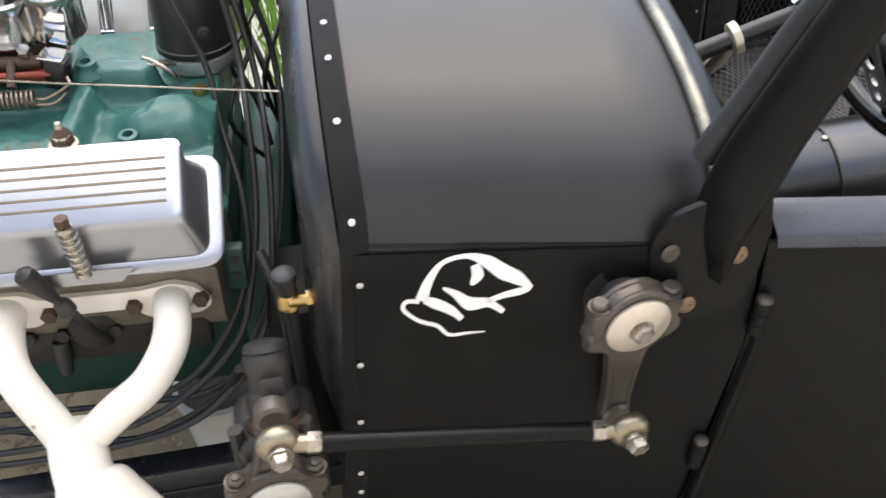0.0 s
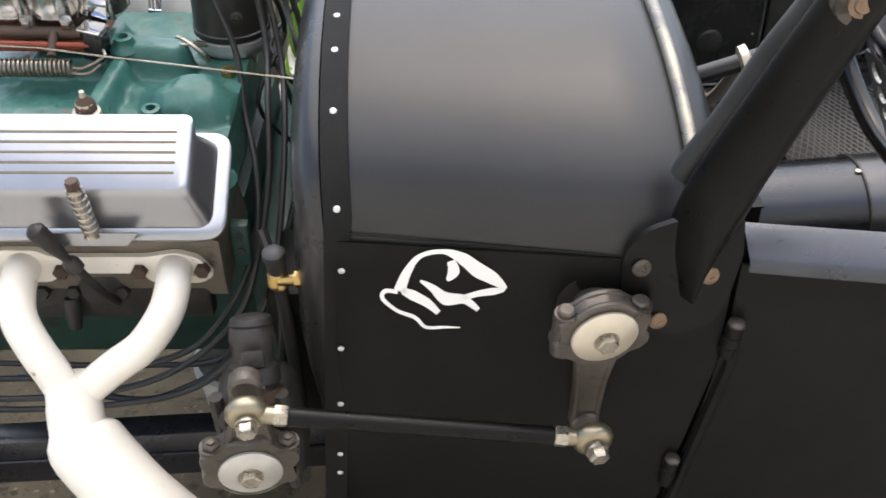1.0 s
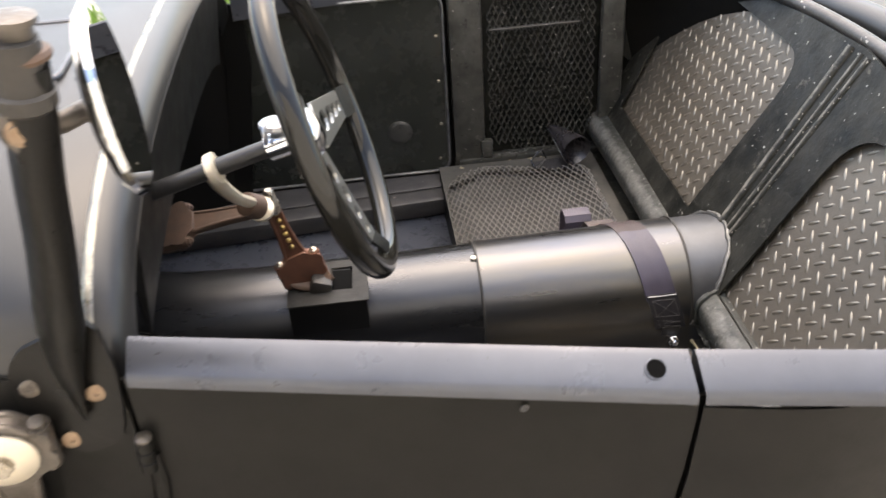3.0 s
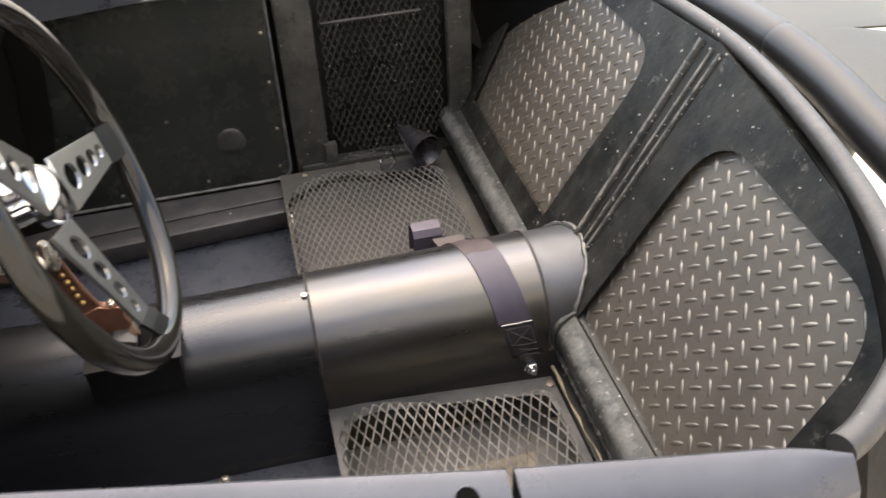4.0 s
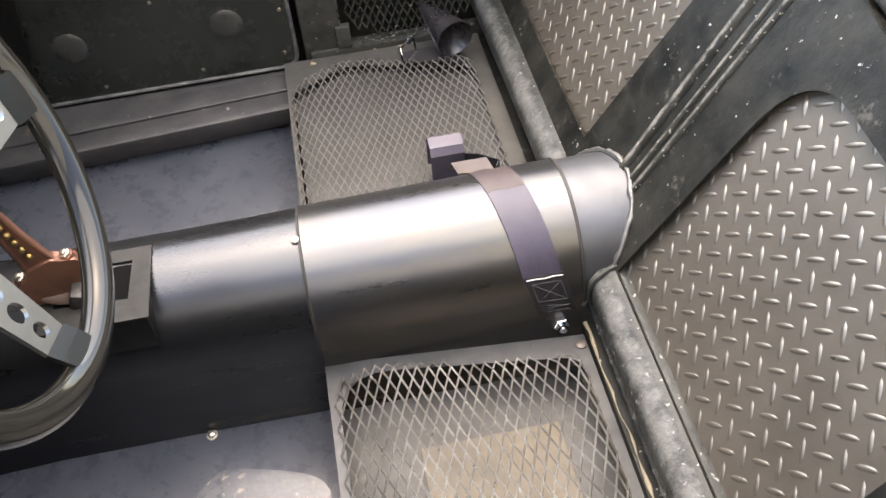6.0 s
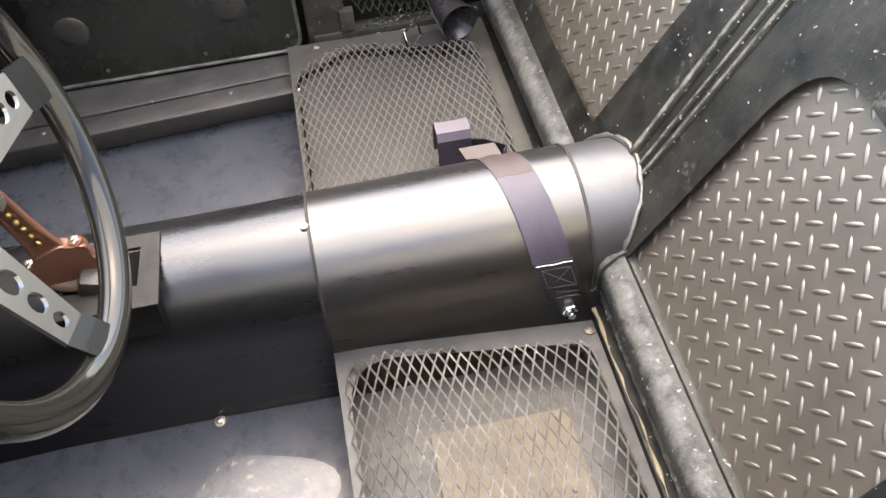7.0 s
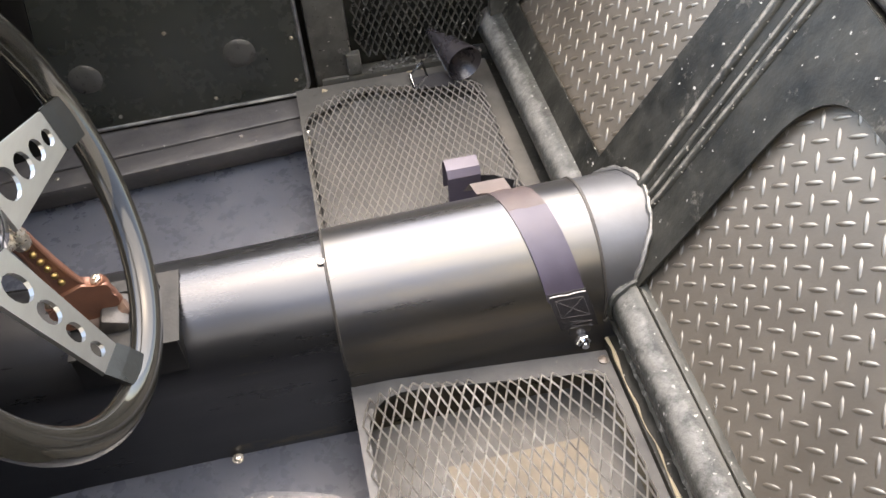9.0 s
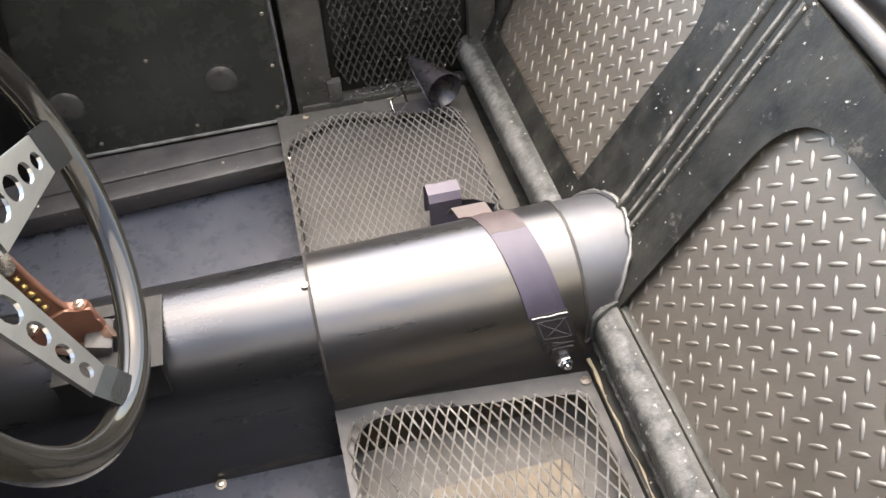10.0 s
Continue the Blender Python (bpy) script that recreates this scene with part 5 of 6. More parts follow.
tube(bm, [(0.485, -0.165, 1.350), (0.505, -0.15, 1.346), (0.524, -0.12, 1.345)], 0.010, 10)
part("swivel", bm, IRON, post, "rusty swivel arm")
bm = bm_new()
lathe(bm, (0.480, -0.177, 1.352), (-0.05, -1, 0.1), ((0, 0.012), (0.004, 0.012), (0.005, 0.008), (0.007, 0.007)), 16)
part("bolt", bm, RUSTY_BOLT, post, "rusty socket headed bolt")
bm = bm_new()
tube(bm, [(0.497 + 0.0195 * math.cos(k * math.tau / 24), -0.171 + 0.0195 * math.sin(k * math.tau / 24), 1.414) for k in range(24)], 0.0055, 8, closed=True)
part("open_end", bm, RUST, post, "rusty rolled tube end")
bm = bm_new()
lathe(bm, (0.497, -0.171, 1.405), (0.1, -0.06, 1), ((0, 0.0145), (0.036, 0.0145), (0.037, 0.0185), (0.042, 0.0185), (0.044, 0.010)), 20)
part("inner_stub", bm, IRON, post, "worn steel stub with a flat head")

mirror = thing("side_mirror", (0.522, -0.125, 1.345), "round chrome backed side mirror", "mirror")
mn = Vector((0.985, 0.13, 0.09)).normalized()
bm = bm_new()
lathe(bm, Vector((0.528, -0.115, 1.345)) - mn * 0.008, mn, ((0, 0.02), (0.006, 0.055), (0.014, 0.080), (0.022, 0.088), (0.027, 0.086)), 40)
part("shell", bm, CHROME, mirror, "chrome shell")
bm = bm_new()
lathe(bm, Vector((0.528, -0.115, 1.345)) + mn * 0.0185, mn, ((0, 0.082), (0.001, 0.082)), 40)
part("glass", bm, MIRROR_GLASS, mirror, "mirror glass")

# ---- shifter ----
shifter = connecting_rod("gear_shifter", (0.606, 0.518, 0.702), (0.571, 0.510, 0.852), (0.12, -1, 0.45), COPPER, None, "coppery connecting rod used as a gear shifter on the tunnel", scale=0.70, category="gear shifter", nut=BOLT)
for k in range(6):
    bm = bm_new()
    q = Vector((0.592, 0.526, 0.762)).lerp(Vector((0.575, 0.521, 0.838)), k / 5)
    lathe(bm, q, (0.12, -1, 0.45), ((0, 0.0052), (0.004, 0.0046), (0.0052, 0.002)), 10)
    part("stud", bm, BRASS, shifter, "small brassy stud")
bm = bm_new()
tube(bm, smooth_path([(0.570, 0.536, 0.684), (0.590, 0.532, 0.672), (0.612, 0.530, 0.668), (0.634, 0.532, 0.672), (0.655, 0.538, 0.682)], 4), 0.014, 10, flat=0.7)
part("bearing_cap", bm, RUST, shifter, "dark bearing cap")
bm = bm_new()
lathe(bm, (0.574, 0.521, 0.842), (-0.1, -0.1, 1), ((0, 0.011), (0.01, 0.013), (0.022, 0.013), (0.026, 0.0105), (0.044, 0.010), (0.05, 0.006)), 16)
part("clevis", bm, BOLT, shifter, "bright clevis pin")
bm = bm_new()
box(bm, pose(0.634, 0.535, 0.672, 0, 20, 0), (0.04, 0.06, 0.03), 0.006)
part("pivot", bm, DARK_IRON, shifter)
connecting_rod("linkage_rod", (0.385, 0.53, 0.84), (0.556, 0.52, 0.868), (0, -0.5, 1), RUST, None, "rusty connecting rod in the shift linkage", scale=0.72)

# ---- seat belts ----
belt = thing("seat_belt", (1.28, 0.47, 0.46), "purple-grey seat belt strap bolted over the steel tunnel", "seat belt", "seat belts")


def strap_row(deg, x, w, lift=0.004):
    t = radians(deg)
    out = []
    for k in range(5):
        xx = x + w * (k / 4 - 0.5)
        r = tunnel_r(x) + lift + 0.0015 * math.sin(k * 2.4 + deg * 0.06)
        out.append((xx, 0.585 + r * math.cos(t), T_Z + r * math.sin(t)))
    return out


bm = bm_new()
rows = [(1.222, 0.760, 0.570), (1.226, 0.728, 0.612)]
rows = [[(x + 0.060 * (k / 4 - 0.5), y, z) for k in range(5)] for x, y, z in rows]
rows += [strap_row(30 + 12 * i, 1.232 + 0.0048 * i, 0.060, 0.010 if i == 0 else 0.005) for i in range(6)]
grid(bm, rows)
thicken(part("strap", bm, BELT_BROWN, belt, "brown far run of the strap"), 0.002, 1)
bm = bm_new()
grid(bm, [strap_row(90 + 12 * i, 1.256 + 0.0048 * i, 0.060, 0.005) for i in range(7)])
thicken(part("strap", bm, BELT, belt, "purple-grey near run of the strap"), 0.002, 1)
bm = bm_new()
grid(bm, [strap_row(156 + 9 * i, 1.284 + 0.0055 * i, 0.060, 0.0085) for i in range(5)])
end = part("sewn_end", bm, BELT_BLACK, belt, "black sewn strap end")
thicken(end, 0.0025, 1)
for a0, a1, k0, k1 in ((161, 177, 0, 4), (177, 161, 0, 4), (161, 161, 0, 4), (177, 177, 0, 4), (161, 177, 0, 0), (161, 177, 4, 4), (181, 184, 0, 4), (186, 183, 0, 4), (187, 190, 0, 4)):
    bm = bm_new()
    tube(bm, [Vector(strap_row(a0 + (a1 - a0) * f, 1.287 + 0.0006 * (a0 + (a1 - a0) * f - 161), 0.044, 0.0096)[0]).lerp(Vector(strap_row(a0 + (a1 - a0) * f, 1.287 + 0.0006 * (a0 + (a1 - a0) * f - 161), 0.044, 0.0096)[4]), (k0 + (k1 - k0) * f) / 4) for f in (0, 0.33, 0.67, 1)], 0.0004, 5)
    part("stitching", bm, STITCH, end)
bm = bm_new()
tube(bm, strap_row(157, 1.2845, 0.056, 0.0118), 0.0010, 6)
part("stitching", bm, THREAD, end, "pale thread line")
bm = bm_new()
box(bm, pose(1.306, 0.460, 0.500, 8, 0, 0), (0.036, 0.004, 0.05), 0.001)
part("anchor", bm, DARK_IRON, belt, "dark steel anchor tab")
bm = bm_new()
hexagon(bm, (1.309, 0.458, 0.492), (0.1, -1, 0.15), 0.014, 0.013)
lathe(bm, (1.310, 0.445, 0.494), (0.1, -1, 0.15), ((0, 0.007), (0.008, 0.007), (0.01, 0.005)), 12)
part("bolt", bm, CHROME, belt, "bright anchor bolt")
bm = bm_new()
grid(bm, [[(1.172 + 0.06 * u, 0.806 + y, z) for u in (0, 0.5, 1)] for y, z in ((0.0, 0.498), (0.0, 0.540), (-0.004, 0.568), (0.004, 0.580), (0.03, 0.582), (0.048, 0.565), (0.055, 0.50))])
thicken(part("tongue", bm, TONGUE, belt, "folded lavender strap loop, brightened for the light on it"), 0.002, 1)
bm = bm_new()
grid(bm, [[(1.222, 0.82, 0.50 + 0.05 * u), (1.255, 0.80, 0.515 + 0.045 * u), (1.285, 0.765, 0.53 + 0.04 * u), (1.27, 0.72, 0.57 + 0.03 * u)] for u in (0, 0.5, 1)])
thicken(part("fold", bm, BELT_BLACK, belt, "black strap fold"), 0.002, 1)

belt2 = thing("seat_belt", (1.27, 1.19, SEAT_Z), "black seat belt strap rolled into a cone beside the far wall", "seat belt", "seat belts")
bm = bm_new()
tip, foot = Vector((1.236, 1.258, 0.582)), Vector((1.287, 1.165, 0.552))
d, u, v = frame_of(foot - tip)
grid(bm, [[tip + (foot - tip) * f + (0.005 + 0.033 * max(f, 0) ** 0.85) * (math.cos(t) * u + math.sin(t) * v) * (1 + 0.05 * math.sin(2 * t)) + d * (0.012 * f * math.cos(t - 2.4)) for t in [0.5 + k * 5.9 / 22 for k in range(23)]] for f in (-0.06, 0.2, 0.45, 0.72, 1.0)])
thicken(part("roll", bm, CONE_BLACK, belt2), 0.002, 1)
bm = bm_new()
grid(bm, [[(1.30, 1.15 + 0.05 * k, 0.498 + 0.01 * math.sin(k * 1.3)), (1.24, 1.165 + 0.045 * k, 0.505 + 0.006 * k), (1.18, 1.18 + 0.04 * k, 0.500)] for k in (0, 0.5, 1)])
thicken(part("strap", bm, BELT_BLACK, belt2), 0.002, 1)
bm = bm_new()
tube(bm, [(1.178, 1.175, 0.502), (1.178, 1.232, 0.502), (1.206, 1.228, 0.534), (1.206, 1.171, 0.534)], 0.003, 6, closed=True)
part("buckle", bm, CHROME, belt2, "bright wire buckle")

# ---- decal: a plain white shape ----


def decal_xz(X, Y):
    u, v = X / 1000 + 0.016, Y / 600 - 0.018
    return (0.0192 + 0.2069 * u) * (1 - v) + (-0.0014 + 0.2304 * u) * v, (1.0479 - 0.0075 * u) * (1 - v) + (0.8692 - 0.0065 * u) * v


def decal_at(X, Y, w):
    x, z = decal_xz(X, Y)
    return (x, near_y(x) - 0.0075 - w, z)


decal = thing("decal", (0.13, -0.03, 0.90), "plain white vinyl decal on the black side panel", "decal")


def band(bm, line, widths):
    pts = [Vector((a, b, 0)) for a, b in line]
    pts = smooth_path(pts, 6)
    n = len(pts)
    left, right = [], []
    for i, q in enumerate(pts):
        t = (pts[min(i + 1, n - 1)] - pts[max(i - 1, 0)]).normalized()
        f = i / (n - 1) * (len(widths) - 1)
        k = min(int(f), len(widths) - 2)
        w = widths[k] + (widths[k + 1] - widths[k]) * (f - k)
        s = Vector((-t.y, t.x, 0)) * w
        left.append((q + s).to_tuple()[:2])
        right.append((q - s).to_tuple()[:2])
    lo = [[bm.verts.new(decal_at(a, b, 0.0003)) for a, b in side] for side in (left, right)]
    for k in range(n - 1):
        bm.faces.new((lo[0][k], lo[0][k + 1], lo[1][k + 1], lo[1][k]))


bm = bm_new()
band(bm, [(285, 380), (325, 275), (400, 180), (530, 145), (640, 175), (720, 225), (800, 260), (870, 310)], [34, 24, 12, 12, 34, 42, 36, 12])
band(bm, [(275, 385), (205, 385), (190, 430), (270, 490), (370, 520), (430, 570), (530, 560), (620, 552)], [11, 12, 12, 11, 12, 10, 8, 3])
band(bm, [(300, 375), (360, 395), (440, 430), (500, 480)], [18, 30, 26, 16])
band(bm, [(570, 190), (585, 240), (550, 295)], [22, 34, 8])
band(bm, [(400, 310), (470, 345), (540, 395), (640, 390), (720, 440)], [6, 22, 38, 24, 14])
band(bm, [(640, 380), (720, 350), (800, 330), (860, 315)], [14, 16, 20, 10])
part("print", bm, DECAL, decal, smooth=False)

# ---- engine ----
engine = thing("engine", (-0.45, YC, 0.45), "teal painted vee engine with a grimy block", "engine")
bm = bm_new()
box(bm, (-0.47, YC, 0.66), (0.58, 0.46, 0.36), 0.03)
part("block", bm, TEAL_DARK, engine, "grimy teal cylinder block, darkened for shade")
bm = bm_new()
box(bm, (-0.135, YC, 0.63), (0.09, 0.62, 0.34), 0.03, 3)
part("bell_housing", bm, TEAL_DARK, engine, "dark bell housing")
for s in (1, -1):
    bm = bm_new()
    rows = []
    for x in (-0.74, -0.46, -0.20, -0.185):
        pts = [(0.158, 0.80), (0.150, 0.825), (0.150, 0.905), (0.128, 0.925), (0.128, 0.938), (0.235, 1.01), (0.28, 0.98), (0.36, 0.80)]
        rows.append([(x, y if s > 0 else 2 * YC - y, z) for y, z in pts])
    vs = grid(bm, rows, closed=True)
    bm.faces.new(vs[0])
    bm.faces.new(vs[-1][::-1])
    part("cylinder_head", bm, HEAD_IRON, engine, "dirty cast iron cylinder head")
# intake manifold: one casting with a plateau, a ridge, a deep valley and sloping ports


def soft(d, r):
    """1 inside, falling to 0 over the width r."""
    k = max(0.0, min(1.0, 0.5 - d / r))
    return k * k * (3 - 2 * k)


def slab(x, y, cx, cy, hx, hy, r, turn=0.0):
    a, o = math.cos(turn), math.sin(turn)
    px, py = abs((x - cx) * a + (y - cy) * o) - hx + r, abs(-(x - cx) * o + (y - cy) * a) - hy + r
    return math.hypot(max(px, 0), max(py, 0)) + min(max(px, py), 0) - r


def intake_height(x, y):
    z = 0.962 + 0.040 * soft(-(x + 0.405), 0.03) - 0.10 * max(0, y - 0.52) - 0.05 * max(0, 0.30 - y)
    z = max(z, 0.955 + 0.045 * soft(slab(x, y, -0.245, 0.335, 0.055, 0.050, 0.03, 0.25), 0.05) + 0.055 * soft(0.30 - y, 0.1))
    z += (1.030 - z) * soft(slab(x, y, -0.318, 0.375, 0.060, 0.016, 0.012, -0.55), 0.022) * 0.55
    z += (1.060 - z) * soft(slab(x, y, -0.330, 0.466, 0.068, 0.028, 0.026, -0.12), 0.018)
    z += (1.050 - z) * soft(slab(x, y, -0.376, 0.330, 0.017, 0.105, 0.015, -0.13), 0.020) * (0.75 + 0.25 * soft(0.38 - y, 0.08))
    z += (1.040 - z) * soft(slab(x, y, -0.49, 0.52, 0.10, 0.085, 0.03), 0.02)
    z += (1.010 - z) * soft(slab(x, y, -0.62, 0.42, 0.10, 0.16, 0.04), 0.04)
    z += (0.999 - z) * 0.8 * soft(slab(x, y, -0.300, 0.290, 0.050, 0.010, 0.006), 0.008)
    return z + 0.0022 * noise.noise(Vector((x * 38, y * 38, 2))) + 0.0012 * noise.noise(Vector((x * 110, y * 110, 5)))


bm = bm_new()
rows = []
for i in range(139):
    x = -0.74 + 0.56 * i / 138
    rows.append([(x, 0.232, 0.91)] + [(x, 0.236 + 0.45 * j / 110, intake_height(x, 0.236 + 0.45 * j / 110)) for j in range(111)] + [(x, 0.70, 0.91)])
vs = grid(bm, rows)
bm.faces.new(vs[0])
bm.faces.new(vs[-1][::-1])
part("intake_manifold", bm, TEAL, engine, "teal painted cast intake manifold with grime", sharp=75)
for x, w in ((-0.425, 0.075), (-0.335, 0.060)):
    bm = bm_new()
    box(bm, pose(x, 0.735, 1.060, -38, 0, 0), (w, 0.008, 0.15), 0.003)
    part("bracket_plate", bm, ALUMINIUM, engine, "pale aluminium upright plate")
bm = bm_new()
box(bm, (-0.37, 0.694, 0.990), (0.25, 0.022, 0.022), 0.004)
part("bracket_foot", bm, DARK_IRON, engine, "dark bar")
bm = bm_new()
box(bm, (-0.37, 0.706, 1.004), (0.25, 0.012, 0.008), 0.002)
part("bracket_lip", bm, CHROME, engine, "bright lip over the dark bar")
for x in (-0.382, -0.366):
    bm = bm_new()
    lathe(bm, (x, 0.712, 0.99), (0, 0.35, 1), ((0, 0.0075), (0.19, 0.0075)), 14)
    part("upright_tube", bm, CHROME, engine, "chrome upright tube")
for q, h, r in (((-0.362, 0.458, 1.052), 0.020, 0.0145), ((-0.292, 0.308, 1.000), 0.032, 0.0135), ((-0.246, 0.366, 1.004), 0.044, 0.0105), ((-0.195, 0.232, 0.955), 0.022, 0.018)):
    bm = bm_new()
    lathe(bm, q, (0, -0.12, 1), ((0, r * 1.7), (h * 0.35, r * 1.25), (h * 0.7, r), (h, r), (h + 0.001, r * 0.55), (h - 0.012, r * 0.5)), 18)
    part("boss", bm, TEAL, engine, "drilled cast boss")
bm = bm_new()
lathe(bm, (-0.358, 0.238, 1.040), (0.03, -0.1, 1), ((0, 0.019), (0.026, 0.019), (0.028, 0.014), (0.040, 0.012), (0.042, 0.005), (0.058, 0.0035)), 14)
part("sender", bm, SENDER, engine, "cream oil pressure sender")
bm = bm_new()
lathe(bm, (-0.357, 0.236, 1.069), (0.03, -0.1, 1), ((0, 0.0155), (0.006, 0.015), (0.014, 0.011), (0.022, 0.004)), 8)
part("terminal", bm, RUST, engine, "rusty terminal nut")
bm = bm_new()
box(bm, (-0.50, 0.512, 1.052), (0.19, 0.125, 0.009), 0.003)
part("gasket_plate", bm, RED, engine, "reddish carburettor gasket plate")
# side of the block under the exhaust ports
bm = bm_new()
box(bm, (-0.40, 0.168, 0.79), (0.38, 0.03, 0.07), 0.008)
part("port_face", bm, DARK_IRON, engine, "black oily port face")
bm = bm_new()
lathe(bm, (-0.367, 0.165, 0.818), (0, -1, 0.25), ((0, 0.034), (0.016, 0.033), (0.02, 0.028)), 24)
part("core_plug", bm, DARK_IRON, engine, "dark round core plug")
for x in (-0.407, -0.337, -0.452, -0.278):
    bm = bm_new()
    hexagon(bm, (x, 0.153, 0.812), (0, -1, 0.25), 0.011, 0.012)
    part("bolt", bm, DARK_IRON, engine)
bm = bm_new()
lathe(bm, (-0.415, 0.15, 0.80), (0.0, -0.3, -1), ((0, 0.011), (0.01, 0.013), (0.03, 0.012), (0.05, 0.009)), 12)
part("plug_boot", bm, RUBBER, engine, "black plug boot")
bm = bm_new()
box(bm, (-0.165, 0.20, 0.865), (0.028, 0.02, 0.075), 0.004)
part("lifting_tab", bm, TEAL_DARK, engine, "dark teal drilled tab")
# dark discs painted on for the shade in the drilled holes
for z in (0.884, 0.855):
    bm = bm_new()
    lathe(bm, (-0.165, 0.1895, z), (0, -1, 0), ((0, 0.007), (0.0012, 0.0068)), 12)
    part("tab_hole", bm, RUBBER, engine)


def valve_cover(s):
    def place(x, y, z):
        return (x, y if s > 0 else 2 * YC - y, z)
    vc = thing("valve_cover", place(-0.46, 0.17, 0.94), "polished finned aluminium valve cover", "valve cover", "valve covers")
    es, nn = Vector((0, 0.848, 0.530)), Vector((0, -0.530, 0.848))
    F = Vector((0, 0.120, 1.009))
    B = Vector((0, 0.124, 0.946))
    x0, x1 = -0.74, -0.182
    # body: rings from base to top with rounded plan corners
    bm = bm_new()

    def ring(x_in, a, b, r):
        out = []
        length, width = (x1 - x_in) - (x0 + x_in), (b - a).length
        d = (b - a).normalized()
        for u, v in rounded([(0, 0), (length, 0), (length, width), (0, width)], r, 5):
            q = a + d * v
            out.append(place(x0 + x_in + u, q.y, q.z))
        return out
    rows = [ring(0.0, B, B + es * 0.135, 0.022), ring(0.007, B.lerp(F, 0.35) + es * 0.001, B + es * 0.132 + nn * 0.018, 0.022),
            ring(0.020, B.lerp(F, 0.85) + es * 0.001, B + es * 0.126 + nn * 0.042, 0.018), ring(0.026, F + es * 0.001, F + es * 0.117 - nn * 0.001, 0.014), ring(0.032, F + es * 0.006 + nn * 0.002, F + es * 0.112 + nn * 0.002, 0.012)]
    vs = grid(bm, rows, closed=True)
    bm.faces.new(vs[-1])
    part("shell", bm, POLISHED, vc, sharp=50)
    bm = bm_new()
    rows = [ring(-0.016, B - es * 0.014 - nn * 0.008, B + es * 0.147 - nn * 0.008, 0.034), ring(-0.017, B - es * 0.015, B + es * 0.148, 0.034),
            ring(-0.013, B - es * 0.011 + nn * 0.003, B + es * 0.145 + nn * 0.003, 0.032), ring(0.002, B + es * 0.001 + nn * 0.0035, B + es * 0.134 + nn * 0.0035, 0.022)]
    vs = grid(bm, rows, closed=True)
    bm.faces.new(vs[0][::-1])
    part("flange", bm, POLISHED, vc, "polished rolled flange")
    for k in range(5):
        bm = bm_new()
        q = F + es * (0.0290 + 0.0150 * k) + nn * 0.0012
        turn = Matrix.Rotation(math.atan2(es.z, es.y) * (1 if s > 0 else -1), 4, "X")
        box(bm, Matrix.Translation(place((x0 + x1) / 2 - 0.012, q.y, q.z)) @ turn, (x1 - x0 - 0.065, 0.0040, 0.0030), 0.0006, 1)
        part("groove", bm, GROOVE, vc, "thin brown groove line")
    for x in ((-0.345, -0.62) if s > 0 else ()):
        bm = bm_new()
        top, low = Vector((x + 0.002, 0.098, 1.040)), Vector((x + 0.006, 0.108, 0.950))
        lathe(bm, low, top - low, [(0, 0.012)] + [(0.006 + 0.0105 * k + o, rr) for k in range(7) for o, rr in ((0, 0.0105), (0.002, 0.0118), (0.008, 0.0118), (0.0095, 0.0105))] + [(0.083, 0.010)], 16)
        stud = part("hold_down", bm, BOLT, vc, "stacked bright hold-down stud")
        bm = bm_new()
        hexagon(bm, top - (top - low) * 0.08, top - low, 0.0095, 0.012)
        part("nut", bm, RUST, stud)
        bm = bm_new()
        prism(bm, rounded([(x - 0.055, 0.935), (x + 0.05, 0.935), (x + 0.068, 0.956), (x - 0.068, 0.956)], 0.003), lambda u, v, w: (u, 0.106 - w, v), 0.003)
        part("clip_plate", bm, POLISHED, vc, "bright clip plate")


valve_cover(1)
valve_cover(-1)

header = thing("exhaust_header", (-0.38, 0.02, 0.50), "white coated tubular exhaust header with rust flecks", "exhaust header")
bm = bm_new()
prism(bm, rounded([(-0.74, 0.853), (-0.52, 0.853), (-0.50, 0.840), (-0.43, 0.840), (-0.41, 0.856), (-0.30, 0.856), (-0.285, 0.838), (-0.215, 0.838), (-0.196, 0.852), (-0.215, 0.884), (-0.245, 0.894), (-0.29, 0.886), (-0.42, 0.886), (-0.44, 0.898), (-0.49, 0.898), (-0.51, 0.886), (-0.74, 0.886)], 0.008, 3), lambda u, v, w: (u, 0.149 - w, v), 0.010)
part("flange", bm, WHITE_COAT, header, "white coated port flange")
for path in ([(-0.250, 0.150, 0.866), (-0.249, 0.125, 0.866), (-0.246, 0.092, 0.860), (-0.254, 0.062, 0.842), (-0.284, 0.042, 0.806), (-0.325, 0.030, 0.778), (-0.362, 0.020, 0.748), (-0.388, 0.014, 0.72)],
             [(-0.462, 0.150, 0.870), (-0.461, 0.125, 0.870), (-0.456, 0.085, 0.862), (-0.447, 0.055, 0.842), (-0.428, 0.035, 0.808), (-0.408, 0.022, 0.77), (-0.397, 0.015, 0.735), (-0.396, 0.012, 0.71)]):
    bm = bm_new()
    tube(bm, smooth_path(path, 5), 0.0245, 18)
    part("primary_tube", bm, WHITE_COAT, header, "white coated bent tube")
bm = bm_new()
tube(bm, smooth_path([(-0.388, 0.020, 0.768), (-0.384, 0.006, 0.738), (-0.374, -0.025, 0.700), (-0.334, -0.056, 0.656), (-0.280, -0.086, 0.606), (-0.195, -0.11, 0.52), (-0.08, -0.12, 0.42)], 5), [0.030, 0.032, 0.034, 0.035, 0.036, 0.037, 0.038, 0.038, 0.038, 0.039, 0.048, 0.052] + [0.053] * 19, 20)
part("collector", bm, WHITE_COAT, header, "white coated collector pipe")
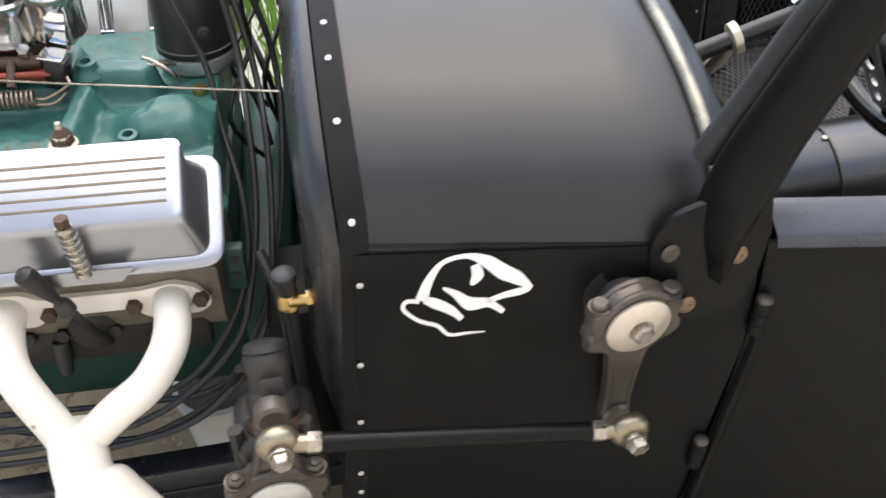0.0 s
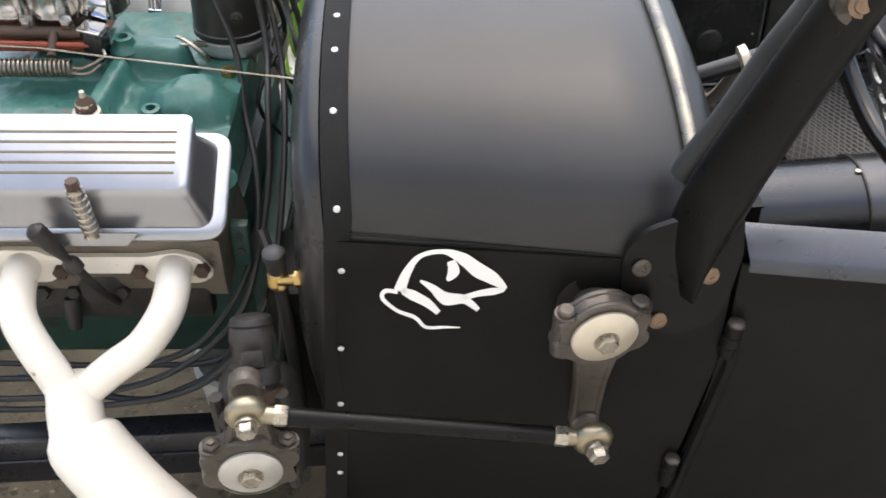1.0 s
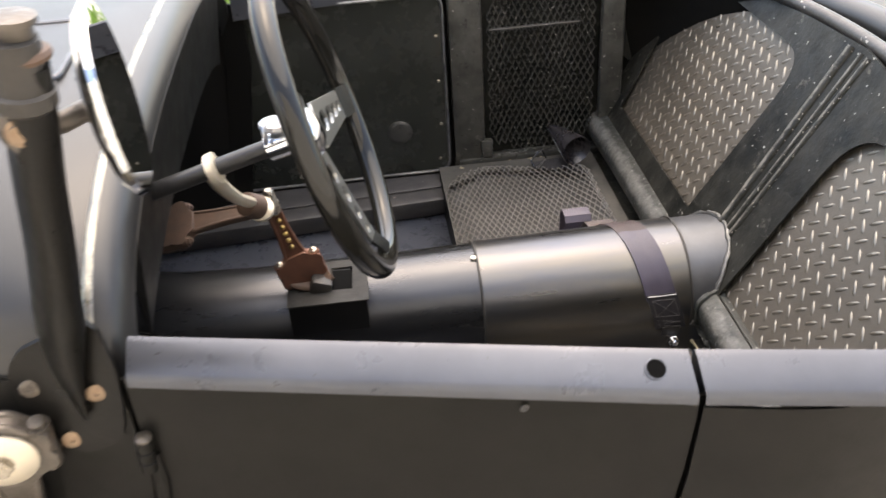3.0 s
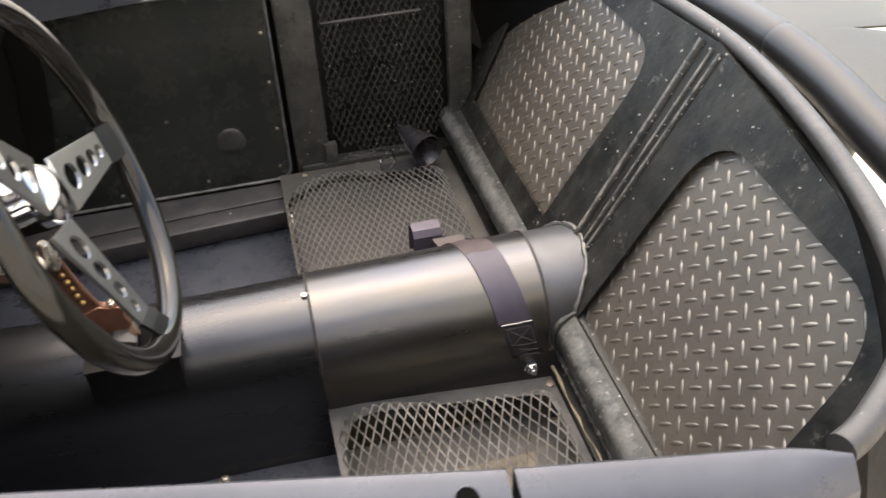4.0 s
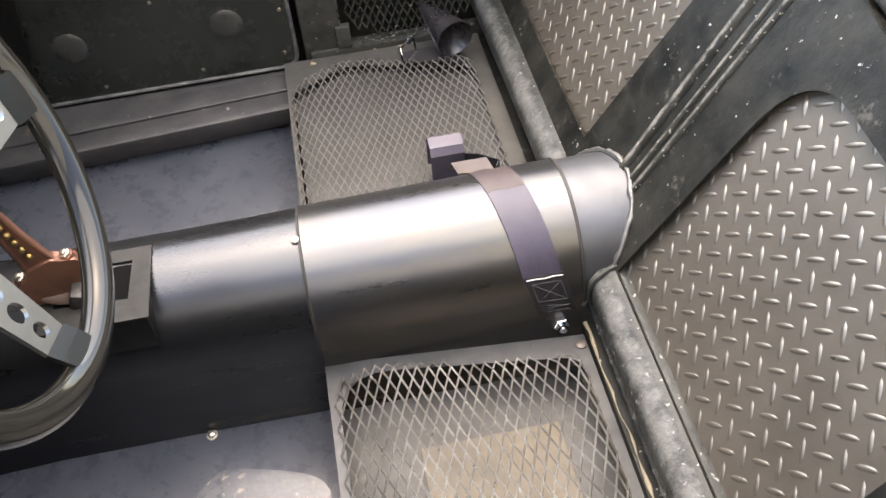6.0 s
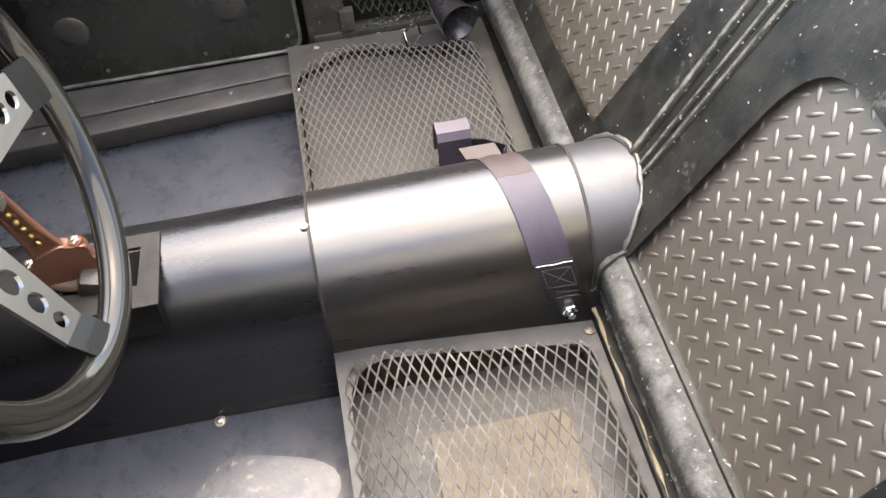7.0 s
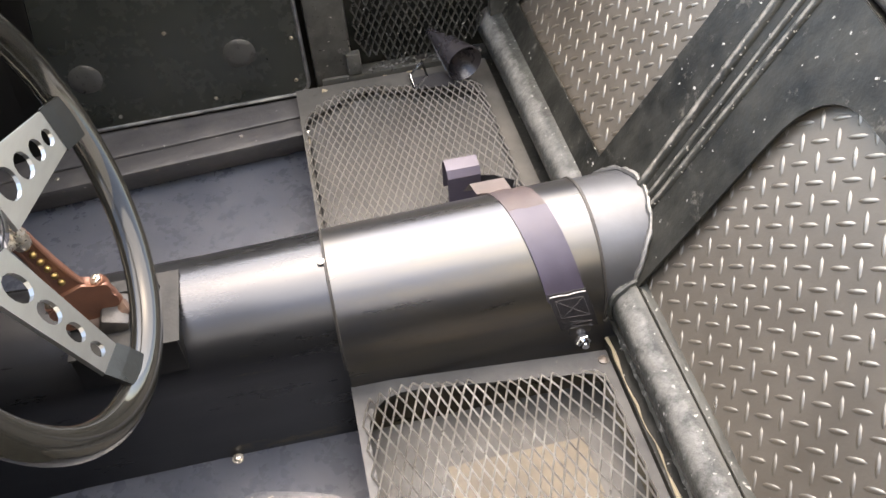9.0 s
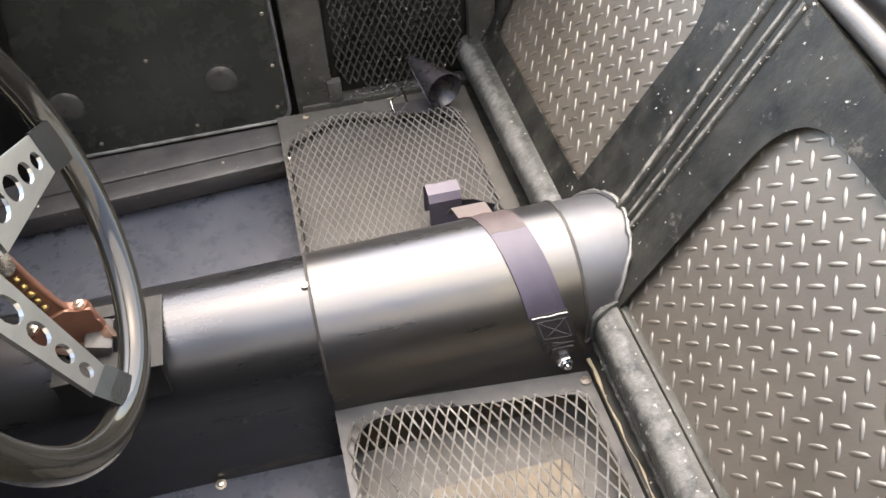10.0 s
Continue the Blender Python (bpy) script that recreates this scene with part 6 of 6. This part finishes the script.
for x, z in ((-0.300, 0.862), (-0.211, 0.864), (-0.410, 0.862), (-0.512, 0.866)):
    bm = bm_new()
    hexagon(bm, (x, 0.141, z), (0, -1, 0.1), 0.0115, 0.013)
    part("bolt", bm, RUST, header, "rusty port bolt")

dip = thing("dipstick", (-0.34, 0.13, 0.80), "dark iron dipstick with a thick handle slanting over the port flange", "dipstick")
bm = bm_new()
tube(bm, smooth_path([(-0.344, 0.140, 0.800), (-0.350, 0.125, 0.825), (-0.373, 0.097, 0.909), (-0.378, 0.094, 0.922)], 5), 0.0058, 10)
part("tube", bm, DARK_IRON, dip)
bm = bm_new()
lathe(bm, (-0.368, 0.100, 0.893), (-0.40, -0.10, 0.92), ((0, 0.006), (0.004, 0.0115), (0.014, 0.0125), (0.022, 0.0105), (0.026, 0.007)), 14)
part("collar", bm, DARK_IRON, dip)
bm = bm_new()
lathe(bm, (-0.378, 0.094, 0.922), (-0.40, -0.16, 0.90), ((0, 0.0065), (0.012, 0.0085), (0.030, 0.0115), (0.050, 0.0135), (0.060, 0.0125), (0.066, 0.006)), 14)
part("handle", bm, DARK_IRON, dip, "dark tapered handle")

dist = thing("distributor", (-0.212, 0.555, 1.0), "black distributor cap on an aluminium housing", "distributor")
bm = bm_new()
lathe(bm, (-0.212, 0.560, 0.930), (0, -0.03, 1), ((0, 0.024), (0.045, 0.025), (0.050, 0.034), (0.072, 0.040), (0.080, 0.054), (0.090, 0.062), (0.108, 0.062), (0.112, 0.057)), 32)
part("housing", bm, SCREW, dist, "dull aluminium housing")
bm = bm_new()
lathe(bm, (-0.212, 0.557, 1.040), (0, -0.03, 1), ((0, 0.058), (0.003, 0.0635), (0.012, 0.064), (0.014, 0.0615), (0.06, 0.060), (0.10, 0.058), (0.125, 0.053), (0.130, 0.03)), 32)
cap = part("cap", bm, PLASTIC, dist, "black ribbed cap")
for k in range(8):
    a = k * math.tau / 8 + 0.3
    bm = bm_new()
    lathe(bm, (-0.212 + 0.040 * math.cos(a), 0.555 + 0.040 * math.sin(a), 1.160), (0.25 * math.cos(a), 0.25 * math.sin(a), 1), ((0, 0.013), (0.02, 0.011), (0.028, 0.0125), (0.05, 0.010), (0.058, 0.006)), 12)
    part("tower", bm, PLASTIC, cap, "black plug tower")
bm = bm_new()
lathe(bm, (-0.192, 0.502, 1.085), (0.2, -1, 0.2), ((0, 0.011), (0.008, 0.010), (0.009, 0.005), (0.006, 0.004)), 12)
part("clip", bm, PLASTIC, cap, "round cap screw boss")
bm = bm_new()
lathe(bm, (-0.205, 0.455, 0.985), (0, -0.1, 1), ((0, 0.016), (0.022, 0.016), (0.024, 0.013), (0.034, 0.012)), 16)
part("drain_plug", bm, BRASS, dist, "brassy plug below the housing")
bm = bm_new()
box(bm, pose(-0.262, 0.475, 1.052, -10, 15, 25), (0.045, 0.03, 0.004), 0.001)
tube(bm, smooth_path([(-0.285, 0.48, 1.060), (-0.262, 0.462, 1.058), (-0.243, 0.455, 1.045), (-0.235, 0.46, 1.03)], 4), 0.004, 8)
part("hold_down", bm, BOLT, dist, "bright hold-down clamp")

WIRES = [[(-0.25, 0.52, 1.20), (-0.235, 0.49, 1.235), (-0.215, 0.475, 1.16), (-0.184, 0.455, 1.045), (-0.175, 0.40, 0.967), (-0.158, 0.32, 0.894), (-0.166, 0.25, 0.809), (-0.216, 0.2, 0.725), (-0.298, 0.2, 0.64), (-0.42, 0.2, 0.605), (-0.62, 0.21, 0.585), (-1.02, 0.24, 0.60)],
         [(-0.17, 0.53, 1.20), (-0.152, 0.49, 1.235), (-0.141, 0.48, 1.15), (-0.133, 0.455, 1.054), (-0.131, 0.38, 0.992), (-0.137, 0.3, 0.894), (-0.161, 0.22, 0.8), (-0.204, 0.18, 0.718), (-0.314, 0.18, 0.62), (-0.44, 0.18, 0.575), (-0.66, 0.19, 0.56), (-1.02, 0.22, 0.58)],
         [(-0.175, 0.56, 1.20), (-0.145, 0.52, 1.235), (-0.128, 0.495, 1.14), (-0.114, 0.455, 1.033), (-0.109, 0.38, 0.969), (-0.115, 0.3, 0.89), (-0.133, 0.22, 0.794), (-0.157, 0.17, 0.742), (-0.22, 0.16, 0.65), (-0.34, 0.165, 0.57), (-0.60, 0.18, 0.54), (-1.02, 0.20, 0.56)],
         [(-0.21, 0.60, 1.20), (-0.15, 0.60, 1.22), (-0.105, 0.58, 1.08), (-0.09, 0.55, 0.98), (-0.095, 0.45, 0.90), (-0.12, 0.33, 0.80), (-0.17, 0.24, 0.70), (-0.25, 0.22, 0.60), (-0.42, 0.28, 0.53), (-0.75, 0.34, 0.50), (-1.02, 0.36, 0.52)]]
for path in WIRES:
    bm = bm_new()
    tube(bm, smooth_path(path, 6), 0.0054, 8)
    single("spark_plug_wire", bm, WIRE, "grey-black rubber spark plug wire from the distributor", "wire", "spark plug wires")
bm = bm_new()
tube(bm, smooth_path([(-0.195, 0.13, 0.72), (-0.25, 0.2, 0.60), (-0.34, 0.25, 0.50), (-0.474, 0.3, 0.42), (-0.73, 0.4, 0.40)], 6), 0.007, 8)
single("loose_cable", bm, WIRE, "loose black cable hanging under the engine", "cable")
bm = bm_new()
tube(bm, smooth_path([(-0.13, 0.17, 0.90), (-0.115, 0.14, 0.85), (-0.112, 0.12, 0.78), (-0.125, 0.10, 0.70), (-0.15, 0.10, 0.62)], 6), 0.008, 8)
single("loose_cable", bm, WIRE, "black hose hanging beside the firewall", "cable")
loom = thing("wiring_loom", (-0.11, 0.68, 0.85), "tangled black wiring loom behind the distributor", "wiring")
random.seed(11)
for k in range(7):
    bm = bm_new()
    x, y = random.uniform(-0.14, -0.09), random.uniform(0.55, 0.8)
    tube(bm, smooth_path([(x, y, 1.1), (x + random.uniform(-.05, .05), y + 0.05, 1.0), (x + random.uniform(-.05, .05), y - 0.05, 0.92), (x, y, 0.80)], 5), 0.0045, 6)
    part("wire", bm, WIRE, loom)
bm = bm_new()
tube(bm, [(-0.62, 0.405, 1.084), (-0.467, 0.397, 1.080), (-0.381, 0.382, 1.076), (-0.079, 0.312, 1.076)], 0.0016, 6)
single("throttle_cable", bm, BOLT, "thin bright throttle cable across the intake", "cable")

carb = thing("carburetor", (-0.46, 0.56, 1.06), "polished carburettor with clear rounded bowls", "carburettor")
bm = bm_new()
box(bm, (-0.50, 0.53, 1.078), (0.18, 0.10, 0.040), 0.012, 3)
part("base", bm, RUST, carb, "brown stained cast base")
for x, y, r, h in ((-0.400, 0.505, 0.040, 0.14), (-0.468, 0.490, 0.037, 0.13), (-0.535, 0.495, 0.040, 0.13), (-0.43, 0.580, 0.050, 0.15), (-0.53, 0.580, 0.050, 0.15)):
    bm = bm_new()
    lathe(bm, (x, y, 1.090), (0.03, -0.08, 1), ((0, r * 0.72), (0.006, r * 0.9), (0.012, r * 1.0), (0.020, r * 0.96), (0.030, r * 0.90), (h * 0.45, r * 0.93), (h * 0.52, r * 1.06), (h * 0.57, r * 1.06), (h * 0.60, r * 0.94), (h * 0.85, r * 0.9), (h, r * 0.75), (h + 0.012, r * 0.3)), 28)
    for k in range(4):
        a = 0.6 + k * math.tau / 4
        tube(bm, [(x + r * 0.95 * math.cos(a), y + r * 0.95 * math.sin(a), 1.093), (x + r * 0.95 * math.cos(a), y + r * 0.95 * math.sin(a), 1.085 + h * 0.6)], 0.0055, 8)
    part("bowl", bm, CARB, carb, "shiny rounded bowl")
bm = bm_new()
box(bm, pose(-0.398, 0.440, 1.068, 0, 10, -8), (0.030, 0.034, 0.046), 0.003)
part("bracket", bm, GLOSS_PANEL, carb, "black folded bracket")
bm = bm_new()
box(bm, pose(-0.400, 0.440, 1.0935, 0, 10, -8), (0.034, 0.038, 0.004), 0.001)
box(bm, pose(-0.394, 0.465, 1.120, 0, 10, -8), (0.030, 0.004, 0.055), 0.001)
part("bracket_cap", bm, CHROME, carb, "bright folded bracket top")
bm = bm_new()
tube(bm, smooth_path([(-0.60, 0.425, 1.075), (-0.50, 0.425, 1.073), (-0.405, 0.428, 1.070)], 4), 0.0045, 8)
part("red_cover", bm, RED, carb, "red cable cover")
bm = bm_new()
tube(bm, [(-0.60, 0.448, 1.083), (-0.42, 0.448, 1.080)], 0.010, 10)
tube(bm, [(-0.46, 0.44, 1.085), (-0.46, 0.41, 1.060)], 0.007, 10)
part("throttle_shaft", bm, RUST, carb, "brown throttle shaft")
for x, y in ((-0.50, 0.452), (-0.44, 0.450)):
    bm = bm_new()
    hexagon(bm, (x, y, 1.092), (0, -0.4, 1), 0.011, 0.012)
    part("nut", bm, CARB, carb)
bm = bm_new()
coil = [(-0.545 + 0.120 * k / 170, 0.392 + 0.0125 * math.cos(k * 0.66), 1.050 + 0.0125 * math.sin(k * 0.66)) for k in range(171)]
tube(bm, coil, 0.0021, 6)
tube(bm, smooth_path([(-0.425, 0.392, 1.050), (-0.412, 0.395, 1.048), (-0.39, 0.402, 1.056), (-0.380, 0.41, 1.062), (-0.384, 0.42, 1.066)], 4), 0.0026, 6)
tube(bm, smooth_path([(-0.43, 0.385, 1.045), (-0.40, 0.382, 1.046), (-0.382, 0.392, 1.056)], 4), 0.0022, 6)
single("throttle_spring", bm, SPRING, "weathered coil return spring beside the carburettor", "spring")

# the engine sits tail down by a few degrees
TAIL = Matrix.Translation((-0.30, 0, 0.95)) @ Matrix.Rotation(radians(4), 4, "Y") @ Matrix.Translation((0.30, 0, -0.95))
for ob in [o for o in scene.collection.objects if o.parent is None and o.name.split(".")[0] in
           ("engine", "valve_cover", "exhaust_header", "dipstick", "distributor", "carburetor", "throttle_spring", "throttle_cable")]:
    ob.matrix_world = TAIL @ Matrix.Translation(ob.location)

fitting = thing("brass_fitting", (-0.088, 0.085, 0.80), "hose with a brass fitting beside the firewall", "hose fitting")
bm = bm_new()
lathe(bm, (-0.090, 0.050, 0.896), (0.02, -0.1, 1), ((0, 0.012), (0.004, 0.0155), (0.010, 0.0155), (0.012, 0.0138), (0.022, 0.0138), (0.026, 0.011)), 18)
tube(bm, [(-0.088, 0.040, 0.912), (-0.060, 0.038, 0.914)], 0.0075, 10)
hexagon(bm, (-0.066, 0.038, 0.914), (1, 0, 0), 0.011, 0.009)
part("fitting", bm, BRASS, fitting, "bright brass fitting")
bm = bm_new()
lathe(bm, (-0.089, 0.048, 0.920), (0.02, -0.1, 1), ((0, 0.010), (0.004, 0.0125), (0.022, 0.0125), (0.026, 0.015), (0.036, 0.015), (0.040, 0.010)), 16)
part("socket", bm, RUBBER, fitting)
bm = bm_new()
tube(bm, smooth_path([(-0.090, 0.052, 0.898), (-0.094, 0.065, 0.83), (-0.10, 0.08, 0.74), (-0.11, 0.11, 0.60)], 5), 0.0095, 10)
part("hose", bm, RUBBER, fitting)

# ---- chassis and ground things ----
chassis = thing("chassis_frame", (0.5, YC, 0.0), "blue-black chassis frame on plain wheels", "chassis")
for s in (1, -1):
    y = YC - s * 0.40
    bm = bm_new()
    box(bm, (-0.66, y, 0.435), (1.32, 0.05, 0.11), 0.008, 2)
    part("front_rail", bm, FRAME_BLUE, chassis, "glossy blue-black frame rail")
    bm = bm_new()
    box(bm, (-0.66, y - s * 0.027, 0.44), (1.30, 0.006, 0.012), 0.002, 1)
    part("rail_lip", bm, FRAME_BLUE, chassis)
    bm = bm_new()
    box(bm, (1.14, y, 0.30), (2.44, 0.05, 0.10), 0.008, 2)
    part("rear_rail", bm, FRAME_BLUE, chassis, "glossy blue-black frame rail")
    bm = bm_new()
    box(bm, (-0.04, y, 0.36), (0.08, 0.046, 0.20), 0.008, 2)
    part("rail_step", bm, FRAME_BLUE, chassis)
    for x in (-1.15, 2.25):
        bm = bm_new()
        yy = YC - s * 0.72
        tube(bm, [(x + 0.25 * math.cos(k * math.tau / 32), yy, 0.335 + 0.25 * math.sin(k * math.tau / 32)) for k in range(32)], 0.085, 14, closed=True)
        tyre = part("tyre", bm, RUBBER, chassis, "black tyre")
        bm = bm_new()
        lathe(bm, (x, yy - 0.05, 0.335), (0, 1, 0), ((0, 0.06), (0.004, 0.15), (0.01, 0.20), (0.09, 0.20), (0.1, 0.10)), 24)
        part("rim", bm, SATIN, tyre)
for x in (-1.15, 2.25):
    bm = bm_new()
    tube(bm, [(x, YC - 0.72, 0.335), (x, YC + 0.72, 0.335)], 0.04, 12)
    part("axle", bm, FRAME_BLUE, chassis)
for x in (0.05, 0.9, 1.5):
    bm = bm_new()
    box(bm, (x, YC, 0.30), (0.06, 0.85, 0.05), 0.006)
    part("cross_member", bm, FRAME_BLUE, chassis)

bucket = thing("bucket", (-0.36, 0.56, 0.0), "white plastic container standing on the gravel", "bucket")
bm = bm_new()
lathe(bm, (-0.345, 0.56, 0.005), (0, 0, 1), ((0, 0.075), (0.005, 0.085), (0.24, 0.095), (0.245, 0.10), (0.262, 0.10), (0.265, 0.088), (0.03, 0.08)), 28)
part("shell", bm, BUCKET, bucket)
bm = bm_new()
box(bm, (-0.05, 0.68, 0.06), (0.12, 0.10, 0.09), 0.008)
single("wood_block", bm, WOOD, "weathered wooden block on the gravel", "wood block")
for q, d in (((1.332, 0.414, SEAT_Z + 0.002), (0, 0, 1)),):
    bm = bm_new()
    lathe(bm, q, d, ((0, 0.009), (0.002, 0.0085), (0.004, 0.005), (0.0042, 0.002)), 14)
    part("screw", bm, IRON, car, "small dull screw")
bm = bm_new()
random.seed(8)
path = [(0.985 + 0.009 * k, 1.250 + random.uniform(-.007, .007), 0.480 + random.uniform(-.004, .012) * (1 - k / 8)) for k in range(8)]
tube(bm, path, [random.uniform(0.006, 0.013) * (1 - 0.08 * k) for k in range(8)], 7)
part("sealant", bm, SEALANT, car, "lumpy tan sealant lump")
bm = bm_new()
path = [(1.055 + 0.012 * k, 1.262 + random.uniform(-.003, .003), 0.487 + random.uniform(-.002, .003)) for k in range(20)]
tube(bm, path, [max(0.0008, random.uniform(-0.002, 0.0055)) for k in path], 7)
part("sealant", bm, SEALANT, car, "lumpy tan sealant bead")
bm = bm_new()
path = [(1.349 + random.uniform(-.003, .003), -0.08 + 0.022 * k, 0.490 + random.uniform(-.003, .004)) for k in range(25)]
tube(bm, path, [max(0.0006, random.uniform(-0.003, 0.0042)) for k in path], 6)
part("sealant", bm, SEALANT, car, "yellowed sealant bead")
bm = bm_new()
for k in range(60):
    q = (1.09 + random.random() * 0.26, 1.278 + random.uniform(-.012, .004), 0.503 + random.uniform(-.002, .016))
    r = random.uniform(0.0008, 0.0026)
    tube(bm, [(q[0] - r * 1.6, q[1], q[2]), q, (q[0] + r * 1.4, q[1] + random.uniform(-.003, .003), q[2] + random.uniform(-.003, .003))], [r * 0.5, r, r * 0.4], 6)
tagged(part("weld_spatter", bm, WELD, car, "crusty weld spatter"), kind="stuff")
